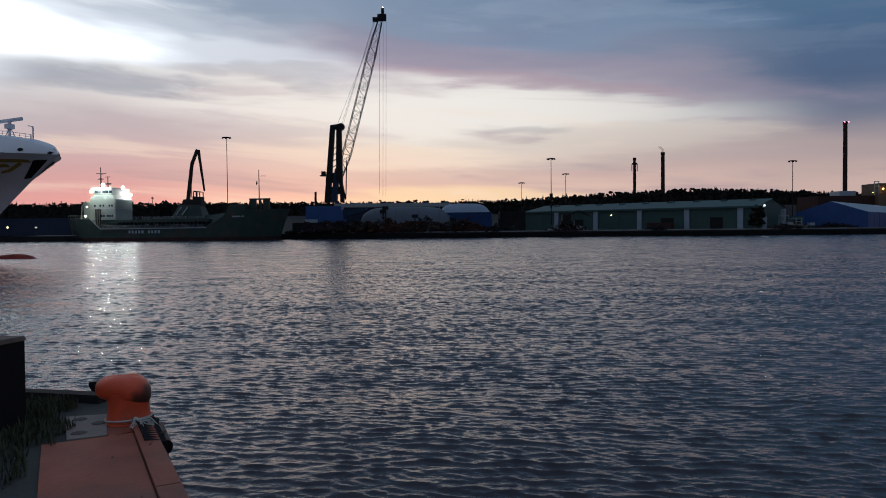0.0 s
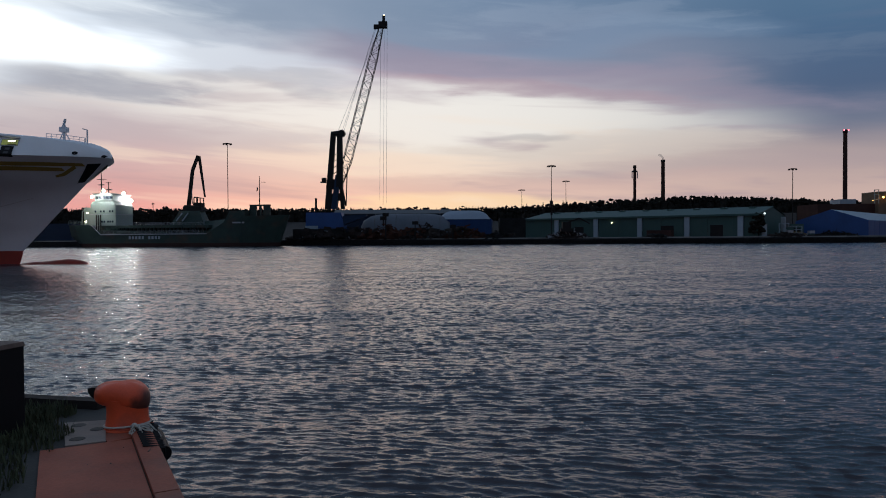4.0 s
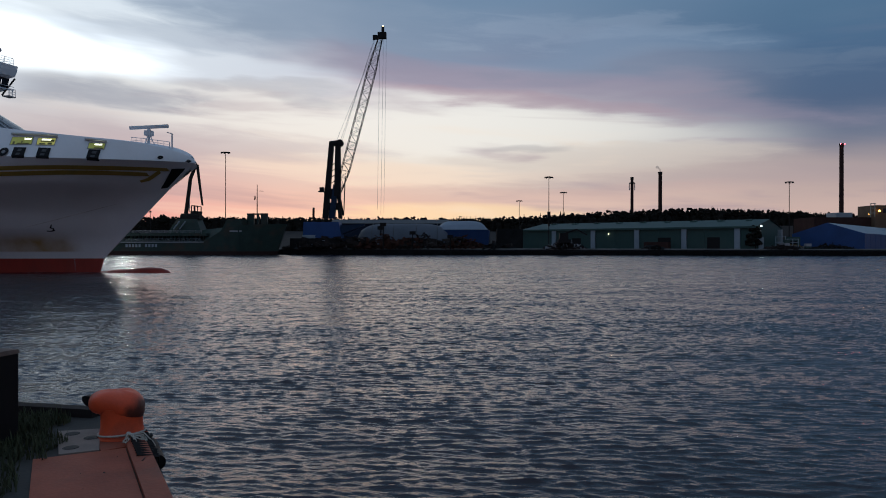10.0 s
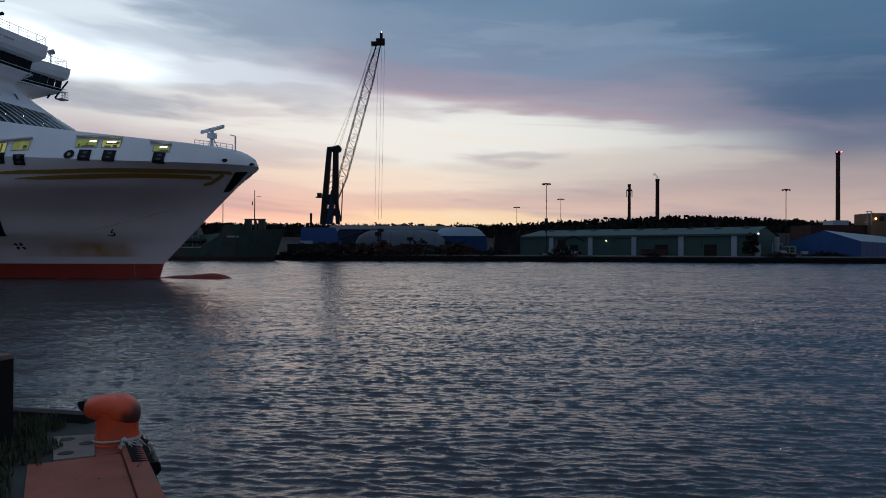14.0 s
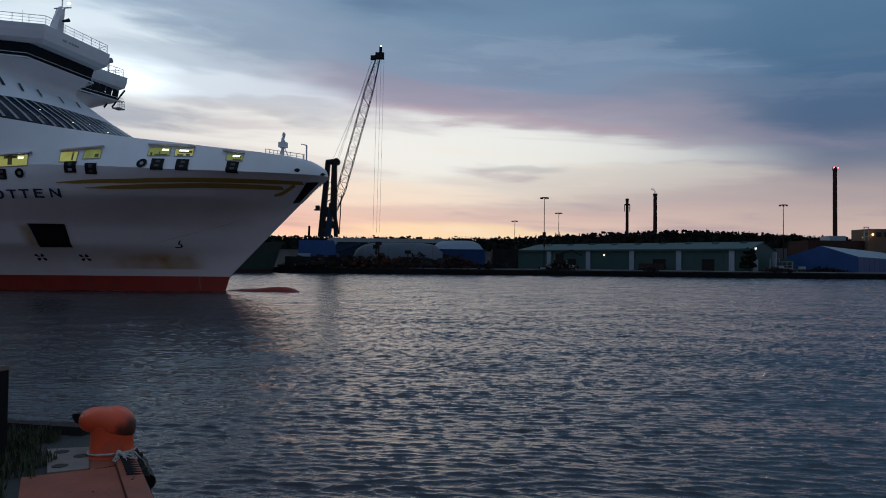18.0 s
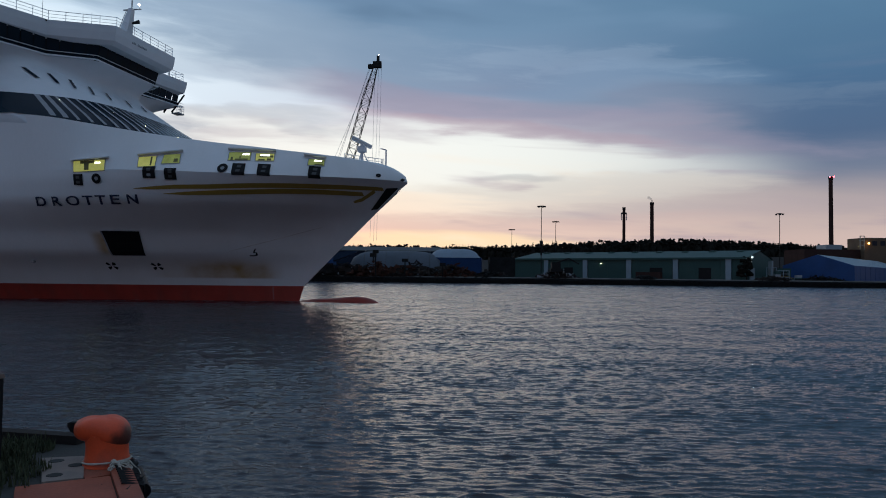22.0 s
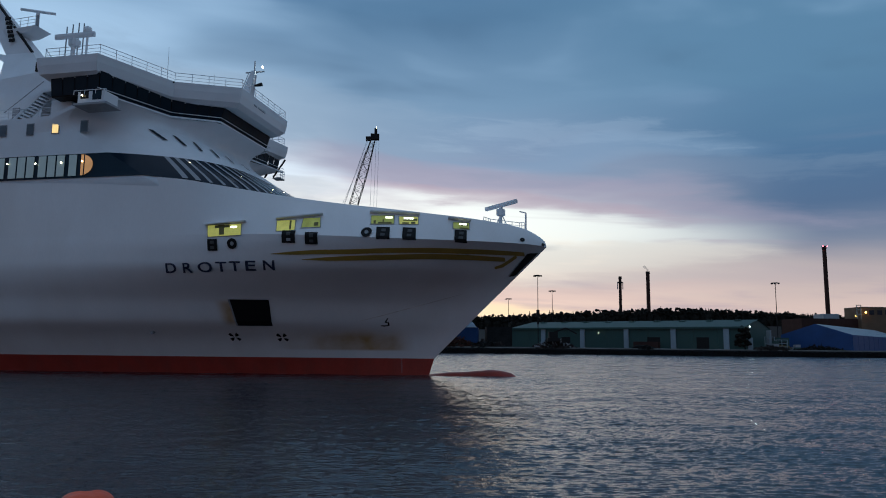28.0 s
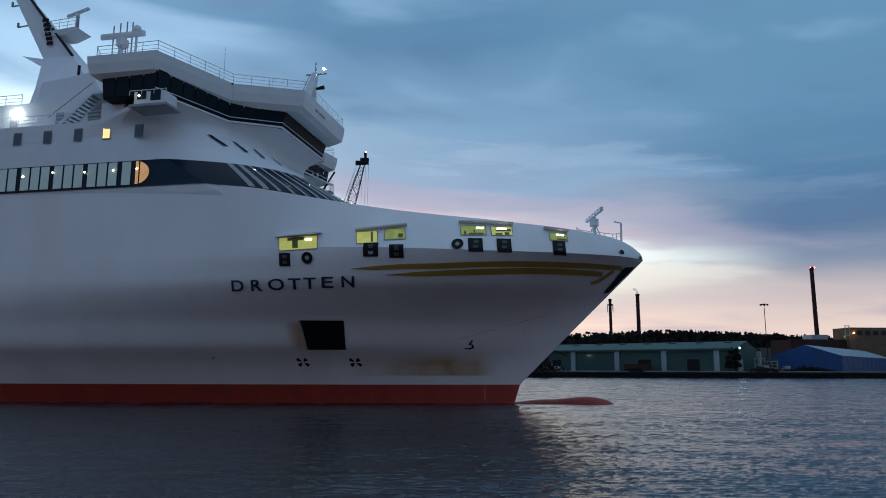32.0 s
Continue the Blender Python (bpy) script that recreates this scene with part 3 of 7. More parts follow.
# ---- the ferry ----
# ship space: x forward from the stem at the waterline, y to port, z up from the water
STEM = [(-3, 0.2), (0, 0.0), (1.6, 0.5), (6, 4.95), (12.5, 11.6), (20, 11.6)]
FULL = [(-3, 54), (0, 46), (3.5, 30), (4.8, 22.7), (6.8, 19), (9.6, 10.2), (12.3, 7.1), (20, 7.1)]
TOPS = [(0, 13.05), (0.4, 13.4), (1.0, 13.68), (1.8, 13.9), (2.9, 14.1), (5, 14.3), (9.1, 14.58), (15.7, 15.2), (22.9, 16.12), (25.2, 16.45), (27.5, 16.78), (30.7, 17.28), (35, 17.74), (200, 17.74)]
BLUNT = [(0, 1.0), (8.5, 1.0), (11.5, 0.86), (12.3, 0.78), (20, 0.78)]
WIDE = 13.9


def knuckle(d):
    return 11.95 + 0.5 * math.exp(-d / 4.0) + 0.35 * ease(8, 26, d)



def half_breadth(d, z):
    return WIDE * 1.008 * (1 - math.exp(-(max(d, 0.0) / lerp(FULL, z)) ** lerp(BLUNT, z)))


def lean(d):
    return 0.6 * (1 - ease(18, 32, d)) * (0.35 + 0.65 * ease(0, 4, d))


def shell(d, z):
    """A point of the starboard shell, d metres aft of the stem line, at height z."""
    zk = knuckle(d)
    if z <= zk:
        return Vector((lerp(STEM, z) - d, -half_breadth(d, z), z))
    up_ = z - zk
    y = half_breadth(d, zk) - lean(d) * up_ - 0.04 * up_ * up_ * (1 - ease(18, 32, d))
    return Vector((lerp(STEM, zk) - d - (0.12 * up_ + 0.28 * up_ * up_) * math.exp(-d / 2.5), -max(y, 0.0), z))


def on_shell(x, z, off=0.05):
    """The point of the starboard shell at x and z, off metres outside it."""
    d = lerp(STEM, min(z, 12.2)) - x
    for _ in range(6):
        d = max(0.0, d + shell(d, z).x - x)
    p = shell(d, z)
    a, b = shell(d + 0.4, z), shell(d, z + 0.2)
    n = (b - p).cross(a - p)
    if n.y > 0:
        n.negate()
    n = n.normalized() if n.length > 1e-6 else Vector((0, -1, 0))
    return p + n * off


ferry = thing("ferry", "large white passenger ferry with gold stripes and red boot-topping, gliding past", "ferry")


def shell_grid(zlow, zhigh, above=False):
    ds = [0, 0.1, 0.25, 0.45, 0.7, 1.0, 1.4, 1.8, 2.3, 2.8, 3.4] + [4.0 + 0.75 * i for i in range(16)] + [16 + 1.2 * i for i in range(20)] + [41, 44, 48, 54, 64, 80, 105, 140, 160]
    rows = []
    for k in range(25):
        f = k / 24
        row = []
        for d in ds:
            zk = knuckle(d)
            z = (zlow + (zk - zlow) * f) if not above else (zk + (lerp(TOPS, d) - zk) * f)
            if not above and zhigh is not None:
                z = zlow + (zhigh - zlow) * f
            row.append(shell(d, z))
        rows.append(row)
    return rows


def both_sides(g, rows):
    n = len(rows[0])
    for s in (1, -1):
        vs = [(p.x, p.y * s, p.z) for r in rows for p in r]
        g.add(vs, [(k * n + i, k * n + i + 1, (k + 1) * n + i + 1, (k + 1) * n + i) for k in range(len(rows) - 1) for i in range(n - 1)])
    return g


upper_rows = shell_grid(0, None, True)
hull = part("hull", both_sides(Geo(), shell_grid(1.6, None)), HULL, ferry, "white painted flared steel hull with rust stains", smooth=35)
strake = part("upper_strake", both_sides(Geo(), upper_rows), HULL, ferry, "white bulwark strake leaning in above the knuckle", smooth=35)
for ob in (hull, strake):
    bm = bmesh.new()
    bm.from_mesh(ob.data)
    bmesh.ops.remove_doubles(bm, verts=bm.verts, dist=0.005)
    bmesh.ops.recalc_face_normals(bm, faces=bm.faces)
    bm.to_mesh(ob.data)
    bm.free()
part("boot_topping", both_sides(Geo(), shell_grid(-2.0, 1.6)), RED, ferry, "weathered red antifouling band at the waterline", smooth=True)
# foredeck: crowned plating between the two gunwales
top = upper_rows[-1]
deck = Geo()
prof = [(-1, 0), (-0.8, 0.16), (-0.4, 0.34), (0, 0.4), (0.4, 0.34), (0.8, 0.16), (1, 0)]
deck.loft([[(p.x, -p.y * s, p.z + c * min(1, -p.y / 3)) for s, c in prof] for p in top[1:46]], close=False)
part("foredeck", deck, WHITE2, ferry, "white rounded foredeck plating", smooth=60)
# bulb
bulb = Geo()
seg = 18
bulb.loft([[(x, r * math.cos(2 * math.pi * i / seg), zc + r * 0.9 * math.sin(2 * math.pi * i / seg)) for i in range(seg)]
           for x, r, zc in ((-6, 1.9, -1.9), (0, 1.75, -1.5), (2.0, 1.6, -1.12), (3.6, 1.5, -0.98), (5.0, 1.45, -0.78), (6.2, 1.42, -0.66), (7.3, 1.25, -0.6), (8.1, 0.95, -0.54), (8.6, 0.55, -0.48), (8.85, 0.08, -0.44))])
part("bulbous_bow", bulb, RED, ferry, "wet red bulbous bow just breaking the surface", smooth=True)

# superstructure: rounded, raked front
FRONT = [(14.5, -11.6), (16.0, -11.9), (17.0, -13.2), (17.9, -14.6), (19.9, -18.0), (22.6, -22.1), (24.5, -25.0)]


def front_x(y, z):
    return lerp(FRONT, z) - 9.0 * abs(y / WIDE) ** 4


def house_ring(z, off=0.0, ys=None):
    ys = ys or [WIDE * math.sin(radians(a)) for a in range(-90, 91, 4)] + [WIDE]
    w = WIDE + off - 0.7 * ease(17.6, 16.0, z) if z < 17.6 else WIDE + off
    return [(-150, -w, z), (-45, -w, z), (-36, -w, z)] + [(front_x(y, z) + off, y * w / WIDE, z) for y in ys] + [(-36, w, z), (-45, w, z), (-150, w, z)]


house = Geo()
house.loft([house_ring(z) for z in (14.5, 15.4, 16.2, 16.9, 17.6, 18.4, 19.2, 19.93, 21.2, 22.6, 23.65)])
part("superstructure", house, WHITE2, ferry, "white superstructure with a rounded raked front", smooth=40)
band = Geo()


def band_foot(y):
    return lerp([(0, 16.2), (6.0, 16.35), (9.0, 16.7), (11.0, 17.1), (12.5, 17.5), (13.5, 17.74), (13.9, 17.78), (20, 17.78)], abs(y))


lines = [house_ring(z, 0.08) for z in (16.2, 16.9, 17.6, 18.4, 19.2, 19.93)]
band_rows = []
for k in range(6):
    row = []
    for i in range(len(lines[0])):
        y0 = lines[0][i][1]
        z = band_foot(y0) + (19.93 - band_foot(y0)) * k / 5
        j = max(m_ for m_ in range(5) if lines[m_][i][2] <= z + 1e-6)
        f = (z - lines[j][i][2]) / (lines[j + 1][i][2] - lines[j][i][2])
        row.append(Vector(lines[j][i]).lerp(Vector(lines[j + 1][i]), f))
    band_rows.append(row)
band.loft(band_rows, close=False)
part("window_band", band, GLASS, ferry, "dark blue glazed window band", smooth=40)

# bridge
PORT = {-27.4: -23.6, -27.2: -23.4, -27.1: -23.3, -27.5: -23.7}


def plan(pts, z):
    return [(x, y, z) for x, y in pts] + [(PORT.get(x, x), -y, z) for x, y in reversed(pts)]


SILL = [(0, -20.98), (5.22, -20.98), (7.72, -24.98), (15.15, -27.4)]


def apron_pt(y, z):
    """The skin that swings out from the raked front to the sill of the bridge windows; y is taken at its foot."""
    k = min(1.0, max(0.0, (z - 22.2) / 2.9))
    k = k * k * (1.7 - 0.7 * k)
    y2 = y * 15.15 / WIDE
    x2 = lerp(SILL, abs(y2)) + (3.4 * ease(8, 15, y2) if y2 > 0 else 0)
    return Vector((front_x(y, z) * (1 - k) + x2 * k + 0.015, y * (1 - k) + y2 * k, z))


ys = [WIDE * math.sin(radians(a)) for a in range(-90, 91, 3)]
rows_ = []
for k in range(11):
    f = k / 10
    flank = [(-45.0, WIDE + 0.012, 22.2 + 1.44 * f), (-36.0, WIDE + 0.012, 22.2 + 1.44 * f), (-33.5, WIDE + 0.06 * f, 22.2 + 1.55 * f)]
    rows_.append([(x, -y, z) for x, y, z in flank] + [apron_pt(y, 22.2 + 2.9 * f) for y in ys] + list(reversed(flank)))
apron = Geo().loft(rows_)
bridge = part("bridge", apron, WHITE2, ferry, "white wheelhouse with swept-back wings", smooth=60)
core = Geo().loft([plan([(-32.5, -14.9), (-27.5, -15.0), (-25.1, -7.6), (-21.1, -5.1)], 25.1), plan([(-32.5, -15.2), (-27.3, -15.3), (-24.9, -7.9), (-20.5, -5.1)], 27.25)])
part("window_frame", core, BLACK, bridge, "black wheelhouse window frame")
LOW = [(-32.5, -15.02), (-27.4, -15.12), (-24.98, -7.72), (-20.98, -5.22), (-20.98, 5.22), (-24.98, 7.72), (-24.2, 15.12)]
HIGH = [(-32.5, -15.32), (-27.2, -15.42), (-24.78, -8.02), (-20.38, -5.22), (-20.38, 5.22), (-24.78, 8.02), (-24.0, 15.42)]
for (p, q), (p2, q2) in zip(zip(LOW, LOW[1:]), zip(HIGH, HIGH[1:])):
    n = max(2, round((Vector(q) - Vector(p)).length / 1.3))
    for i in range(n):
        a, b = (i + 0.04) / n, (i + 0.96) / n
        g = Geo().loft([[(*Vector(p).lerp(Vector(q), k), 25.2) for k in (a, b)], [(*Vector(p2).lerp(Vector(q2), k), 27.15) for k in (a, b)]], close=False)
        part("bridge_window", g, GLASS_B, bridge)


def inset(pts, d):
    """The same outline, every side moved in by d metres."""
    out_ = []
    n = len(pts)
    for i in range(n):
        p0, p1, p2 = Vector(pts[i - 1]), Vector(pts[i]), Vector(pts[(i + 1) % n])
        a, b = (p1 - p0).normalized(), (p2 - p1).normalized()
        na, nb = Vector((-a.y, a.x)), Vector((-b.y, b.x))
        m_ = (na + nb).normalized()
        out_.append(tuple(p1 + m_ * (d / max(0.4, m_.dot(na)))))
    return out_


ROOF = [(-33.6, -15.9), (-27.2, -15.9), (-24.4, -8.3), (-18.6, -5.5), (-18.6, 5.5), (-24.4, 8.3), (-23.2, 15.9), (-33.6, 15.9)]
fascia = Geo().loft([[(x, y, z) for x, y in inset(ROOF, d)] for d, z in ((0.75, 26.68), (0.22, 27.06), (0.06, 27.85), (0.0, 28.58))])
part("bridge_roof", fascia, WHITE2, bridge, "white overhanging bridge roof")


# ---- ferry: fittings on the starboard and port shell ----
SIDE = [1]


def bar_(p, q, w, h):
    return Geo().beam(p, q, w, h)


def both(name, mat, label, fn, *a, parents=None, **k):
    """The same fitting on either side of the ship."""
    made = []
    for i, s in enumerate((1, -1)):
        SIDE[0] = s
        made.append(part(name, fn(*a, **k), mat, parents[i] if parents else ferry, label))
    return made


def patch(x0, x1, z0, z1, off=0.05, skew=0.0, n=4, rnd=0.0):
    """A plate bent to the shell between two places and heights."""
    g = Geo()
    k = max(1, n)
    for s in SIDE:
        rows = []
        for j in range(3):
            z = z0 + (z1 - z0) * j / 2
            c = rnd if j != 1 else 0.0
            row = []
            for i in range(k + 1):
                p = on_shell(x0 + c + (x1 - x0 - 2 * c) * i / k + skew * (z - z0), z, off)
                row.append((p.x, p.y * s, p.z))
            rows.append(row)
        g.loft(rows, close=False)
    return g


def quad(tl, tr, br, bl, off=0.05, n=5, grow=0.0):
    """A plate bent to the shell between four corners, each an x and a z."""
    g = Geo()
    mx, mz = (tl[0] + br[0]) / 2, (tl[1] + br[1]) / 2
    tl, tr, br, bl = [(x + math.copysign(grow, x - mx), z + math.copysign(grow, z - mz)) for x, z in (tl, tr, br, bl)]
    for s in SIDE:
        rows = []
        for j in range(7):
            v = j / 6
            row = []
            for i in range(n + 1):
                u = i / n
                x = (bl[0] * (1 - u) + br[0] * u) * (1 - v) + (tl[0] * (1 - u) + tr[0] * u) * v
                z = (bl[1] * (1 - u) + br[1] * u) * (1 - v) + (tl[1] * (1 - u) + tr[1] * u) * v
                p = on_shell(x, z, off)
                row.append((p.x, p.y * s, p.z))
            rows.append(row)
        g.loft(rows, close=False)
    return g


def shell_disc(x, z, r, off, hole=0.0, seg=16):
    g = Geo()
    for s in SIDE:
        a = []
        for q in (r, hole if hole else 0.01):
            ring_ = []
            for i in range(seg):
                p = on_shell(x + q * math.cos(2 * math.pi * i / seg), z + q * math.sin(2 * math.pi * i / seg), off)
                ring_.append((p.x, p.y * s, p.z))
            a.append(ring_)
        g.loft(a, cap=False)
    return g


def eyebrow(x0, x1, z0, z1):
    g = Geo()
    for s in SIDE:
        n = 6
        rows = [[], [], [], []]
        for i in range(n + 1):
            x, z = x0 + (x1 - x0) * i / n, z0 + (z1 - z0) * i / n
            a, b = on_shell(x, z, 0.0), on_shell(x, z, 0.42)
            for k, (p, h) in enumerate(((a, 0.0), (b, -0.12), (b, -0.02), (a, 0.14))):
                rows[k].append((p.x, p.y * s, p.z + h))
        g.loft(rows, close=False)
        g.loft([rows[3], rows[0]], close=False)
    return g


# lit openings of the mooring deck: upper and lower corners as x and z, and what stands inside
OPENINGS = [((-16.96, 13.06), (-14.0, 13.22), (-13.86, 12.21), (-16.86, 12.08), PANE_Y, ((0.35, 0.5, 0.1, 1.0), (0.22, 0.66, 0.72, 0.98))),
            ((-10.95, 13.5), (-9.4, 13.6), (-9.22, 12.62), (-10.75, 12.53), PANE_Y, ((0.7, 0.8, 0.05, 0.95),)),
            ((-8.75, 13.75), (-7.35, 13.85), (-7.1, 12.95), (-8.68, 12.86), PANE_G, ((0.66, 0.9, 0.1, 0.5),)),
            ((-3.05, 14.12), (-1.19, 14.18), (-1.03, 13.38), (-2.88, 13.31), PANE_G, ((0.1, 0.2, 0.0, 0.4), (0.5, 0.56, 0.0, 0.5), (0.3, 0.9, 0.0, 0.18))),
            ((-0.73, 14.1), (0.83, 14.14), (0.97, 13.41), (-0.55, 13.36), PANE_Y, ((0.2, 0.95, 0.42, 0.72), (0.15, 0.5, 0.0, 0.2), (0.62, 0.85, 0.0, 0.3))),
            ((3.8, 13.76), (5.08, 13.79), (5.18, 13.16), (3.89, 13.15), PANE_G, ((0.4, 0.95, 0.0, 0.2), (0.5, 0.9, 0.5, 0.8)))]
# lamps in view through the openings, keyed by the opening's upper corner
LAMPS_AT = {-16.96: ((0.78, 0.28),), -3.05: ((0.78, 0.3),), -0.73: ((0.5, 0.4),), 3.8: ((0.6, 0.3),)}
for tl, tr, br, bl, mat, gears in OPENINGS:
    w = both("mooring_opening", mat, "yellow-lit mooring deck opening", quad, tl, tr, br, bl, 0.06)
    both("opening_rim", GREY, "", quad, tl, tr, br, bl, 0.045, grow=0.06, parents=w)
    for u0, u1, v0, v1 in gears:
        cs = []
        for u, v in ((u0, v1), (u1, v1), (u1, v0), (u0, v0)):
            cs.append(tuple((bl[k] * (1 - u) + br[k] * u) * (1 - v) + (tl[k] * (1 - u) + tr[k] * u) * v for k in (0, 1)))
        both("gear", PANE_D, "", quad, *cs, 0.075, parents=w, n=1)
    for u, w_ in LAMPS_AT.get(tl[0], ()):
        p = tuple((tl[k] * (1 - u) + tr[k] * u) * 0.74 + (bl[k] * (1 - u) + br[k] * u) * 0.26 for k in (0, 1))
        both("deck_lamp", PANE_L, "white fluorescent lamp", quad, (p[0] - w_, p[1] + 0.09), (p[0] + w_, p[1] + 0.09), (p[0] + w_, p[1] - 0.09), (p[0] - w_, p[1] - 0.09), 0.08, parents=w, n=1)
for x0, x1, z0, z1 in ((-17.2, -13.65, 13.22, 13.46), (-11.05, -7.2, 13.68, 14.15), (-3.25, 0.9, 14.45, 14.4), (3.3, 5.15, 14.15, 14.0)):
    both("eyebrow", WHITE2, "thin white rain shelf over the openings", eyebrow, x0, x1, z0 - 0.06, z1 - 0.06)
# fairleads below them
for x0, x1, z0, z1, sk, pale in ((-16.87, -16.04, 10.91, 11.85, 0.0, 0.0), (-10.2, -9.1, 11.55, 12.53, 0.0, 0.16), (-8.2, -7.17, 11.45, 12.38, 0.0, 0.12), (-2.2, -1.15, 11.93, 12.98, -0.15, 0.12),
                                 (-0.05, 0.98, 11.93, 13.0, -0.15, 0.12), (4.14, 5.06, 11.93, 13.0, -0.1, 0.0)):
    f = both("fairlead", BLACK, "black square mooring fairlead", quad, (x0 + sk, z1), (x1 + sk, z1), (x1, z0), (x0, z0), 0.11)
    both("fairlead_collar", DARKSTEEL, "", quad, (x0 + sk, z1), (x1 + sk, z1), (x1, z0), (x0, z0), 0.07, grow=0.03, parents=f)
    xm, zm = (x0 + x1 + sk) / 2, (z0 + z1) / 2
    both("roller", DIMGREY, "", quad, (xm - 0.16, zm + 0.34), (xm + 0.2, zm + 0.34), (xm + 0.2, zm + 0.08), (xm - 0.16, zm + 0.08), 0.14, parents=f, n=1)
    both("roller", DIMGREY if pale < 0.15 else GREY, "", quad, (xm - 0.16, zm - 0.1), (xm + 0.2, zm - 0.1), (xm + 0.2, zm - 0.34), (xm - 0.16, zm - 0.34), 0.14, parents=f, n=1)
for x, z in ((-14.64, 11.48), (-3.1, 12.46)):
    f = both("ring_fairlead", BLACK, "round black mooring fairlead", shell_disc, x, z, 0.45, 0.11, 0.17)
    both("ring_hole", GREY, "", shell_disc, x, z, 0.18, 0.08, parents=f)
# gold stripes
def fine_stops(stops):
    xs_ = np.linspace(stops[0][0], stops[-1][0], 40)
    cols = list(zip(*stops))
    return [(float(x), float(np.interp(x, cols[0], cols[1])), float(np.interp(x, cols[0], cols[2]))) for x in xs_]


def stripe(stops, thick, off=0.06):
    g = Geo()
    for s in SIDE:
        lo_, hi_ = [], []
        for x, z, k in stops:
            a, b = on_shell(x, z - thick * k / 2, off), on_shell(x, z + thick * k / 2, off)
            lo_.append((a.x, a.y * s, a.z))
            hi_.append((b.x, b.y * s, b.z))
        g.loft([lo_, hi_], close=False)
    return g


both("upper_stripe", GOLD, "gold painted stripe", stripe, fine_stops([(-11.3, 10.62, 0.1), (-9.3, 10.7, 0.75), (-7.36, 10.81, 0.9), (-4.52, 10.87, 1), (-1.72, 11.03, 1), (1.63, 11.17, 1), (4.68, 11.27, 1), (7.73, 11.41, 0.9), (9.6, 11.54, 0.75)]), 0.38)
both("lower_stripe", GOLD, "gold painted stripe", stripe, fine_stops([(-8.7, 10.18, 0.1), (-6.52, 10.25, 0.75), (-4.63, 10.35, 0.95), (-1.84, 10.49, 1), (1.52, 10.69, 1), (4.11, 10.79, 1), (6.84, 10.87, 0.9), (7.9, 10.92, 0.8)]), 0.4)
both("stripe_hook", GOLD, "folded end of the gold stripes", stripe, fine_stops([(6.9, 10.16, 0.7), (7.6, 10.42, 1.0), (8.35, 10.92, 1.0), (8.9, 11.3, 1.0)]), 0.26, 0.075)
# hatch, marks, pocket, pipe
# flat black plate stands for the unlit inside of the hatch
door = both("side_hatch", BLACK, "open side hatch, its unlit inside a flat black plate", quad, (-16.45, 6.9), (-13.0, 6.9), (-13.35, 4.6), (-16.4, 4.58), 0.08, n=8)
both("hatch_bar", DARKSTEEL, "", patch, -16.2, -13.6, 5.72, 5.8, 0.12, parents=door)
both("hatch_rim", WHITE2, "", quad, (-16.5, 7.03), (-12.65, 7.03), (-12.7, 6.92), (-16.5, 6.92), 0.07, parents=door)
both("hatch_edge", GREY, "", quad, (-16.6, 6.9), (-16.45, 6.9), (-16.4, 4.58), (-16.55, 4.58), 0.08, parents=door)
def blade(x, z, turn):
    """One blade of a painted propeller sign."""
    g = Geo()
    for s in SIDE:
        ring_ = []
        for r, a in ((0.07, 0), (0.34, 24), (0.56, 16), (0.52, -18), (0.3, -22)):
            p = on_shell(x + r * math.cos(radians(turn + a)), z + r * 0.9 * math.sin(radians(turn + a)), 0.06)
            ring_.append((p.x, p.y * s, p.z))
        g.add(ring_, [tuple(range(5))])
    return g


for x, z in ((-17.3, 3.52), (-13.0, 3.52)):
    for a in (40, 140, 215, 325):
        both("thruster_mark", BLACK, "black thruster warning mark", blade, x, z, a)
# thin darker line climbing towards the stem, standing for a shell crease's shading
both("weld_seam", CREASE_SHADE, "faint brown line for the shading of a shell crease", stripe, fine_stops([(-5.6, 5.1, 0.6), (-3.2, 5.75, 1.0), (-0.6, 6.5, 1.0), (1.6, 7.15, 0.8), (3.6, 7.75, 0.3)]), 0.07, 0.045)
both("bulb_mark", BLACK, "black painted bulb sign", stripe, [(-3.84, 4.72, 1), (-3.52, 4.71, 1), (-3.25, 4.75, 1), (-3.07, 4.82, 1)], 0.1)
both("bulb_mark", BLACK, "", quad, (-3.18, 5.42), (-3.07, 5.42), (-3.31, 5.05), (-3.46, 5.05), 0.06)
both("bulb_mark", BLACK, "", quad, (-3.46, 5.07), (-3.10, 5.07), (-3.07, 4.99), (-3.38, 4.99), 0.065)
both("bulb_mark", BLACK, "", quad, (-3.19, 5.03), (-3.07, 5.03), (-3.10, 4.79), (-3.25, 4.78), 0.07)
# flat black patches laid on the shell, with no hollow behind them
both("hawse_pipe", BLACK, "", shell_disc, 9.55, 12.65, 0.2, 0.06)
both("anchor_pocket", BLACK, "flat black patch for the anchor pocket", quad, (9.85, 11.65), (10.75, 11.85), (8.5, 9.7), (7.95, 9.55), 0.07)
both("stem_shoe", BLACK, "black rubbed stem head", quad, (11.2, 12.75), (11.42, 12.65), (11.3, 12.4), (11.1, 12.45), 0.05)
for x, z in ((-24.6, 3.86),):
    p = on_shell(x, z, 0.0)
    part("scupper", Geo().tube(p, p + Vector((0, -0.35, -0.05)), 0.16, seg=8), GREY, ferry)
for k in range(7):
    both("draught_mark", GREY, "", patch, -2.6, -2.48, 0.25 + 0.2 * k, 0.33 + 0.2 * k, 0.04, n=1)


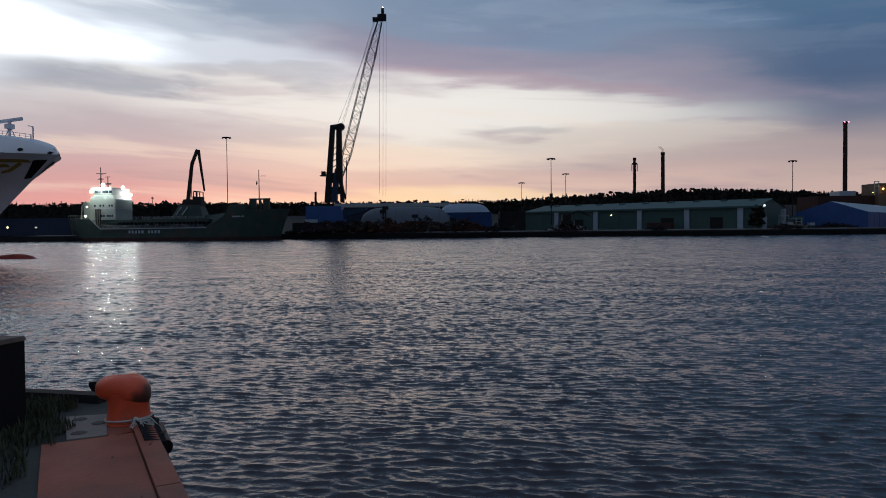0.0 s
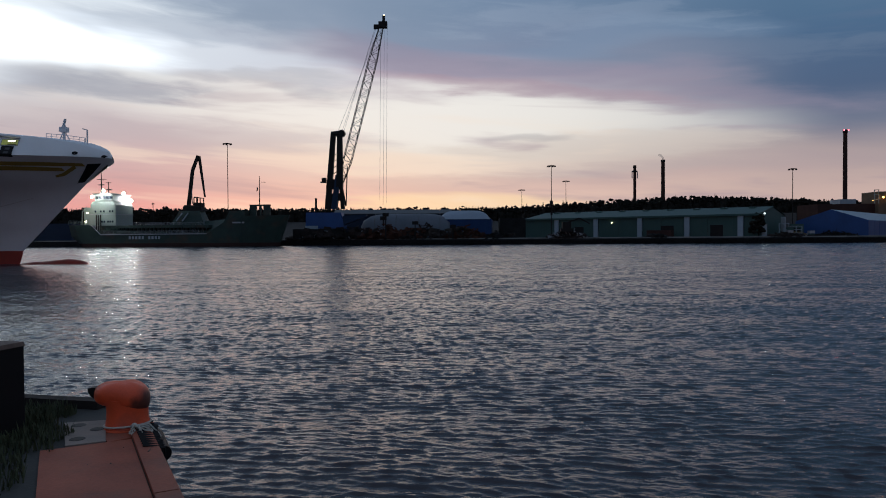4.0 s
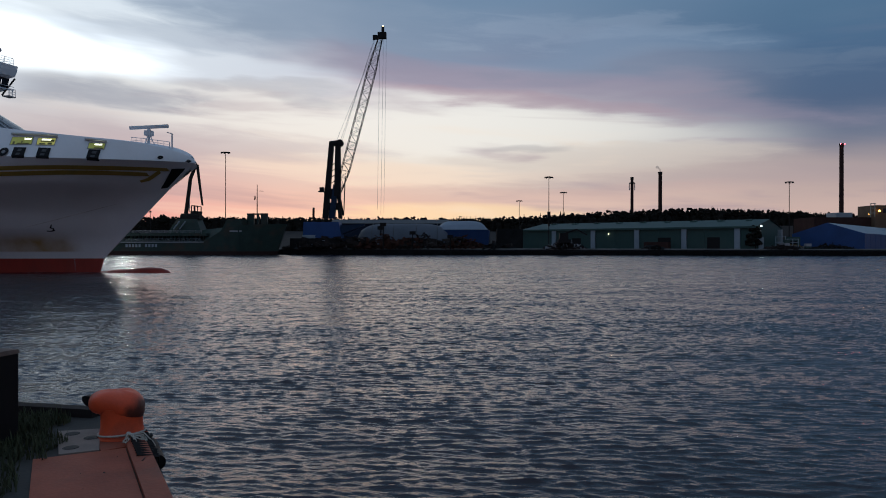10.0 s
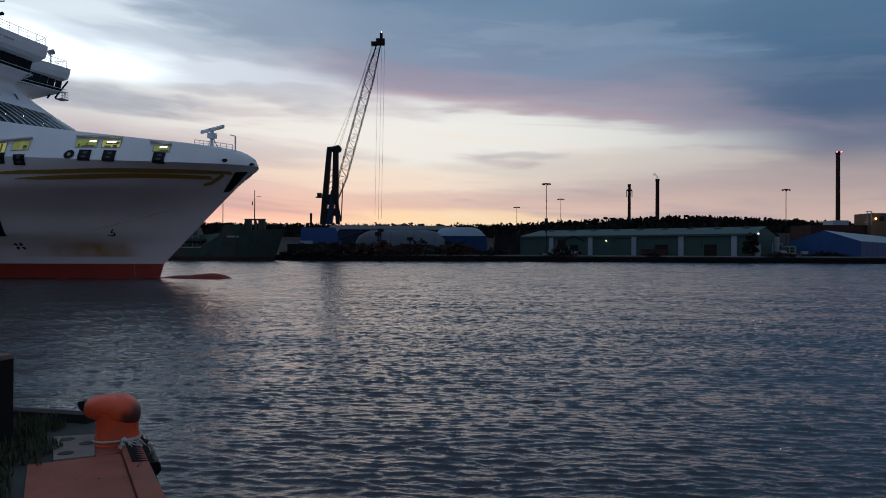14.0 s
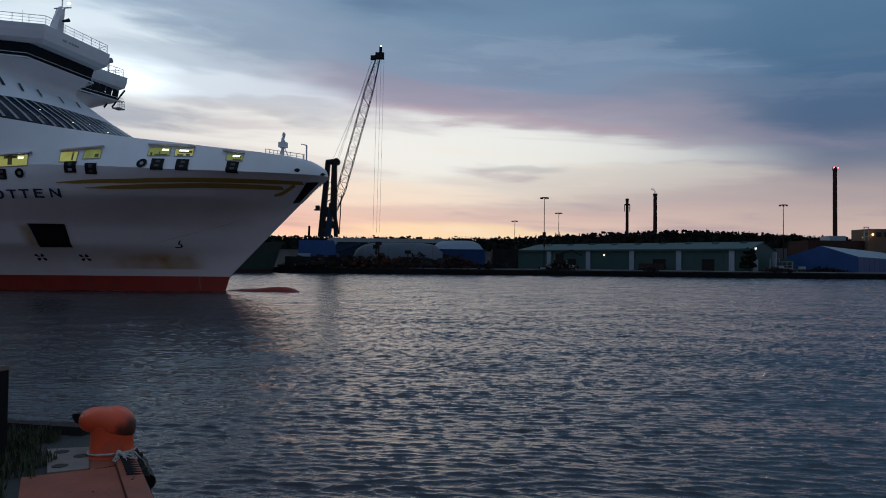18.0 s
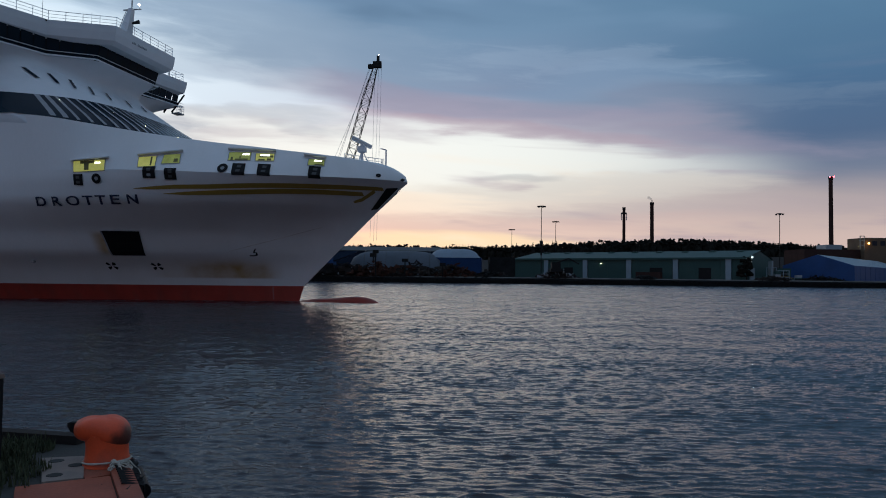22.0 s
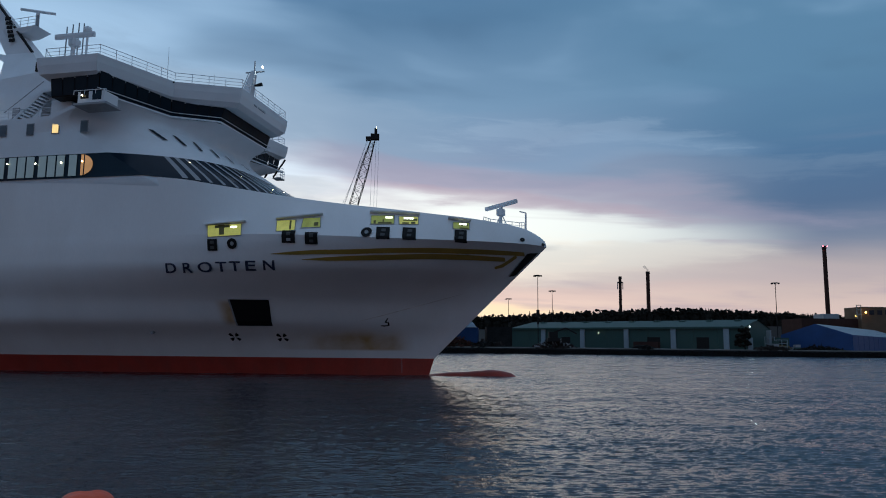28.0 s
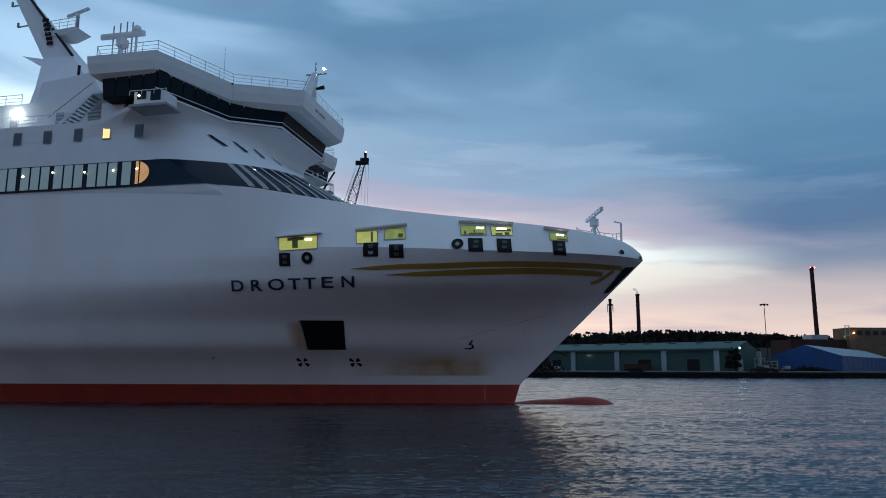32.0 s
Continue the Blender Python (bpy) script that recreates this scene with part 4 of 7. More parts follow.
# the name on the bow
def lettering():
    cu = bpy.data.curves.new("ship_name", "FONT")
    cu.body, cu.size, cu.space_character = "DROTTEN", 1.0, 1.12
    cu.offset = 0.02
    tmp = new("lettering_source", cu)
    dg = bpy.context.evaluated_depsgraph_get()
    me = bpy.data.meshes.new_from_object(tmp.evaluated_get(dg))
    bpy.data.objects.remove(tmp)
    co = np.array([v.co[:2] for v in me.vertices])
    lo_, hi_ = co.min(0), co.max(0)
    tris = [tuple(p.vertices) for p in me.polygons]
    bpy.data.meshes.remove(me)
    return (co - lo_) / (hi_ - lo_), tris


NAME_PTS, NAME_FACES = lettering()
# split into single letters by their connected faces
link = list(range(len(NAME_PTS)))


def root(i):
    while link[i] != i:
        i = link[i]
    return i


for tri in NAME_FACES:
    for v in tri[1:]:
        link[root(v)] = root(tri[0])
letters = {}
for tri in NAME_FACES:
    letters.setdefault(root(tri[0]), []).append(tri)
LETTER_AT = [(-21.02, -20.0, 9.06), (-19.42, -18.5, 9.08), (-18.0, -16.72, 9.14), (-16.42, -15.42, 9.18), (-15.2, -14.2, 9.23), (-13.78, -12.84, 9.28), (-12.22, -11.22, 9.33)]
for tris, (x0, x1, zb) in zip(sorted(letters.values(), key=lambda f: min(NAME_PTS[v][0] for t_ in f for v in t_)), LETTER_AT):
    g = Geo()
    ids = sorted({v for t_ in tris for v in t_})
    pos = {v: i for i, v in enumerate(ids)}
    lo_, hi_ = min(NAME_PTS[v][0] for v in ids), max(NAME_PTS[v][0] for v in ids)
    vs = [on_shell(x0 + (x1 - x0) * (NAME_PTS[v][0] - lo_) / (hi_ - lo_) + 0.14 * NAME_PTS[v][1], zb + 0.79 * NAME_PTS[v][1], 0.13) for v in ids]
    g.add(vs, [tuple(pos[v] for v in t_) for t_ in tris])
    part("letter", g, NAVY, ferry)


# ---- ferry: superstructure fittings ----
def on_house(y, z, off=0.06):
    return Vector((front_x(y, z) + off, y, z + off * 0.5))


def house_plate(x0, x1, z0, z1, off=0.17, skew=0.0):
    g = Geo()
    for s in SIDE:
        y = -s * (WIDE + off)
        g.loft([[(x0, y, z0), (x1, y, z0)], [(x0 + skew, y, z1), (x1 + skew, y, z1)]], close=False)
    return g


x = -30.0
k = 0
while x > -74:
    both("saloon_pane", PANE, "", house_plate, x - 0.82, x, 17.86, 19.84)
    x -= 0.98 if k % 3 else 1.28
    k += 1
arc = Geo()
for s in (-1,):
    ys = s * (WIDE + 0.17)
    ring_ = [(-29.55 + 1.25 * math.cos(radians(a)), ys, 18.86 + 0.98 * math.sin(radians(a))) for a in range(-90, 91, 15)]
    arc.add(ring_, [tuple(range(len(ring_)))])
part("orange_pane", arc, PANE_O, ferry, "rounded orange-lit end window")
for x in (-29.4, -31.6, -34.3, -37.4, -40.3, -43.5):
    part("ceiling_lamp", Geo().turned([(0.02, -0.07), (0.07, 0), (0.02, 0.07)], (x, -WIDE - 0.24, 19.2 + 0.1 * math.sin(x * 3)), 8), LAMPW, ferry)
part("pane_divider", Geo().box(-29.25, -29.15, -WIDE - 0.2, -WIDE - 0.17, 17.86, 19.84), GLASS, ferry)
# pale blinds between the panes of the front window band
for i in range(18):
    y = -11.9 + (0.44 + 0.028 * i) * i
    wd = 0.24 if i < 2 else 0.14 + 0.011 * i
    rows_ = []
    for k in range(7):
        yy = y + 0.75 * (k / 6 - 1)
        foot_ = band_foot(y - 0.5) + 0.06
        z = foot_ + (19.85 - foot_) * k / 6
        rows_.append([on_house(yy, z, 0.13), on_house(yy + wd, z, 0.13)])
    part("window_blind", Geo().loft(rows_, close=False), GREY, ferry)
for y, z in ((-11.0, 19.4), (-8.2, 18.6), (-6.3, 17.6), (-3.6, 17.9), (-1.5, 17.4)):
    part("ceiling_lamp", Geo().turned([(0.01, -0.03), (0.03, 0), (0.01, 0.03)], on_house(y, z, 0.2), 8), LAMPW, ferry)


# slit windows
def on_front(y, z, off=0.07):
    return (apron_pt(y, z) if z > 22.2 else Vector((front_x(y, z), y, z))) + Vector((off, -0.02, off * 0.4))


for yt, zt, yb, zb in ((-10.09, 23.1, -10.21, 21.97), (-8.55, 22.87, -9.1, 21.67), (-7.0, 22.61, -8.0, 21.4), (-5.3, 22.3, -6.5, 21.1), (-3.0, 22.2, -4.3, 21.05), (0.4, 22.2, -0.9, 21.1), (3.6, 22.3, 2.3, 21.3)):
    rows_ = [[on_front(yt + (yb - yt) * k + w, zt + (zb - zt) * k, 0.1) for w in (-0.15, 0.15)] for k in (0, 1)]
    part("slit_window", Geo().loft(rows_, close=False), GLASS, ferry, "narrow slanted dark window")
# cabin windows
for i, x in enumerate((-29.6, -32.65, -35.4, -38.4, -41.4, -44.4, -47.4, -50.4, -53.4)):
    w = both("cabin_window", WINFRAME, "", house_plate, x - 0.42, x + 0.42, 21.95, 23.1, 0.06)
    both("pane", PANE_W if i == 1 else DIMPANE, "warm lit pane" if i == 1 else "", house_plate, x - 0.33, x + 0.33, 22.05, 23.0, 0.09, parents=w)
# open deck above
DECK = 23.65
part("bridge_base", Geo().box(-33.6, -29.2, -12.0, 12.0, DECK - 0.1, 25.4).box(-33.5, -31.3, -13.75, 13.75, DECK - 0.1, 25.3), WHITE2, bridge)
rail(ferry, [(-33.2, -13.7, DECK), (-75, -13.7, DECK)], 1.0, 1.7)
g = Geo().box(-75, -36.5, -11.6, 11.6, DECK - 0.1, 26.8)
deckhouse = part("upper_deckhouse", g, WHITE2, ferry, "white upper deckhouse")
for x in (-39.4, -44.2, -48.0, -52.0):
    part("deckhouse_door", Geo().box(x - 0.4, x + 0.4, -11.66, -11.6, DECK + 0.1, DECK + 2.0), GREY, deckhouse)
part("flood_lamp", Geo().turned([(0.02, -0.3), (0.22, -0.2), (0.3, 0), (0.22, 0.2), (0.02, 0.3)], (-44.0, -11.95, 25.75), 12), LAMPF, deckhouse, "glaring white deck floodlight")
rail(ferry, [(-43.8, -11.4, 26.8), (-75, -11.4, 26.8)], 1.0, 1.7)
# stair up to the bridge deck
st = part("stair", Geo().beam((-38.0, -13.4, DECK), (-34.9, -13.4, DECK + 2.75), 0.08, 0.3).beam((-38.0, -12.2, DECK), (-34.9, -12.2, DECK + 2.75), 0.08, 0.3), WHITE2, ferry, "white open steel stair")
for i in range(11):
    k = (i + 0.5) / 11
    part("tread", Geo().box(-38.0 + 3.1 * k - 0.15, -38.0 + 3.1 * k + 0.15, -13.4, -12.2, DECK + 2.75 * k - 0.035, DECK + 2.75 * k + 0.035), GREY, st)
# landing at the stair's head and its slanted hand rail
part("hand_rail", Geo().tube((-39.0, -13.4, DECK + 0.9), (-34.9, -13.4, DECK + 3.75), 0.04), GREY, st)
part("stair_landing", Geo().loft([[(-35.0, -13.4, DECK + 2.7), (-33.3, -13.4, DECK + 2.7), (-33.3, -9.0, DECK + 2.7), (-38.0, -9.0, DECK + 2.7)], [(-35.0, -13.4, DECK + 2.9), (-33.3, -13.4, DECK + 2.9), (-33.3, -9.0, DECK + 2.9), (-38.0, -9.0, DECK + 2.9)]]), WHITE2, ferry)
# bridge wing control box
for s, xo in ((-1, 1.8),):
    box_ = part("wing_box", Geo().box(-30.6 + xo, -27.9 + xo, *sorted((s * 14.2, s * 16.0)), 23.95, 25.0), WHITE2, bridge, "white bridge wing cabin with dark openings")
    y = s * 16.03
    # black plate on the closed side stands for the shaded opening
    part("opening", Geo().box(-30.3 + xo, -29.5 + xo, *sorted((y, y - s * 0.06)), 24.35, 25.0), BLACK, box_)
    part("opening", Geo().box(-29.1 + xo, -28.2 + xo, *sorted((y, y - s * 0.06)), 24.2, 25.0), GLASS, box_)
    part("wing_lamp", Geo().turned([(0.02, -0.09), (0.09, 0), (0.02, 0.09)], (-30.1 + xo, s * 16.1, 24.65), 8), LAMPW, box_)
    part("sole", Geo().box(-31.0 + xo, -27.6 + xo, *sorted((s * 14.0, s * 16.1)), 23.75, 23.95), GREY, box_)
    rail(box_, [(-31.0 + xo, s * 16.05, 24.75), (-27.7 + xo, s * 16.05, 24.75)], 0.36, 1.1, mid=0)
landing = part("wing_landing", Geo().box(-24.6, -23.5, 14.6, 15.9, 24.1, 24.25), GREY, bridge, "small railed landing under the port wing")
rail(landing, [(-24.6, 15.85, 24.25), (-23.55, 15.85, 24.25), (-23.55, 14.7, 24.25)], 1.0, 0.5)
for x in (-24.6, -23.4):
    part("wing_strut", Geo().tube((x, 15.6, 26.8), (x - 0.9, 14.2, 24.2), 0.12, seg=6), DARKSTEEL, bridge)
# walkway rail under the bridge windows and mullions between them
win_line = [(-27.4, -15.5, 25.12), (-24.85, -7.95, 25.12), (-20.8, -5.5, 25.12), (-20.8, 5.5, 25.12), (-24.85, 7.95, 25.12), (-23.6, 15.5, 25.12)]
for p, q in zip(win_line, win_line[1:]):
    part("window_ledge", bar_(p, q, 0.16, 0.14), WHITE2, bridge)
    part("hand_rail", bar_(Vector(p) + Vector((0.12, 0, 0.42)), Vector(q) + Vector((0.12, 0, 0.42)), 0.05, 0.05), WHITE2, bridge)
roof_line = [(-33.0, -15.5, 28.58), (-27.3, -15.5, 28.58), (-24.5, -8.1, 28.58), (-18.75, -5.2, 28.58), (-18.75, 5.2, 28.58), (-24.5, 8.1, 28.58), (-23.5, 15.4, 28.58), (-33, 15.4, 28.58)]
rail(bridge, roof_line, 1.0, 1.5)
rail(bridge, [(-33.0, -15.5, 28.58), (-36.5, -9, 28.58)], 1.0, 1.5)
part("roof_lamp", Geo().turned([(0.03, -0.1), (0.12, 0), (0.03, 0.1)], (-24.3, -8.6, 28.4), 8), BLACK, bridge)
# small dark writing on the roof's front edge
for k in range(11):
    if k == 3:
        continue
    part("writing_bar", Geo().box(-18.7, -18.64, -2.6 + 0.24 * k, -2.48 + 0.24 * k, 27.66, 27.88), GREY, bridge)
# wing light mast on the roof
mast = part("signal_mast", Geo().loft([[(-20.0, -3.3, 28.58), (-18.9, -3.3, 28.58), (-18.9, -2.3, 28.58), (-20.0, -2.3, 28.58)], [(-18.95, -3.05, 31.4), (-18.5, -3.05, 31.4), (-18.5, -2.6, 31.4), (-18.95, -2.6, 31.4)]]), WHITE2, bridge, "small white tapered signal mast")
part("cross_arm", Geo().beam((-19.7, -2.8, 31.3), (-17.6, -2.8, 31.3), 0.12, 0.12).tube((-18.7, -2.8, 31.3), (-18.7, -2.8, 32.5), 0.07), GREY, mast)
part("signal_lamp", Geo().turned([(0.03, -0.15), (0.16, 0), (0.03, 0.15)], (-17.8, -2.9, 31.75), 10), LAMPF, mast, "bright white masthead light")
part("horn", Geo().tube((-18.6, -2.8, 29.8), (-17.8, -2.8, 29.9), 0.12, 0.22, 8), DARKSTEEL, mast)
part("ladder", Geo().tube((-20.4, -2.9, 28.58), (-19.3, -2.9, 31.2), 0.04, seg=4).tube((-20.2, -2.5, 28.58), (-19.1, -2.5, 31.2), 0.04, seg=4), GREY, mast)
for x, y, h in ((-23.5, 3.5, 3.6), (-22.5, -4.2, 2.2), (-26, -7.2, 4.2), (-25.6, 9.5, 2.6), (-25.2, 10.5, 2.6), (-24.9, 11.5, 2.6)):
    part("whip_antenna", Geo().tube((x, y, 28.58), (x, y, 28.58 + h), 0.03, 0.012, 5), GREY, bridge)
part("searchlight", Geo().tube((-24.2, 13.2, 28.58), (-24.2, 13.2, 30.0), 0.08).tube((-24.5, 13.2, 30.2), (-23.8, 13.2, 30.3), 0.32, 0.36, 10), GREY, bridge)
# radar platform and antennas over the starboard wing
part("antenna_rack", Geo().beam((-36.8, -9.2, 30.6), (-34.0, -9.2, 30.6), 0.14, 0.14).tube((-35.6, -9.2, 28.6), (-35.6, -9.2, 33.3), 0.2).tube((-34.2, -9.0, 28.6), (-34.2, -9.0, 34.0), 0.11), WHITE2, bridge)
for x, h in ((-36.6, 35.0), (-35.9, 35.2), (-35.2, 35.3), (-34.6, 35.2)):
    part("whip_antenna", Geo().tube((x, -9.1, 30.8), (x, -9.1, h), 0.06, seg=6), GREY, bridge)
part("dome", Geo().turned([(0.05, -0.5), (0.33, -0.36), (0.44, 0), (0.33, 0.36), (0.05, 0.5)], (-34.2, -9.0, 34.4), 12), WHITE2, bridge, smooth=True)
# main mast
mm = part("main_mast", Geo().loft([[(-47.2, -7.5, 26.8), (-37.0, -7.5, 26.8), (-37.0, 0, 26.8), (-47.2, 0, 26.8)], [(-47.0, -6.6, 30.6), (-40.6, -6.8, 30.6), (-40.6, -1, 30.6), (-47.0, -1, 30.6)],
                                   [(-47.9, -5.0, 34.6), (-44.4, -5.0, 34.6), (-44.4, -3.0, 34.6), (-47.9, -3.0, 34.6)], [(-52.3, -4.7, 41.8), (-50.9, -4.7, 41.8), (-50.9, -3.3, 41.8), (-52.3, -3.3, 41.8)],
                                   [(-54.0, -4.5, 45.5), (-52.9, -4.5, 45.5), (-52.9, -3.5, 45.5), (-54.0, -3.5, 45.5)]]), WHITE2, ferry, "white raked main mast")
casing = [(-43.8, 26.75), (-43.0, 27.9), (-42.8, 29.3), (-40.6, 29.5), (-37.4, 29.9), (-36.8, 28.5), (-35.0, 26.75)]
part("mast_casing", Geo().loft([[(x, y, z) for x, z in casing] for y in (-10.4, -2.0)]), WHITE2, mm, "white sloping casing at the mast foot")
part("mast_fin", Geo().loft([[(-48.0, -5.2, 33.7), (-45.0, -5.2, 33.9), (-45.0, -2.8, 33.9), (-48.0, -2.8, 33.7)], [(-51.2, -4.4, 35.5), (-50.6, -4.4, 35.3), (-50.6, -3.6, 35.3), (-51.2, -3.6, 35.5)]]), WHITE2, mm)
part("radar_platform", Geo().loft([[(-48.2, -5.0, 36.9), (-45.6, -5.0, 37.0), (-45.6, -3.0, 37.0), (-48.2, -3.0, 36.9)], [(-48.4, -5.2, 37.4), (-44.2, -5.2, 37.7), (-44.2, -2.8, 37.7), (-48.4, -2.8, 37.4)]]), WHITE2, mm)
rail(mm, [(-48.2, -5.1, 37.5), (-44.3, -5.1, 37.7)], 1.1, 0.9)
part("cable_tray", Geo().beam((-44.4, -5.05, 34.6), (-50.7, -4.75, 42.0), 0.3, 0.2), BLACK, mm)
part("pedestal", Geo().tube((-44.9, -4.2, 37.6), (-44.9, -4.2, 39.4), 0.22, 0.16), GREY, mm)
for z, w in ((39.0, 2.0), (41.5, 1.6), (44.0, 1.4)):
    xm = -47.9 - (z - 34.6) * 0.56
    part("yard", Geo().beam((xm - w, -4, z), (xm + 1.0, -4, z + 0.2), 0.12, 0.12).tube((xm - w, -4, z), (xm - w, -4, z + 0.5), 0.12), GREY, mm)
part("mast_lamp", Geo().tube((-41.8, -7.0, 31.4), (-41.8, -7.0, 32.4), 0.14), DARKSTEEL, mm)
# dark bars in place of the upright lettering on the mast
for i in range(6):
    z = 36.0 + 0.52 * i
    for w in (0, 0.38):
        part("signal_shape", Geo().box(-47.5 - 0.3 * (z - 36) + w, -47.22 - 0.3 * (z - 36) + w, -5.2, -5.06, z, z + 0.36), DARKSTEEL, mm)

# bow radar and its guard
bow_mast = part("bow_radar_mast", Geo().turned([(0.16, 0), (0.14, 1.0), (0.3, 1.02), (0.3, 1.08)], (7.4, -2.4, 14.2), 10), WHITE2, ferry, "white tripod radar mast on the foredeck")
for a in range(3):
    ca, sa = math.cos(a * 2.1 + 0.3), math.sin(a * 2.1 + 0.3)
    part("strut", Geo().tube((7.4 + 0.75 * ca, -2.4 + 0.75 * sa, 14.0), (7.4 + 0.15 * ca, -2.4 + 0.15 * sa, 15.25), 0.05, seg=6), WHITE2, bow_mast)
part("gearbox", Geo().box(7.02, 7.78, -2.78, -2.02, 15.28, 15.84), WHITE2, bow_mast)
rail(ferry, [(5.9, -3.4, 14.1), (6.2, -1.0, 14.3), (9.0, -0.8, 13.9), (9.6, -2.0, 13.7)], 0.9, 0.8)
part("bow_post", Geo().tube((9.7, -1.6, 13.6), (9.7, -1.6, 15.6), 0.09).beam((9.7, -1.6, 15.6), (9.1, -1.6, 15.75), 0.12, 0.1), WHITE2, ferry)


def scanner(length, deep, at, label):
    h, d = length / 2, deep / 2
    ob = part("radar_scanner", Geo().loft([[(-h, -0.1, -d), (h, -0.1, -d), (h, 0.12, -d), (-h, 0.12, -d)],
                                           [(-h, -0.16, 0), (h, -0.16, 0), (h, 0.14, 0), (-h, 0.14, 0)],
                                           [(-h, -0.14, d), (h, -0.14, d), (h, 0.08, d), (-h, 0.08, d)]]).tube((0, 0, -d - 0.34), (0, 0, -d), 0.22, 0.18, 8), WHITE2, ferry, label)
    ob.location = at
    return ob


# the roof's broad bar stands still, the other two turn
scanner(4.6, 0.5, (-35.5, -9.2, 33.9), "idle grey radar scanner bar over the bridge roof")
part("scanner_gearbox", Geo().turned([(0.3, 0), (0.55, 0.2), (0.6, 0.75), (0.35, 0.85)], (-35.5, -9.2, 32.6), 10), WHITE2, bridge)
scanners = [(scanner(4.95, 0.36, (7.4, -2.4, 16.25), "turning white radar scanner bar on the foredeck"), -142.17, 1054.0),
            (scanner(3.5, 0.26, (-44.9, -4.2, 39.8), "turning white radar scanner bar on the mast"), -147.03, 4327.7)]

# ---- the near quay ----
# its corner lies beyond the bollard; the edge runs from there past the viewer's feet
QZ = 1.4
edge_dir = Vector((0.80, -1.48, 0)).normalized()
edge_nor = Vector((edge_dir.y, -edge_dir.x, 0))      # inland
corner = Vector((-2.86, 6.62, 0))


def quay_pt(along, inland, z=QZ):
    p = corner + edge_dir * along + edge_nor * inland
    return (p.x, p.y, z)


def slab(a0, a1, i0, i1, z0, z1):
    return Geo().loft([[quay_pt(a, i, z) for a, i in ((a0, i0), (a1, i0), (a1, i1), (a0, i1))] for z in (z0, z1)])


back_dir = Vector((-0.976, 0.215, 0))
pa, pb, pc = corner + edge_dir * 40, corner + edge_dir * 40 + edge_nor * 40, corner + back_dir * 45
ring = [(p.x, p.y) for p in (corner, pa, pb, pc)]
quay = single("quay", Geo().loft([[(x, y, -3) for x, y in ring], [(x, y, QZ) for x, y in ring]]), QUAYTOP, "worn grey concrete quay at the water's edge", "quay", kind="structure")
for i in range(9):
    a0 = 0.95 + i * 1.6
    single("edge_strip", slab(a0, a0 + 1.585, -0.01, 0.14, QZ, QZ + 0.035), ORANGE_PAVE, "worn orange-painted quay edge", "kerb", kind="structure")
for i in range(6):
    a0 = 1.11 + i * 2.6
    single("orange_paving", slab(a0, a0 + 2.58, 0.15, 0.78, QZ, QZ + 0.014), ORANGE_PAVE, "faded orange-painted concrete strip", "paving", kind="structure")
single("paint_spill", Geo().loft([[(x, y, z) for x, y in ((-2.80, 5.86), (-2.70, 5.62), (-2.62, 5.50), (-2.44, 5.66), (-2.49, 5.84), (-2.52, 5.99), (-2.66, 6.05))] for z in (QZ, QZ + 0.01)]), ORANGE_PAVE, "orange paint spilt round the bollard foot", "paint", kind="structure")
# far lip of the quay
lip = Geo().beam(corner + Vector((-0.35, 0.03, QZ + 0.03)), corner + back_dir * 6 + Vector((0, -0.04, QZ + 0.03)), 0.14, 0.1)
single("edge_beam", lip, SCRAP, "rusty edge beam along the quay's end", "kerb", kind="structure")
# pad with holes
pad = thing("concrete_pad", "pale concrete pad with dark bolt holes beside the bollard", "pad")
g = Geo().loft([[(-3.25, 6.05, z), (-2.93, 6.13, z), (-2.63, 5.49, z), (-2.88, 5.37, z)] for z in (QZ, QZ + 0.022)])
part("slab", g, PALE, pad)
# raised black discs stand for the shade inside the bolt holes
for x, y in ((-3.08, 5.96), (-2.86, 5.84), (-2.88, 5.55)):
    part("hole", Geo().turned([(0.062, 0.0), (0.055, 0.0035)], (x, y, QZ + 0.0215), 14), BLACK, pad)
# bollard
bollard = thing("bollard", "bright orange cast-iron mooring bollard with chipped paint on the quay edge", "bollard", pose(-2.66, 5.95, QZ, 0, 0, 0))
seg = 28
foot = Geo().turned([(0.205, 0), (0.205, 0.016), (0.182, 0.026)], seg=seg)
part("foot", foot, ORANGE, bollard, "round cast foot, paint spilt round it", smooth=30)
neck = Geo().turned([(0.182, 0.02), (0.172, 0.05), (0.165, 0.1), (0.163, 0.16), (0.168, 0.21), (0.172, 0.26)], seg=seg)
part("neck", neck, ORANGE, bollard, smooth=45)
head = Geo()
rows = []
for j in range(15):
    b = radians(-90 + 180 * j / 14)
    row = []
    for i in range(seg):
        a = 2 * math.pi * i / seg
        cz, cr = math.sin(b), max(0.02, math.cos(b)) ** 0.55
        ex = 0.205 if math.cos(a) > 0 else 0.245
        x = ex * math.copysign(abs(math.cos(a)) ** 0.9, math.cos(a)) * cr
        y = (0.185 if x > 0 else 0.165) * math.sin(a) * cr
        h = 0.102 if cz > 0 else 0.098 + 0.06 * max(0.0, x / 0.205)
        z = h * math.copysign(abs(cz) ** 0.85, cz) - 0.05 * max(0.0, x / 0.205) ** 2 + 0.004 * math.cos(4 * a + 1)
        row.append((x - 0.025, y, 0.293 + z))
    rows.append(row)
head.loft(rows)
part("head", head, WORN_SHADED, bollard, "rounded orange bollard head, one side dark with rubbing and painted shade", smooth=True)
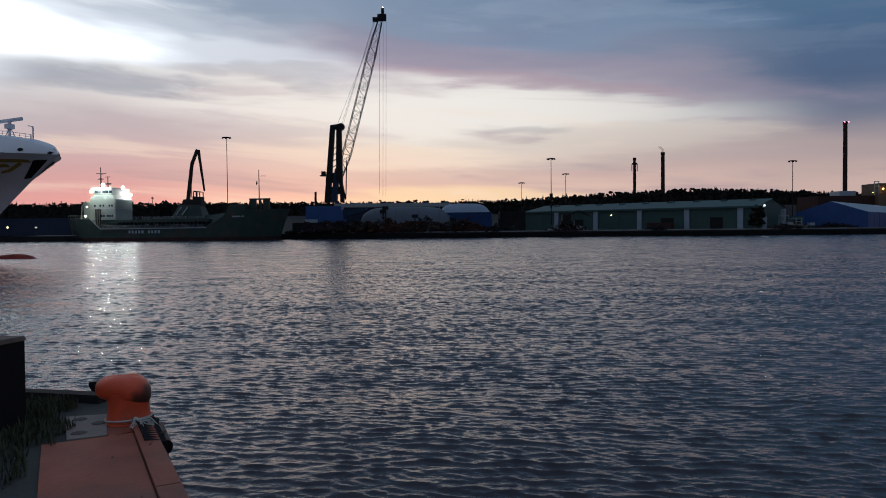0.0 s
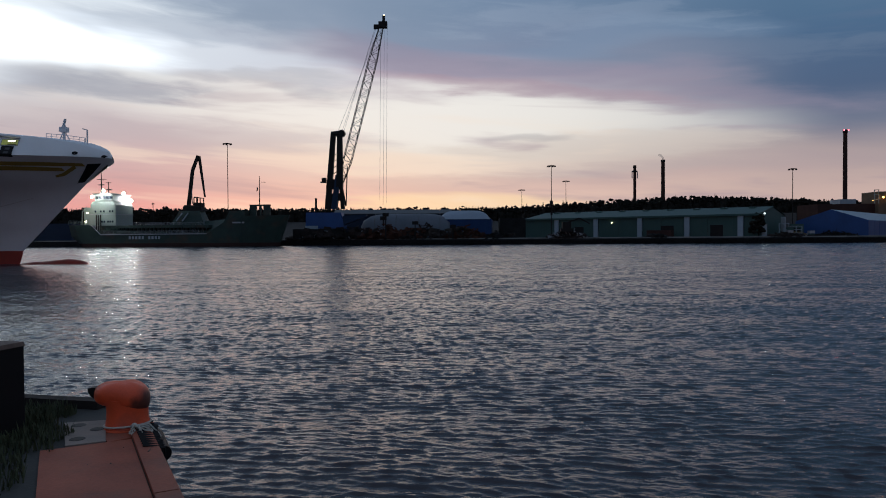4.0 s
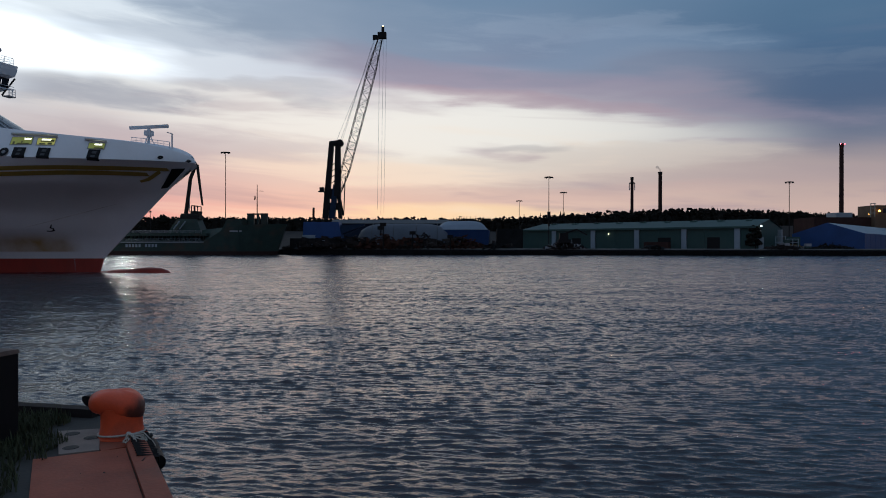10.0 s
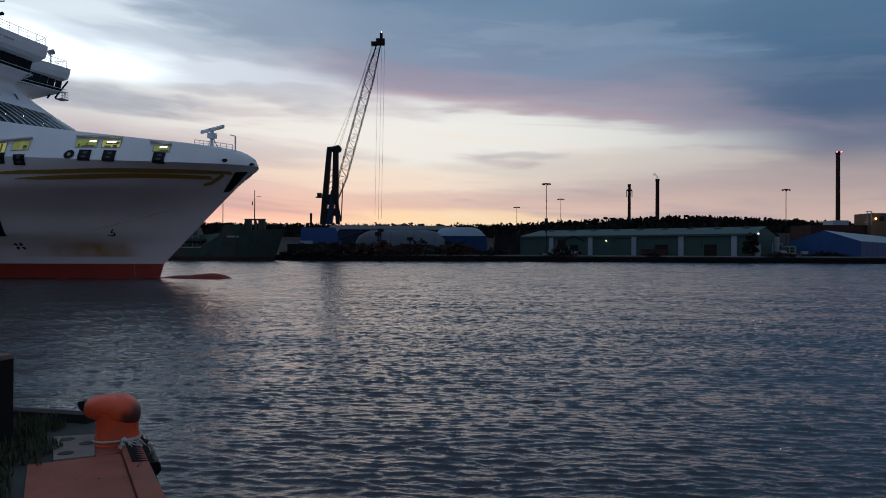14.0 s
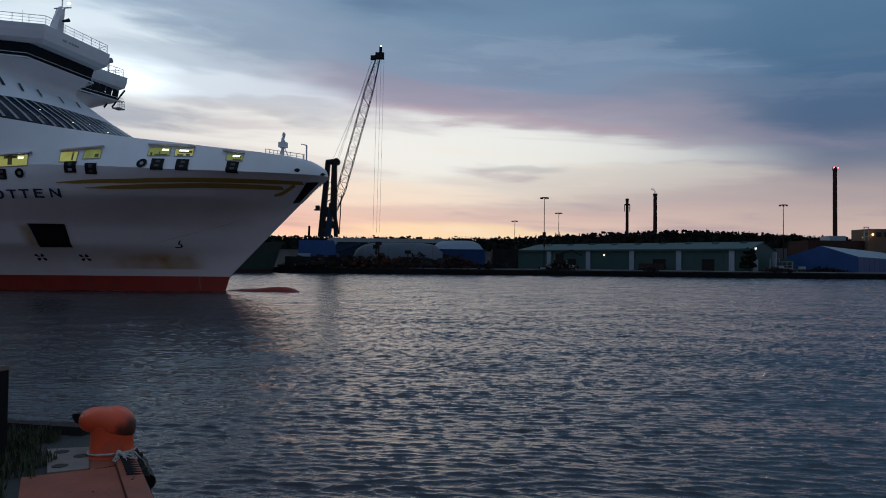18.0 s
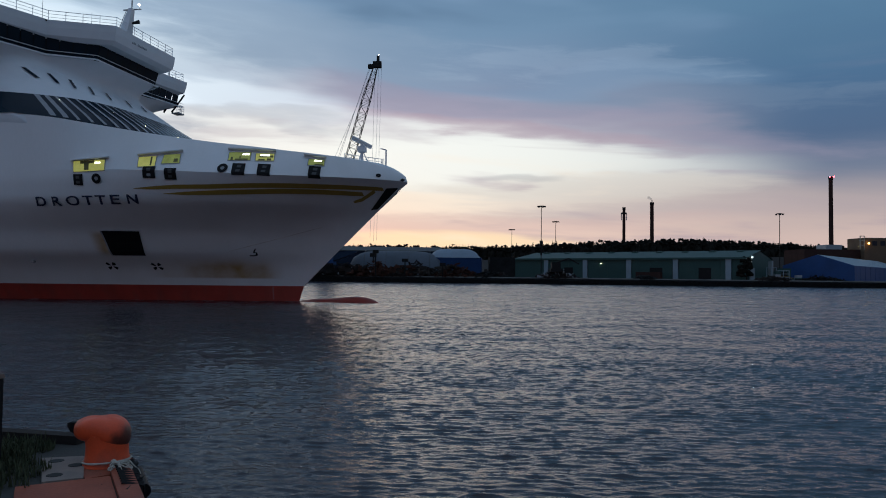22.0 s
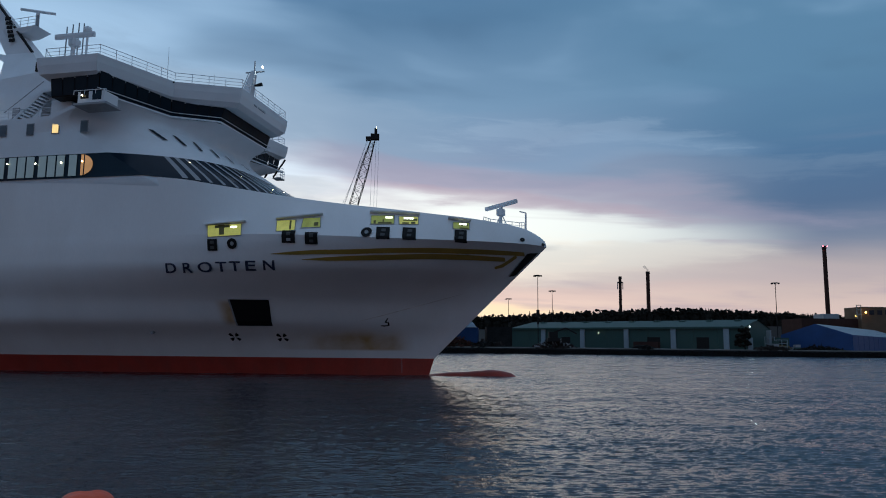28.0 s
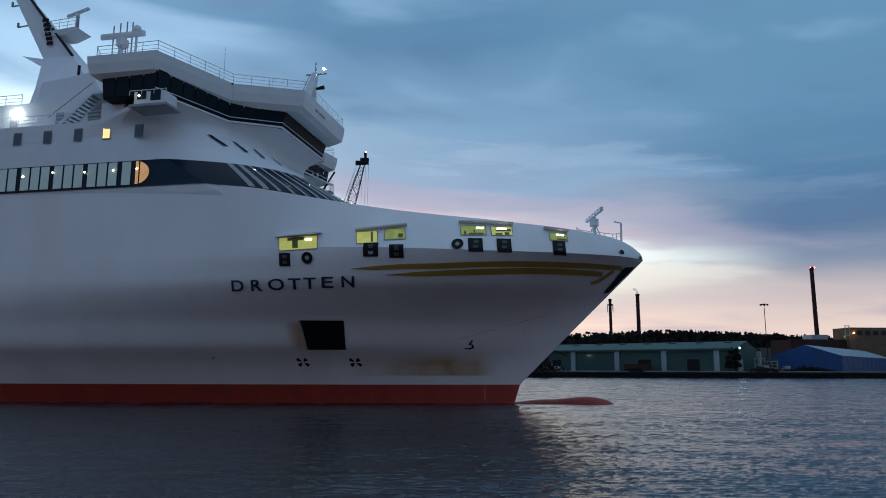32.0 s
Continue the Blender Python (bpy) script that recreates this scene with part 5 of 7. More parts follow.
part("lug", Geo().loft([[(-0.25, -0.045, 0.255), (-0.25, 0.045, 0.255), (-0.25, 0.045, 0.35), (-0.25, -0.045, 0.35)], [(-0.29, -0.04, 0.275), (-0.29, 0.04, 0.275), (-0.29, 0.04, 0.35), (-0.29, -0.04, 0.35)], [(-0.325, -0.02, 0.31), (-0.325, 0.02, 0.31), (-0.325, 0.02, 0.34), (-0.325, -0.02, 0.34)]]), BLACK, bollard, "dark iron horn")
# rope
rope = thing("rope", "thin white rope tied round the bollard foot, its frayed ends trailing", "rope")
pts = [(-2.66 + 0.184 * math.cos(a), 5.95 + 0.184 * math.sin(a), QZ + 0.042 + 0.012 * math.cos(a + 0.6)) for a in [2 * math.pi * i / 28 for i in range(29)]]
part("loop", cord(pts, 0.009), ROPE, rope)
rng = random.Random(8)
knot = Vector((-2.535, 5.79, QZ + 0.06))
part("knot", Geo().turned([(0.004, -0.02), (0.022, -0.012), (0.026, 0.004), (0.016, 0.018), (0.004, 0.024)], knot, 9), ROPE, rope, smooth=True)
for i in range(26):
    line = [knot.copy()]
    a = rng.uniform(-1.5, 0.35)
    d = Vector((math.cos(a), math.sin(a), 0))
    n = rng.randint(3, 7)
    for k in range(n):
        q = line[-1] + d * 0.032 + Vector((rng.uniform(-0.014, 0.014), rng.uniform(-0.014, 0.014), 0))
        drop = (q - corner).dot(edge_nor) < -0.02
        q.z = max(q.z + rng.uniform(-0.02, 0.012), QZ + 0.04) if not drop else q.z - 0.035
        line.append(q)
    part("loose_end", cord(line, rng.uniform(0.0028, 0.006), 4), ROPE, rope)
net = thing("fender_net", "dark tangled netting hanging over the quay edge", "netting")
for i in range(14):
    line = [Vector(quay_pt(0.55 + 0.07 * i, 0.1, QZ + 0.045)), Vector(quay_pt(0.6 + 0.07 * i, -0.05, QZ + 0.02))]
    for k in range(6):
        line.append(line[-1] + Vector((rng.uniform(-0.03, 0.04), rng.uniform(-0.06, 0.04), -0.09)))
    part("strand", cord(line, 0.012, 4), DARKSTEEL, net)
fender = thing("fender", "black rubber fender hanging against the quay wall", "fender")
a, b = Vector(quay_pt(0.75, -0.07, QZ - 0.08)), Vector(quay_pt(1.25, -0.07, QZ - 0.10))
part("tube", Geo().tube(a, b, 0.062, seg=16), BLACK, fender, smooth=40)
for k in (0.15, 0.85):
    p = a.lerp(b, k)
    part("chain", Geo().tube(p + Vector((0, 0, 0.1)), Vector(quay_pt(0.85 + 0.9 * k, 0.08, QZ + 0.02)), 0.02, seg=5), DARKSTEEL, fender)
# box at the side
box = thing("utility_box", "black utility box with a worn brown lid in the grass", "box", pose(-3.47, 5.52, QZ, 0, 0, -12))
part("body", Geo().box(-0.62, 0, -0.2, 0.25, 0, 0.73), BLACK, box)
part("lid", Geo().loft([[(-0.63, -0.21, 0.73), (0.01, -0.21, 0.73), (0.01, 0.26, 0.73), (-0.63, 0.26, 0.73)], [(-0.62, -0.2, 0.765), (0.0, -0.2, 0.765), (0.0, 0.25, 0.765), (-0.62, 0.25, 0.765)]]), LIDWOOD, box, "worn brown lid")
part("reflector", Geo().tube((-0.17, -0.205, 0.55), (-0.17, -0.23, 0.55), 0.055, seg=12), ORANGE, box, "round red reflector")
part("door_panel", Geo().box(-0.58, -0.03, -0.21, -0.2, 0.05, 0.68), DARKSTEEL, box)
# grass
g = Geo()
for i in range(8200):
    u, v = rng.random(), rng.random()
    x, y = -4.1 + 1.35 * u, 5.25 + 1.35 * v
    if i > 5200:
        # thinner growth towards the painted strip
        y -= 0.95
        if x > -2.76 - 0.54 * (y - 4.63) or rng.random() < 0.3:
            continue
    elif x > -2.93 - 0.5 * (y - 5.4) + 0.1 * math.sin(9 * y) or (x > -3.3 and rng.random() < 0.5):
        continue
    h = rng.uniform(0.03, 0.11) + 0.05 * (rng.random() < 0.08)
    a = rng.uniform(0, 6.28)
    d = Vector((math.cos(a), math.sin(a), 0))
    s = Vector((-d.y, d.x, 0)) * 0.006
    p = Vector((x, y, QZ))
    t_ = p + d * h * rng.uniform(0.1, 0.6) + Vector((0, 0, h))
    m_ = p.lerp(t_, 0.5) + Vector((0, 0, h * 0.12))
    g.add([p - s, p + s, m_ + s * 0.8, m_ - s * 0.8, t_], [(0, 1, 2, 3), (3, 2, 4)])
single("grass", g, GRASS, "tufts of dark grass growing through the quay", "grass", kind="stuff")
g = Geo()
for i in range(60):
    a_, i_ = rng.uniform(0.6, 6), rng.uniform(0.1, 1.6)
    p = Vector(quay_pt(a_, i_, QZ + 0.014))
    r = rng.uniform(0.003, 0.009)
    g.turned([(r, 0), (r * 0.7, r)], p, 5)
single("gravel", g, CONCRETE, "scattered grit on the quay", "grit", kind="stuff")

# ---- the far shore ----
def shore_y(x):
    return 253 - 0.09 * max(-400, min(400, x))


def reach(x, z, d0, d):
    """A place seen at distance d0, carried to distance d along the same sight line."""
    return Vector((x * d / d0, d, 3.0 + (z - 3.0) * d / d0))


def bar(p, q, w, h=None):
    return Geo().beam(p, q, w, h or w)


xs = [-3500, -900, -400, -300, -200, -100, 0, 100, 200, 300, 400, 900, 3500]
land = Geo()
land.loft([[(x, shore_y(x), -3) for x in xs], [(x, shore_y(x) + 0.6, 1.9) for x in xs], [(x, shore_y(x) + 40, 2.2) for x in xs], [(x, 400, 3) for x in xs], [(x, 470, 8) for x in xs],
           [(x, 560, 15) for x in xs], [(x, 700, 19) for x in xs], [(x, 1500, 22) for x in xs], [(x, 4800, 24) for x in xs]], close=False)
single("ground", land, EARTH, "dark harbour yard ground rising to wooded hills", "ground", kind="structure")
FARCOPE = material("pale_far_coping", (0.15, 0.145, 0.135), 0.85, vary=0.35, scale=0.12, fine=1.5, dirt=(0.05, 0.05, 0.045), dirt_amount=0.8, dirt_scale=0.2)
single("quay_road", Geo().loft([[(x, shore_y(x) + 1.0, 1.93) for x in xs[2:-2]], [(x, shore_y(x) + 1.2, 2.35) for x in xs[2:-2]], [(x, shore_y(x) + 7, 2.38) for x in xs[2:-2]], [(x, shore_y(x) + 7.2, 2.1) for x in xs[2:-2]]], close=False), FARCOPE, "pale concrete coping along the far quay", "pavement", kind="structure")
# quay wall hung with tyres, a few stones at its foot
rng = random.Random(4)
wall_xs = [-200 + 8 * i for i in range(55)]
far_wall = single("quay_wall", Geo().loft([[(x, shore_y(x) - 0.4, -2) for x in wall_xs], [(x, shore_y(x) - 0.35, 1.95) for x in wall_xs], [(x, shore_y(x) + 1.1, 2.0) for x in wall_xs]], close=False), STONE, "dark far quay wall hung with tyres", "wall", kind="structure")
ring_t = []
for k in range(12):
    a = 2 * math.pi * k / 12
    ring_t.append([((0.62 + 0.2 * math.cos(b)) * math.cos(a), 0.2 * math.sin(b), (0.62 + 0.2 * math.cos(b)) * math.sin(a)) for b in [2 * math.pi * m / 5 for m in range(5)]])
tyre_mesh = Geo().loft(ring_t + [ring_t[0]], cap=False).mesh("tyre", TYRE, True)
for i in range(235):
    x = -110 + 1.42 * i + rng.uniform(-0.15, 0.15)
    ob = new("tyre", tyre_mesh)
    ob.parent = far_wall
    ob.matrix_basis = pose(x, shore_y(x) - 0.62, 1.05 + rng.uniform(-0.2, 0.2), rng.uniform(-8, 8), rng.uniform(0, 180), -5)
g = Geo()
for i in range(260):
    x = -150 + 380 * i / 260 + rng.uniform(-0.5, 0.5)
    r = rng.uniform(0.25, 0.6)
    g.turned([(r * 0.5, -r * 0.6), (r, -0.1 * r), (r * 0.85, r * 0.4), (r * 0.25, r * 0.7)], (x, shore_y(x) - 0.7, rng.uniform(-0.2, 0.25)), 6)
single("shore_stones", g, STONE, "dark rough stones along the far waterline", "stones", kind="stuff")

# woods: trunks with uneven clumps of foliage
BALL = [Vector(v).normalized() for v in ((0, 0, 1), (0.9, 0, 0.4), (0.28, 0.85, 0.4), (-0.72, 0.53, 0.4), (-0.72, -0.53, 0.4), (0.28, -0.85, 0.4), (0.72, 0.53, -0.4), (-0.28, 0.85, -0.4), (-0.9, 0, -0.4), (-0.28, -0.85, -0.4), (0.72, -0.53, -0.4), (0, 0, -1))]
BALLF = [(0, 1, 2), (0, 2, 3), (0, 3, 4), (0, 4, 5), (0, 5, 1), (1, 6, 2), (2, 7, 3), (3, 8, 4), (4, 9, 5), (5, 10, 1), (2, 6, 7), (3, 7, 8), (4, 8, 9), (5, 9, 10), (1, 10, 6), (11, 7, 6), (11, 8, 7), (11, 9, 8), (11, 10, 9), (11, 6, 10)]


def clump(g, c, r, flat=0.8):
    g.add([Vector(c) + Vector((v.x * r * rng.uniform(0.7, 1.25), v.y * r * rng.uniform(0.7, 1.25), v.z * r * flat * rng.uniform(0.7, 1.3))) for v in BALL], BALLF)


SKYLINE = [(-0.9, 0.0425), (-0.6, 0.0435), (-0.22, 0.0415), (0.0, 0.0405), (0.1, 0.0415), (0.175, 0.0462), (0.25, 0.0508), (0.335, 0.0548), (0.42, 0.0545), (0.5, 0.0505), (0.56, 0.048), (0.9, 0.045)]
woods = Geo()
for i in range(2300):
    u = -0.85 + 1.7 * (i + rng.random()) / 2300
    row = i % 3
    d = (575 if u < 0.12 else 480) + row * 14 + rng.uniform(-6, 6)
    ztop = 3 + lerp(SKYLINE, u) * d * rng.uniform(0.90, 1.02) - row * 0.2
    if rng.random() < 0.12:
        ztop += rng.uniform(0.4, 1.8)
    x = u * d
    h = rng.uniform(9, 13)
    zb = ztop - h
    woods.tube((x, d, zb - 5), (x, d, ztop - 1), 0.25, 0.1, 4)
    if rng.random() < 0.55:
        for k in range(6):
            f = k / 5
            r = (1.75 - 1.5 * f) * rng.uniform(0.75, 1.25)
            clump(woods, (x + rng.uniform(-0.35, 0.35) * (1 - f), d + rng.uniform(-0.5, 0.5), zb + h * (0.3 + 0.68 * f)), r, 0.9)
        woods.tube((x, d, ztop - 1.6), (x, d, ztop + rng.uniform(-0.4, 0.3)), 0.4, 0.05, 4)
    else:
        for k in range(6):
            clump(woods, (x + rng.uniform(-1.9, 1.9), d + rng.uniform(-1, 1), ztop - rng.uniform(0.4, 4.2)), rng.uniform(0.6, 1.4))
    clump(woods, (x + rng.uniform(-2, 2), d + 1, zb + 2.5), 3.0, 1.8)
    clump(woods, (x + rng.uniform(-2, 2), d, zb - 3), 3.4, 1.8)
single("woods", woods, TREES, "dark pine and birch woods along the skyline", "trees", kind="stuff")

def broad_tree(x, d, zbase, ztop, w):
    tree = thing("tree", "dark broad leafy tree", "tree", group="broad trees")
    t_ = Geo().tube((x, d, zbase), (x, d, ztop - 3), 0.5, 0.2, 6)
    for k in range(5):
        a = 1.3 * k
        t_.tube((x, d, ztop - 6 + 0.5 * k), (x + w * 0.6 * math.cos(a), d + w * 0.4 * math.sin(a), ztop - 2.5 + 0.3 * k), 0.18, 0.05, 4)
    part("trunk", t_, TREES, tree)
    g = Geo()
    for k in range(130):
        a, q = rng.uniform(0, 6.28), rng.random() ** 0.5
        h = rng.random()
        r_ = w * q * (1 - 0.5 * h * h)
        clump(g, (x + r_ * math.cos(a), d + 0.6 * r_ * math.sin(a), ztop - 0.5 - (1 - h) * 6.5 - 1.2 * q * q), rng.uniform(0.35, 0.95))
    part("crown", g, TREES, tree)


for x, d, ztop, w in ((-140.0, 360, 19.6, 4.6), (-150.5, 352, 17.5, 3.4), (205, 400, 24.2, 4.0)):
    broad_tree(x, d, 2.5, ztop, w)

# ---- grey-green warehouse ----
warehouse = thing("warehouse", "long grey-green sheet metal warehouse with white pillars", "warehouse")
W0, W1 = Vector((36.5, 306.2, 2.3)), Vector((110.3, 245.8, 2.3))
wd = (W1 - W0).normalized()
wb = Vector((-wd.y, wd.x, 0))
wlen = (W1 - W0).length


def wpt(a, b, z):
    return W0 + wd * a + wb * b + Vector((0, 0, z))


EAVE = 7.9
bays = 11
for i in range(bays):
    a0, a1 = wlen * i / bays, wlen * (i + 1) / bays - 0.06
    part("wall_panel", Geo().loft([[wpt(a0, 0, 0), wpt(a1, 0, 0), wpt(a1, 0.3, 0), wpt(a0, 0.3, 0)], [wpt(a0, 0, EAVE), wpt(a1, 0, EAVE), wpt(a1, 0.3, EAVE), wpt(a0, 0.3, EAVE)]]), GREENSHED, warehouse)
part("gable", Geo().loft([[wpt(wlen, 0.1, 0), wpt(wlen, 36, 0), wpt(wlen, 36, EAVE), wpt(wlen, 18, EAVE + 3.0), wpt(wlen, 0.1, EAVE)], [wpt(wlen - 0.3, 0.1, 0), wpt(wlen - 0.3, 36, 0), wpt(wlen - 0.3, 36, EAVE), wpt(wlen - 0.3, 18, EAVE + 3.0), wpt(wlen - 0.3, 0.1, EAVE)]]), GREENSHED, warehouse)
part("gable", Geo().loft([[wpt(0, 0.1, 0), wpt(0, 36, 0), wpt(0, 36, EAVE), wpt(0, 18, EAVE + 3.0), wpt(0, 0.1, EAVE)], [wpt(0.3, 0.1, 0), wpt(0.3, 36, 0), wpt(0.3, 36, EAVE), wpt(0.3, 18, EAVE + 3.0), wpt(0.3, 0.1, EAVE)]]), GREENSHED, warehouse)
part("roof", Geo().loft([[wpt(-0.5, -0.6, EAVE), wpt(-0.5, 18, EAVE + 3.1), wpt(-0.5, 36.6, EAVE)], [wpt(wlen + 0.5, -0.6, EAVE), wpt(wlen + 0.5, 18, EAVE + 3.1), wpt(wlen + 0.5, 36.6, EAVE)]], close=False), GREENSHED, warehouse, "low grey-green metal roof")
part("fascia", Geo().beam(wpt(-0.5, -0.7, EAVE - 0.25), wpt(wlen + 0.5, -0.7, EAVE - 0.25), 0.2, 0.7), GREENSHED, warehouse)
for a in (15.6, 33.6, 52.2, 70.6, 89.6):
    part("pillar", Geo().loft([[wpt(a - 0.95, -0.5, z), wpt(a + 0.95, -0.5, z), wpt(a + 0.95, 0, z), wpt(a - 0.95, 0, z)] for z in (0, EAVE - 0.5)]), LIGHTROOF, warehouse, "pale concrete pillar")
for i in range(9):
    a = 6 + i * 10.3
    part("roof_vent", Geo().loft([[wpt(a, 14, EAVE + 2.3), wpt(a + 2.2, 14, EAVE + 2.3), wpt(a + 2.2, 16, EAVE + 2.6), wpt(a, 16, EAVE + 2.6)], [wpt(a, 14, EAVE + 2.9), wpt(a + 2.2, 14, EAVE + 2.9), wpt(a + 2.2, 16, EAVE + 3.1), wpt(a, 16, EAVE + 3.1)]]), GREENSHED, warehouse)
for a, w in ((24, 4), (60.5, 5), (79, 4.5)):
    part("gate", Geo().loft([[wpt(a, -0.06, 0), wpt(a + w, -0.06, 0), wpt(a + w, 0, 0), wpt(a, 0, 0)], [wpt(a, -0.06, 4.2), wpt(a + w, -0.06, 4.2), wpt(a + w, 0, 4.2), wpt(a, 0, 4.2)]]), DARKSTEEL, warehouse)
part("wall_lamp", Geo().turned([(0.02, -0.15), (0.16, 0), (0.02, 0.15)], wpt(40.5, -0.3, 5.8), 8), LAMPW, warehouse)
broad_tree(110.6, 246.5, 2.2, 11.2, 2.9)
# container in front
con = wpt(57, -5, 0)
single("container", Geo().loft([[con + wd * a + wb * b + Vector((0, 0, z)) for a, b in ((0, 0), (9.5, 0), (9.5, 2.4), (0, 2.4))] for z in (0, 2.5)]), BRICK, "rusty red shipping container beside the warehouse", "container")
# flat buildings behind
for u, d, w, h, mat, lab in ((0.385, 330, 30, 13.6, LIGHTROOF, "pale flat-roofed building behind the warehouse"), (0.455, 330, 16, 13.0, CONCRETE, "grey building behind the warehouse")):
    single("flat_building", Geo().box(u * d, u * d + w, d, d + 15, 2.2, h), mat, lab, "building")
# floodlit pole
fp = thing("floodlight_pole", "floodlight on a pole glaring beside the warehouse", "street lamp")
fx, fy = 0.4575 * 248, 248
part("pole", Geo().tube((fx, fy, 2.2), (fx, fy, 11.2), 0.14, 0.09), GREY, fp)
part("lamp_head", Geo().box(fx - 0.25, fx + 0.3, fy - 0.45, fy - 0.2, 10.1, 10.6), LAMPS, fp, "glaring white floodlight")
part("lamp_head", Geo().box(fx - 0.7, fx - 0.3, fy - 0.5, fy - 0.25, 8.3, 8.7), LAMPS, fp)
# pale board added where white glare shows below the lamps
part("hoarding", Geo().box(fx - 0.9, fx + 0.9, fy - 0.3, fy - 0.1, 2.2, 6.5), LIGHTROOF, fp, "pale board standing in for the floodlight's glare")
lampo = new("floodlight", bpy.data.lights.new("floodlight", "POINT"))
lampo.data.energy, lampo.data.shadow_soft_size, lampo.data.color = 60, 0.4, (0.9, 1.0, 0.92)
lampo.location = (fx - 0.4, fy - 1.6, 10.4)
# sheds and pallets between the halls
for u, w, h, mat in ((0.487, 0.4, 7.0, GREY), (0.497, 4.2, 4.4, GREENSHED)):
    single("yard_shed", Geo().box(u * 250, u * 250 + w, 250, 253, 2.2, 2.2 + h), mat, "small grey yard shed", "shed", group="yard sheds")

for u, w, h in ((0.476, 3.4, 4.6), (0.492, 4.0, 3.6)):
    rack = thing("steel_rack", "pale open steel rack on the far quay", "rack", group="steel racks")
    for x in (0, w / 2, w):
        part("upright", Geo().box(u * 249 + x - 0.09, u * 249 + x + 0.09, 247.4, 247.6, 2.2, 2.2 + h), LIGHTROOF, rack)
    for z in (1.1, 2.3, h - 0.1):
        part("beam", Geo().box(u * 249 - 0.1, u * 249 + w + 0.1, 247.38, 247.5, 2.2 + z, 2.38 + z), LIGHTROOF, rack)
loader = thing("wheel_loader", "small dull yellow loader parked between the halls", "loader", pose(0.503 * 250, 249, 2.2))
part("body", Geo().loft([[(-2.4, -1, 0.7), (1.4, -1, 0.7), (1.4, 1, 0.7), (-2.4, 1, 0.7)], [(-2.2, -0.9, 1.8), (1.2, -0.9, 1.6), (1.2, 0.9, 1.6), (-2.2, 0.9, 1.8)]]), OCHRE, loader)
part("cab", Geo().box(-1.0, 0.5, -0.8, 0.8, 1.7, 3.0), DARKSTEEL, loader)
part("arm", Geo().beam((1.0, -0.6, 1.5), (3.0, -0.6, 0.6), 0.3, 0.3), OCHRE, loader)
part("bucket", Geo().box(2.8, 3.7, -1.2, 1.2, 0.1, 1.1), GREY, loader)
for x in (-1.6, 0.9):
    for y in (-1.0, 1.0):
        part("wheel", Geo().tube((x, y - 0.2, 0.6), (x, y + 0.2, 0.6), 0.6, seg=12), TYRE, loader)
for u, h, n in ((0.488, 1.1, 3), (0.5185, 1.0, 2)):
    stack = thing("pallet_stack", "stack of grey crates on the far quay", "crates", group="crate stacks")
    for k in range(n):
        part("crate", Geo().box(u * 250 - 0.9 + 0.1 * k, u * 250 + 0.9 + 0.1 * k, 246.5, 248.3, 2.25 + h * k, 2.2 + h * (k + 1)), GREY if k % 2 else GREENSHED, stack)
smoke = thing("smoke", "thin pale smoke drifting off the tall chimney", "smoke")
for k in range(4):
    g = Geo()
    clump(g, (163.4 - 0.25 * k * k, 520, 58.9 + 1.0 * k), 0.9 + 0.1 * k, 0.9)
    part("puff", g, SMOKE, smoke, smooth=True)

# ---- blue halls ----
def blue_hall(a, b, back, eave, ridge, label, curved=False):
    """a, b: the ends of the long side; back: the vector across."""
    hall = thing("storage_hall", label, "hall")
    a, b, back = Vector(a), Vector(b), Vector(back)
    n = 12 if curved else 2
    def section(p):
        pts = []
        for i in range(n + 1):
            k = i / n
            z = eave + (ridge - eave) * (math.sin(math.pi * k) ** 0.8 if curved else 1 - abs(2 * k - 1))
            pts.append(p + back * k + Vector((0, 0, z)))
        return pts
    sa, sb = section(a), section(b)
    for p, s in ((a, sa), (b, sb)):
        g = Geo()
        g.add([p] + s + [p + back], [tuple(range(n + 3))])
        part("gable", g, BLUE, hall, "blue tarpaulin gable")
    m = max(3, round((b - a).length / 9))
    for i in range(m):
        p, q = a.lerp(b, i / m), a.lerp(b, (i + 1) / m - 0.003)
        part("side_panel", Geo().loft([[p, q], [p + Vector((0, 0, eave)), q + Vector((0, 0, eave))]], close=False), BLUE, hall)
        part("roof_panel", Geo().loft([[s + (q - p) * 0 for s in section(p)], section(q)], close=False), LIGHTROOF, hall, "pale translucent roof sheet")
    return hall


blue_hall((149, 246, 2.2), (222, 326, 2.2), (-17.5, 16, 0), 5.6, 9.6, "blue storage hall with a pale pitched roof")
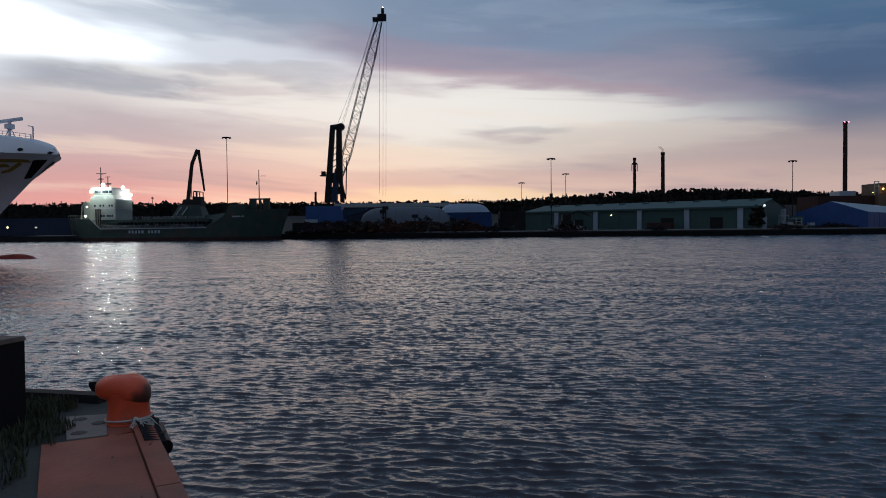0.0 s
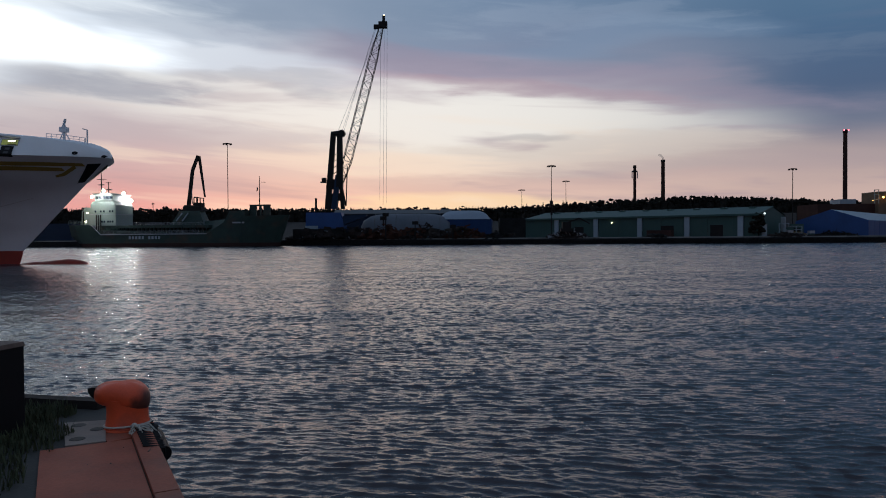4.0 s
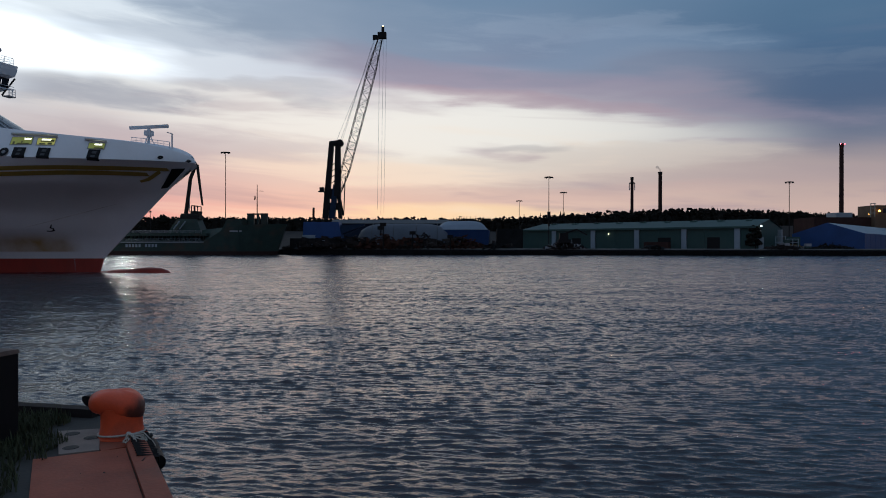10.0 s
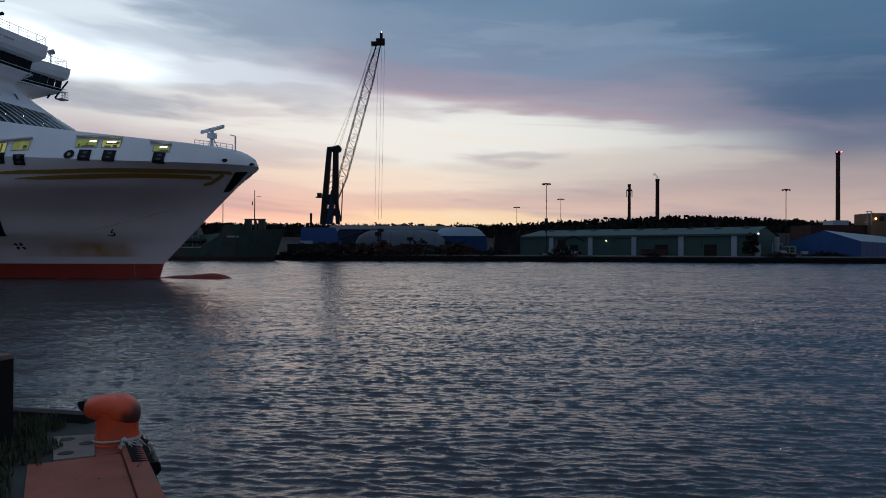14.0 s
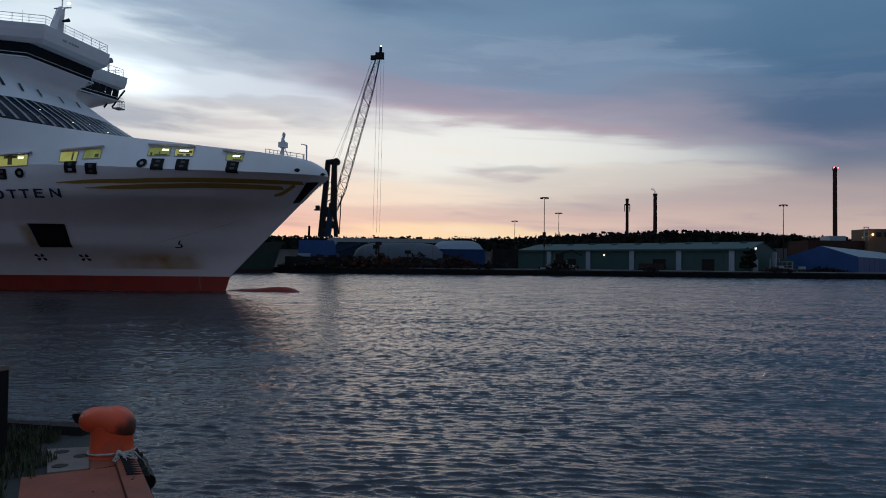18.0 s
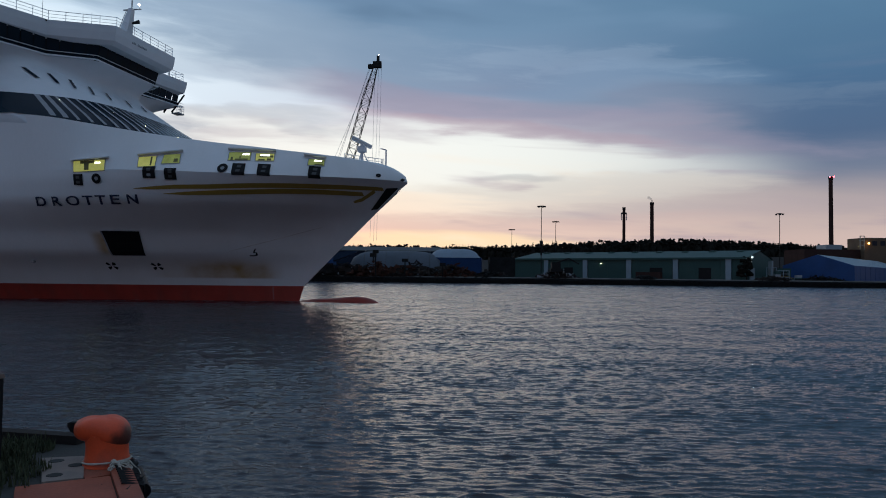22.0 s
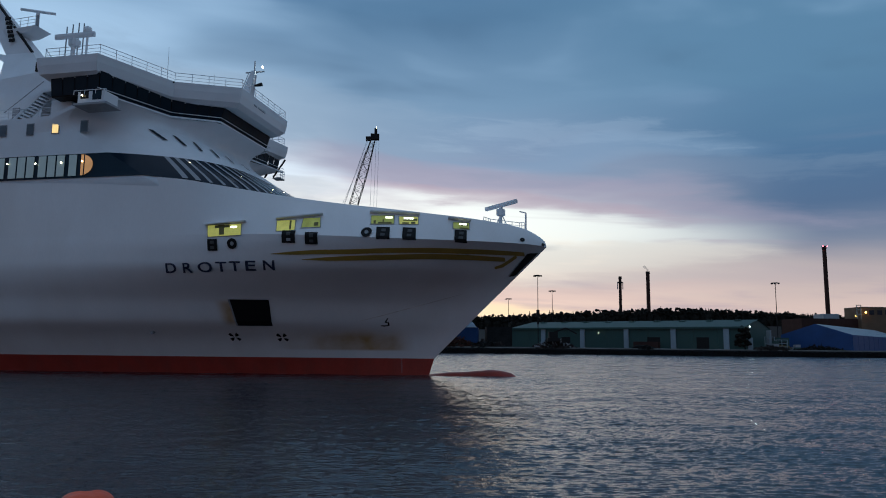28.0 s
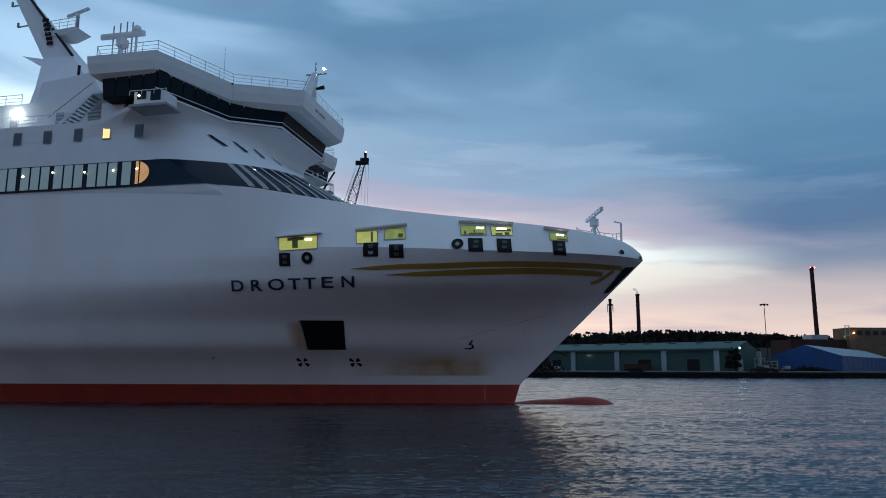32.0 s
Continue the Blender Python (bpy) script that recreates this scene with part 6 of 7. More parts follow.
def arched_hall():
    """Barrel roof whose ends are rounded off."""
    hall = thing("storage_hall", "dark blue hall with a pale arched roof rounded at its ends", "hall")
    x0, x1, y0, y1, eave, ridge = -0.6, 18.8, 266.0, 286.0, 9.4, 13.0
    wall_ = Geo().loft([[(x0, y0, z), (x1, y0 - 1.5, z), (x1 + 2, y1, z), (x0, y1, z)] for z in (2.2, eave)])
    part("wall", wall_, NAVYSHEET, hall, "dark blue sheet wall")
    rows_ = []
    for i in range(17):
        u = -1 + i / 8
        h = eave + (ridge - eave) * (1 - abs(u) ** 5) ** 0.8
        x = (x0 + x1) / 2 + (x1 - x0) / 2 * u
        rows_.append([(x, y0 - 0.2 - 0.75 * (u + 1) + (y1 - y0) * k / 10, eave + (h - eave) * math.sin(math.pi * k / 10) ** 0.7) for k in range(11)])
    part("roof", Geo().loft(rows_, close=False), DIMROOF, hall, "pale rounded roof sheet", smooth=60)
    for x in (3.5, 8.0, 12.5):
        part("rib", Geo().beam((x, y0 - 0.75, 2.3), (x, y0 - 0.75, eave), 0.3, 0.3), NAVYSHEET, hall)


DIMROOF = material("dull_pale_roof_sheet", (0.17, 0.215, 0.27), 0.6, vary=0.15, scale=0.2, fine=2)
NAVYSHEET = material("dark_navy_sheet", (0.014, 0.04, 0.12), 0.6, vary=0.2, scale=0.2, fine=2, spec=0.2)
arched_hall()
# long low white tunnel
tun = thing("tunnel_tent", "long low grey tunnel tent behind scrap heaps", "tent")
tent_rows = []
for i in range(15):
    u = -1 + i / 7
    k_ = max(0.02, 1 - abs(u) ** 5) ** 0.5
    tent_rows.append([(-13 + 19 * u, 268 + 7 * k_ * math.cos(a), 2 + 9.7 * k_ * math.sin(a)) for a in [math.pi * k / 12 for k in range(13)]])
part("sheet", Geo().loft(tent_rows, close=False), TENT, tun, smooth=50)
for u in (-0.62, -0.2, 0.25, 0.66):
    part("rib", cord([(-13 + 19 * u, 268 + 7.06 * math.cos(a), 2 + 9.72 * math.sin(a)) for a in [math.pi * (0.4 + 0.6 * k / 12) for k in range(13)]], 0.09, 4), DIMGREY, tun)
long_shed = thing("long_shed", "long dark shed with a grey roof behind the tunnel tent", "shed")
part("wall", Geo().box(-44, 4, 292, 304, 2.2, 12.8), DIMBLUE, long_shed)
part("roof", Geo().loft([[(x, 291.2, 12.6), (x, 298, 14.4), (x, 304.8, 12.6), (x, 304.8, 12.4), (x, 291.2, 12.4)] for x in (-44.5, 4.5)]), DIMGREYROOF, long_shed, "low grey sheet roof")
single("dark_shed", Geo().box(23, 33, 276, 284, 2.2, 10.0), STONE, "dark shed between the halls", "shed")
# dark blue buildings on the far west
single("dark_hall", Geo().box(-178, -140, 268, 285, 2.2, 8.8), DIMBLUE, "dark blue hall beyond the moored ship", "hall")
for x in (-172, -160.5, -150):
    yl = thing("yard_lamp", "small glowing yard lamp on a dark post", "lamp", group="yard lamps")
    part("post", Geo().tube((x, 262, 2.2), (x, 262, 5.1), 0.08), DARKSTEEL, yl)
    part("globe", Geo().turned([(0.05, -0.2), (0.16, -0.1), (0.18, 0), (0.16, 0.1), (0.05, 0.2)], (x, 262, 5.3), 8), LAMPW, yl)

# ---- scrap heaps ----
BALE = material("grey_brown_scrap_bales", (0.05, 0.043, 0.038), 0.85, vary=0.7, scale=0.6, fine=3, spec=0.1)
RUSTY = material("rust_red_scrap", (0.06, 0.028, 0.02), 0.85, vary=0.7, scale=0.5, fine=3, spec=0.1)
for cx, cy, w, h, n, mat in ((-45, 259, 12, 4.4, 260, SCRAP), (-32, 258.5, 11, 4.6, 240, SCRAP), (-20, 258, 12, 5.4, 280, RUSTY), (-6, 257, 12, 5.6, 280, SCRAP), (9, 256, 10, 4.6, 220, RUSTY), (21, 255, 7, 2.4, 100, STONE), (45, 252, 8, 3.2, 200, SCRAP), (120, 245, 7, 1.4, 60, SCRAP), (137, 246, 9, 1.8, 70, STONE), (76, 249, 4, 1.6, 40, STONE)):
    g = Geo()
    for i in range(46):
        q = rng.uniform(-1, 1)
        clump(g, (cx + w * 0.9 * q, cy + 1, 2.2 + h * 0.7 * (1 - abs(q)) ** 0.6 * rng.random()), rng.uniform(0.6, 1.1), 0.7)
    for i in range(n):
        a, q = rng.uniform(0, 6.28), rng.random() ** 0.6
        p = Vector((cx + w * q * math.cos(a), cy + 3 * q * math.sin(a), 2.2 + h * (1 - q) * rng.uniform(0.5, 1.15)))
        d = Vector((rng.uniform(-1, 1), rng.uniform(-1, 1), rng.uniform(-0.5, 0.5))).normalized() * rng.uniform(0.4, 1.3)
        g.beam(p - d, p + d, rng.uniform(0.08, 0.7), rng.uniform(0.05, 0.5))
    single("scrap_heap", g, mat, "heap of tangled scrap metal on the quay", "scrap heap", kind="stuff")
for tone, x_lo, x_hi, n in ((SCRAP, -50, -24, 90), (RUSTY, -30, -6, 90), (BALE, -14, 14, 80), (SCRAP, 6, 26, 50)):
    g = Geo()
    for i in range(n):
        x, y = rng.uniform(x_lo, x_hi), rng.uniform(255, 259)
        top_ = (4.4 if x < 10 else 2.4) * rng.uniform(0.55, 1.12)
        z = 2.2 + max(0.0, top_ - 1.2) * rng.random()
        d = Vector((rng.uniform(-1, 1), rng.uniform(-0.5, 0.5), rng.uniform(-0.2, 0.2))).normalized() * rng.uniform(0.5, 1.4)
        c = Vector((x, y, z + 0.5))
        g.beam(c - d, c + d, rng.uniform(0.7, 1.5), rng.uniform(0.6, 1.3))
    single("scrap_bales", g, tone, "heaped crushed scrap bales on the quay", "scrap", kind="stuff")
g = Geo()
for cx, w, h, n in ((45, 7, 4.2, 60), (-26, 9, 4.5, 26), (8, 8, 3.4, 22), (-43, 9, 4.0, 14)):
    for i in range(n):
        q = rng.uniform(-1, 1)
        p = Vector((cx + w * q, 251.0 + 6 * (cx < 30) + rng.uniform(-1, 0.5), 2.3 + h * (1 - abs(q)) * rng.random()))
        d = Vector((rng.uniform(-1, 1), rng.uniform(-0.5, 0.5), rng.uniform(-0.6, 1))).normalized() * rng.uniform(0.3, 0.9)
        g.beam(p - d, p + d, rng.uniform(0.12, 0.4), rng.uniform(0.05, 0.25))
single("scrap_pieces", g, GREY, "pale bent sheet metal among the scrap heaps", "scrap", kind="stuff")
for x, h in ((-19.8, 9.5), (-9.3, 6.5), (4.2, 5.2)):
    pole = thing("yard_pole", "dark pole with a box among the scrap heaps", "pole")
    part("pole", Geo().tube((x, 252.5, 2), (x, 252.5, 2 + h), 0.22), DARKSTEEL, pole)
    part("head", Geo().box(x - 1.1, x + 1.1, 252, 253, 2 + h - 1.2, 2 + h), DARKSTEEL, pole)
# excavator on the grey heap
ex = thing("excavator", "scrap excavator with a raised arm on a heap", "excavator", pose(44.5, 250.5, 5.0))
part("cab", Geo().box(-1.6, 1.4, -1.2, 1.2, 0.6, 2.8), DARKSTEEL, ex)
part("tracks", Geo().box(-2.2, 2.2, -1.5, 1.5, -0.6, 0.6), DARKSTEEL, ex)
part("boom", bar((-1, 0, 2.2), (4.5, 0, 4.2), 0.5), DARKSTEEL, ex)
part("stick", bar((4.5, 0, 4.2), (8.2, 0, 2.2), 0.4), DARKSTEEL, ex)

# ---- chimneys, masts, works ----
for x, d, ztop, r in ((137.1, 500, 52.2, 1.05), (163.4, 520, 58.1, 1.4), (240.3, 420, 64.6, 1.2)):
    ch = thing("chimney", "tall dark brick chimney", "chimney", group="chimneys")
    part("shaft", Geo().tube((x, d, 5), (x, d, ztop), r * 1.1, r * 0.95, 14), BRICK, ch)
    part("rim", Geo().tube((x, d, ztop - 1.6), (x, d, ztop + 0.2), r * 1.12, r * 1.12, 14), DARKSTEEL, ch)
    if d == 500:
        part("platform", Geo().tube((x, d, ztop - 4.5), (x, d, ztop - 3.6), r * 1.8, r * 1.8, 10), DARKSTEEL, ch)
        for k in (-1, 1):
            part("antenna", Geo().tube((x + k * r * 1.8, d, ztop - 9), (x + k * r * 1.8, d, ztop - 4), 0.3), GREY, ch)
    if d == 420:
        tagged(ch, "tall dark brick chimney with red warning lights")
        for k in (-1, 1):
            part("warning_light", Geo().turned([(0.05, -0.4), (0.5, 0), (0.05, 0.4)], (x + k * r * 1.05, d - 1.2, ztop - 0.2), 8), REDLAMP, ch)
for x, d, ztop, w in ((-90.3, 300, 42.8, 4.0), (45.3, 290, 31.6, 3.6), (70.7, 400, 33.8, 4.2), (48.0, 420, 30.3, 4.0), (139.4, 280, 28.8, 3.4), (-122.1, 300, 17.8, 0.6)):
    ms = thing("light_mast", "tall thin floodlight mast with a ring head", "light mast", group="light masts")
    part("pole", Geo().tube((x, d, 2), (x, d, ztop), 0.2, 0.12, 8), DARKSTEEL, ms)
    part("ring", Geo().turned([(w * 0.35, -0.06), (w * 0.5, 0), (w * 0.5, 0.1), (w * 0.1, 0.3)], (x, d, ztop), 10), DARKSTEEL, ms)
    for k in range(6):
        a = 2 * math.pi * k / 6
        part("floodlight", Geo().box(x + w * 0.42 * math.cos(a) - 0.3, x + w * 0.42 * math.cos(a) + 0.3, d + w * 0.42 * math.sin(a) - 0.2, d + w * 0.42 * math.sin(a) + 0.2, ztop - 0.42, ztop - 0.05), DARKSTEEL, ms)
    if w == 3.6:
        part("hoist", Geo().box(x - 0.6, x + 0.6, d - 0.5, d + 0.5, 15.0, 17.4), DARKSTEEL, ms)
        part("hoist", Geo().box(x - 0.4, x + 0.4, d - 0.4, d + 0.4, 11.5, 12.8), DARKSTEEL, ms)
works = thing("factory", "brown brick factory behind the blue hall", "factory")
part("block", Geo().box(184, 310, 345, 365, 2.2, 17.6), BRICK, works)
part("roof_plant", Geo().box(196, 204, 347, 356, 17.6, 20.0), LIGHTROOF, works)
part("tower", Geo().box(212, 245, 342, 356, 2.2, 23.4), OCHREWALL, works, "ochre rendered tower lit by an orange lamp")
for x in (209.6, 211.6):
    part("stair_post", Geo().box(x, x + 0.25, 341.4, 341.7, 17.6, 24.2), CREAM, works)
for z in (19.4, 21.8, 24.0):
    part("stair_landing", Geo().box(209.5, 212, 341.3, 341.8, z, z + 0.3), CREAM, works)
part("lamp", Geo().turned([(0.05, -0.4), (0.3, -0.28), (0.42, 0), (0.3, 0.28), (0.05, 0.4)], (213.4, 340.6, 20.6), 10), LAMPO, works, "orange glowing lamp")
part("lamp", Geo().turned([(0.05, -0.15), (0.18, 0), (0.05, 0.15)], (208.6, 341.0, 18.9), 8), LAMPO, works)
for i in range(5):
    part("window", Geo().box(216 + i * 4, 218.4 + i * 4, 341.9, 342, 19.6, 21.8), GLASS, works)

# ---- harbour crane ----
crane = thing("harbour_crane", "tall dark mobile harbour crane with a lattice jib", "crane")
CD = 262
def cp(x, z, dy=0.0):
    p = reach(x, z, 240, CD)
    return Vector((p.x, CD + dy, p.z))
part("chassis", Geo().box(-54, -36, CD - 5, CD + 5, 2.6, 6.0), DARKSTEEL, crane)
for k in range(6):
    part("wheel", Geo().tube((-52.5 + 3.1 * k, CD - 5.3, 3.2), (-52.5 + 3.1 * k, CD - 4.4, 3.2), 1.0, seg=12), BLACK, crane)
part("machine_house", Geo().loft([[(-49.5, CD - 4, 6.2), (-35.5, CD - 4, 6.2), (-35.5, CD + 4, 6.2), (-49.5, CD + 4, 6.2)], [(-49.3, CD - 4, 12.0), (-36.5, CD - 4, 12.0), (-36.5, CD + 4, 12.0), (-49.3, CD + 4, 12.0)]]), BLUE, crane, "blue machine house")
part("counterweight", Geo().box(-49.6, -45, CD - 4.2, CD + 4.2, 6.0, 7.2), LIGHTROOF, crane)
part("walkway", Geo().loft([[(-36, CD - 3, 7.4), (-27.5, CD - 1, 10.8), (-27.5, CD + 1, 10.8), (-36, CD + 3, 7.4)], [(-36, CD - 3, 10.8), (-27.5, CD - 1, 11.3), (-27.5, CD + 1, 11.3), (-36, CD + 3, 10.8)]]), CRANEBLUE, crane)
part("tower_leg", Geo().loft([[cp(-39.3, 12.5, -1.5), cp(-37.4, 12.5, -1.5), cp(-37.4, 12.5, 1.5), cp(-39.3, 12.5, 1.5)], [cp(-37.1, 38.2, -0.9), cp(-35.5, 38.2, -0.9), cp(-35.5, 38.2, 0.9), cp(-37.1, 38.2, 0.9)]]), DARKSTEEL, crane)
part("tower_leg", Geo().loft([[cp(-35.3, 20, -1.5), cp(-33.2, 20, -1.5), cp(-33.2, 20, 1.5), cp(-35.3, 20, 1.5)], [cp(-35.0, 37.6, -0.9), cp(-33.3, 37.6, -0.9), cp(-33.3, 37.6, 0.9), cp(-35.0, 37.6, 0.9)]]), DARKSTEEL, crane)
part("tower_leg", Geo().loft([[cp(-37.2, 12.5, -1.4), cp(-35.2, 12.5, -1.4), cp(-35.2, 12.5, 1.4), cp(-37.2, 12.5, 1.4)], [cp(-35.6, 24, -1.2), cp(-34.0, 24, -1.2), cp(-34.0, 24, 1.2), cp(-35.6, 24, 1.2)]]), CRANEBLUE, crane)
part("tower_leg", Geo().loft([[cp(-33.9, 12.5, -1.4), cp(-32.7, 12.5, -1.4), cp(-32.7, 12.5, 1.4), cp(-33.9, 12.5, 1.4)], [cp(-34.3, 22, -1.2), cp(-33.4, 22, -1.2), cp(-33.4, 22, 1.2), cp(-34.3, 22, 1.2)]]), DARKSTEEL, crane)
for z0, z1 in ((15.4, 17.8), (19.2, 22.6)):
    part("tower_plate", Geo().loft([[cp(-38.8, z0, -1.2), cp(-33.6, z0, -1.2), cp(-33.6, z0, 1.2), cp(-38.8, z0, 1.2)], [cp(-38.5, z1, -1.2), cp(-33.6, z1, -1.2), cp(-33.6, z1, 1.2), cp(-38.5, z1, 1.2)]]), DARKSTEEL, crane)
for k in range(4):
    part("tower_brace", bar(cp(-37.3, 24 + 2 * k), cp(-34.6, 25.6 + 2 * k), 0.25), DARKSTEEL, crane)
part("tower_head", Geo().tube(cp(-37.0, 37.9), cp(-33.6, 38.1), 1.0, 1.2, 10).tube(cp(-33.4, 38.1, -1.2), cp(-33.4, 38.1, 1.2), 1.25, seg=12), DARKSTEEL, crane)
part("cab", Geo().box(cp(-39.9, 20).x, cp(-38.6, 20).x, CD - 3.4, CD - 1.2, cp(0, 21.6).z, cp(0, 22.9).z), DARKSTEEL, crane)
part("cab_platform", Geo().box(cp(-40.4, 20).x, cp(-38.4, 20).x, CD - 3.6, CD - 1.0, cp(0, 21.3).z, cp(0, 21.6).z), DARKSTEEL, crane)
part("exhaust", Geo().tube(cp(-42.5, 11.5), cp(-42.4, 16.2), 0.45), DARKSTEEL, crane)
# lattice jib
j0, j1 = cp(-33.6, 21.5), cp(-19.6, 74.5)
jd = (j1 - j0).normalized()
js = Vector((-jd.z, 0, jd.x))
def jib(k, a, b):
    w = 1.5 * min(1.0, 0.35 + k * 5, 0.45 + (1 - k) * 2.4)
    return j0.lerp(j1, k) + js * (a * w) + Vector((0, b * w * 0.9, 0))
N = 22
for a in (-1, 1):
    for b in (-1, 1):
        g = Geo()
        for i in range(N):
            g.tube(jib(i / N, a, b), jib((i + 1) / N, a, b), 0.15, seg=4)
        part("jib_chord", g, DARKSTEEL, crane)
for i in range(N):
    k0, k1 = i / N, (i + 1) / N
    s = 1 if i % 2 else -1
    for b in (-1, 1):
        part("jib_lacing", Geo().tube(jib(k0, -s, b), jib(k1, s, b), 0.08, seg=4), DARKSTEEL, crane)
        part("jib_lacing", Geo().tube(jib(k1, -1, b), jib(k1, 1, b), 0.07, seg=4), DARKSTEEL, crane)
    for a in (-1, 1):
        part("jib_lacing", Geo().tube(jib(k0, a, -s), jib(k1, a, s), 0.08, seg=4), DARKSTEEL, crane)
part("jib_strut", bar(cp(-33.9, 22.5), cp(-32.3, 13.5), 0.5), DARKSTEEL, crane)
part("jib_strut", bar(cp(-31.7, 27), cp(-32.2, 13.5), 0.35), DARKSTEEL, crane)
part("jib_head", Geo().box(j1.x - 1.2, j1.x + 2.0, CD - 1, CD + 1, j1.z - 1, j1.z + 1.2).box(j1.x + 0.2, j1.x + 1.2, CD - 0.6, CD + 0.6, j1.z + 1.2, j1.z + 3.4).box(j1.x - 3.0, j1.x - 1.2, CD - 0.5, CD + 0.5, j1.z - 1.4, j1.z + 0.2), DARKSTEEL, crane)
part("jib_light", Geo().turned([(0.05, -0.2), (0.22, 0), (0.05, 0.2)], (j1.x + 0.8, CD, j1.z + 3.8), 8), LAMPW, crane)
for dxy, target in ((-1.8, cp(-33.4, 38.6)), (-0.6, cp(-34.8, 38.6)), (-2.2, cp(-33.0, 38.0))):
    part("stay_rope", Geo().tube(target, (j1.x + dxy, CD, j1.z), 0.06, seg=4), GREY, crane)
for x, z in ((-22.7, 19.5), (-21.4, 18.0), (-20.3, 18.4)):
    part("hoist_rope", Geo().tube((x, CD, z - 3), (x + 0.9, CD, j1.z - 0.6), 0.055, seg=4), GREY, crane)
part("hook_block", Geo().box(-22.6, -20.2, CD - 0.5, CD + 0.5, 9.2, 10.6).tube((-21.4, CD, 7.0), (-21.4, CD, 9.4), 0.25), DARKSTEEL, crane)

# ---- moored cargo ship ----
cargo = thing("cargo_ship", "dark green coaster moored at the far quay with deck lights on", "cargo ship", pose(-54.3, 247.1, 0, 0, 0, -6.7))
CH = [(-79, 8.0), (-68.5, 7.6), (-65, 4.4), (-26, 4.5), (-17, 10.2), (-4, 10.8), (4, 11.0)]
def cargo_ring(z):
    ring_ = []
    st_ = [(-77, 0.72), (-74, 0.9), (-68.5, 0.97), (-66.7, 0.98), (-65, 1), (-50, 1), (-26, 1), (-23, 1), (-20, 0.98), (-17, 0.95), (-13.5, 0.86), (-8, 0.6), (-4.2, 0.3), (-2.3, 0.06)]
    for s in (-1, 1):
        side = []
        for x, b in st_:
            k = z / 10
            xx = x + (3.6 * k if x > -14 else 0) * ease(-14, 0, x) - (1.5 * k if x < -73 else 0) + (max(0.0, 4.5 - z) * 0.9 * ease(-70, -77, x))
            side.append((xx, s * 6.4 * min(1, b * (1 + 0.25 * k if x > -14 else 1)), z))
        ring_ += side if s < 0 else side[::-1]
    return ring_
def with_sheer(f):
    out_ = []
    for (x, y, _), (x2, y2, _) in zip(cargo_ring(4.0), cargo_ring(9.5)):
        z = 4.0 + (lerp(CH, x) - 4.0) * f
        k = (z - 4.0) / 5.5
        out_.append((x + (x2 - x) * k, y + (y2 - y) * k, z))
    return out_
part("hull", Geo().loft([cargo_ring(1.3), cargo_ring(2.6), cargo_ring(4.0), with_sheer(0.33), with_sheer(0.66), with_sheer(1.0)]), GREENHULL, cargo, "dark green riveted hull")
part("boot_topping", Geo().loft([cargo_ring(-1.0), cargo_ring(1.3)]), BRICK, cargo, "dull red boot-topping")
for s in (-1, 1):
    part("gunwale", Geo().beam((-65, s * 6.45, 4.4), (-26, s * 6.45, 4.5), 0.25, 0.3), GREY, cargo, "pale worn gunwale")
    part("bulwark_step", Geo().beam((-68.5, s * 6.35, 7.65), (-65, s * 6.45, 4.45), 0.2, 0.2), GREY, cargo)
part("hatch_coaming", Geo().box(-64, -25, -4.6, 4.6, 4.3, 6.6), BLACK, cargo)
for i in range(26):
    part("coaming_stay", Geo().box(-63.5 + 1.48 * i, -63.3 + 1.48 * i, -5.9, -4.6, 4.3, 6.6), GREENHULL, cargo)
for i in range(7):
    part("hatch_cover", Geo().box(-59.4 + 4.9 * i, -54.65 + 4.9 * i, -6.0, 6.0, 6.6, 7.5 + 0.12 * (i % 2)), GREENHULL, cargo)
rail(cargo, [(-64, -6.4, 4.5), (-27, -6.4, 4.6)], 1.1, 2.0, mat=GREY)
rail(cargo, [(-54, -5.9, 7.5), (-27, -5.9, 7.5)], 1.0, 2.2, mat=GREY)
house_ = part("deckhouse", Geo().loft([[(-69.5, -5.4, 7.6), (-59.8, -5.4, 7.6), (-59.8, 5.4, 7.6), (-69.5, 5.4, 7.6)], [(-69.2, -5.4, 14.9), (-59.8, -5.4, 14.9), (-59.8, 5.4, 14.9), (-69.2, 5.4, 14.9)],
                                       [(-68.7, -5.2, 16.0), (-60.4, -5.2, 16.0), (-60.4, 5.2, 16.0), (-68.7, 5.2, 16.0)], [(-67.9, -4.8, 16.3), (-61.2, -4.8, 16.3), (-61.2, 4.8, 16.3), (-67.9, 4.8, 16.3)]]), CREAM, cargo, "pale deckhouse lit by floodlights")
part("house_foot", Geo().box(-66, -59.6, -5.2, 5.2, 4.4, 7.6), GREENHULL, house_)
part("deck_edge", Geo().box(-69.6, -59.6, -5.55, 5.55, 11.5, 11.7), GREY, house_)
part("wheelhouse", Geo().loft([[(-67.6, -5.2, 16.2), (-61.2, -5.2, 16.2), (-61.2, 5.2, 16.2), (-67.6, 5.2, 16.2)], [(-67.9, -5.6, 18.6), (-61.0, -5.6, 18.6), (-61.0, 5.6, 18.6), (-67.9, 5.6, 18.6)]]), CREAM, house_)
for i in range(5):
    part("wheelhouse_window", Geo().box(-67.2 + 1.3 * i, -66.2 + 1.3 * i, -5.62, -5.3, 17.0, 17.9), GLASS, house_)
part("wheelhouse_roof", Geo().box(-68.3, -60.6, -6.0, 6.0, 18.6, 18.9), GREY, house_)
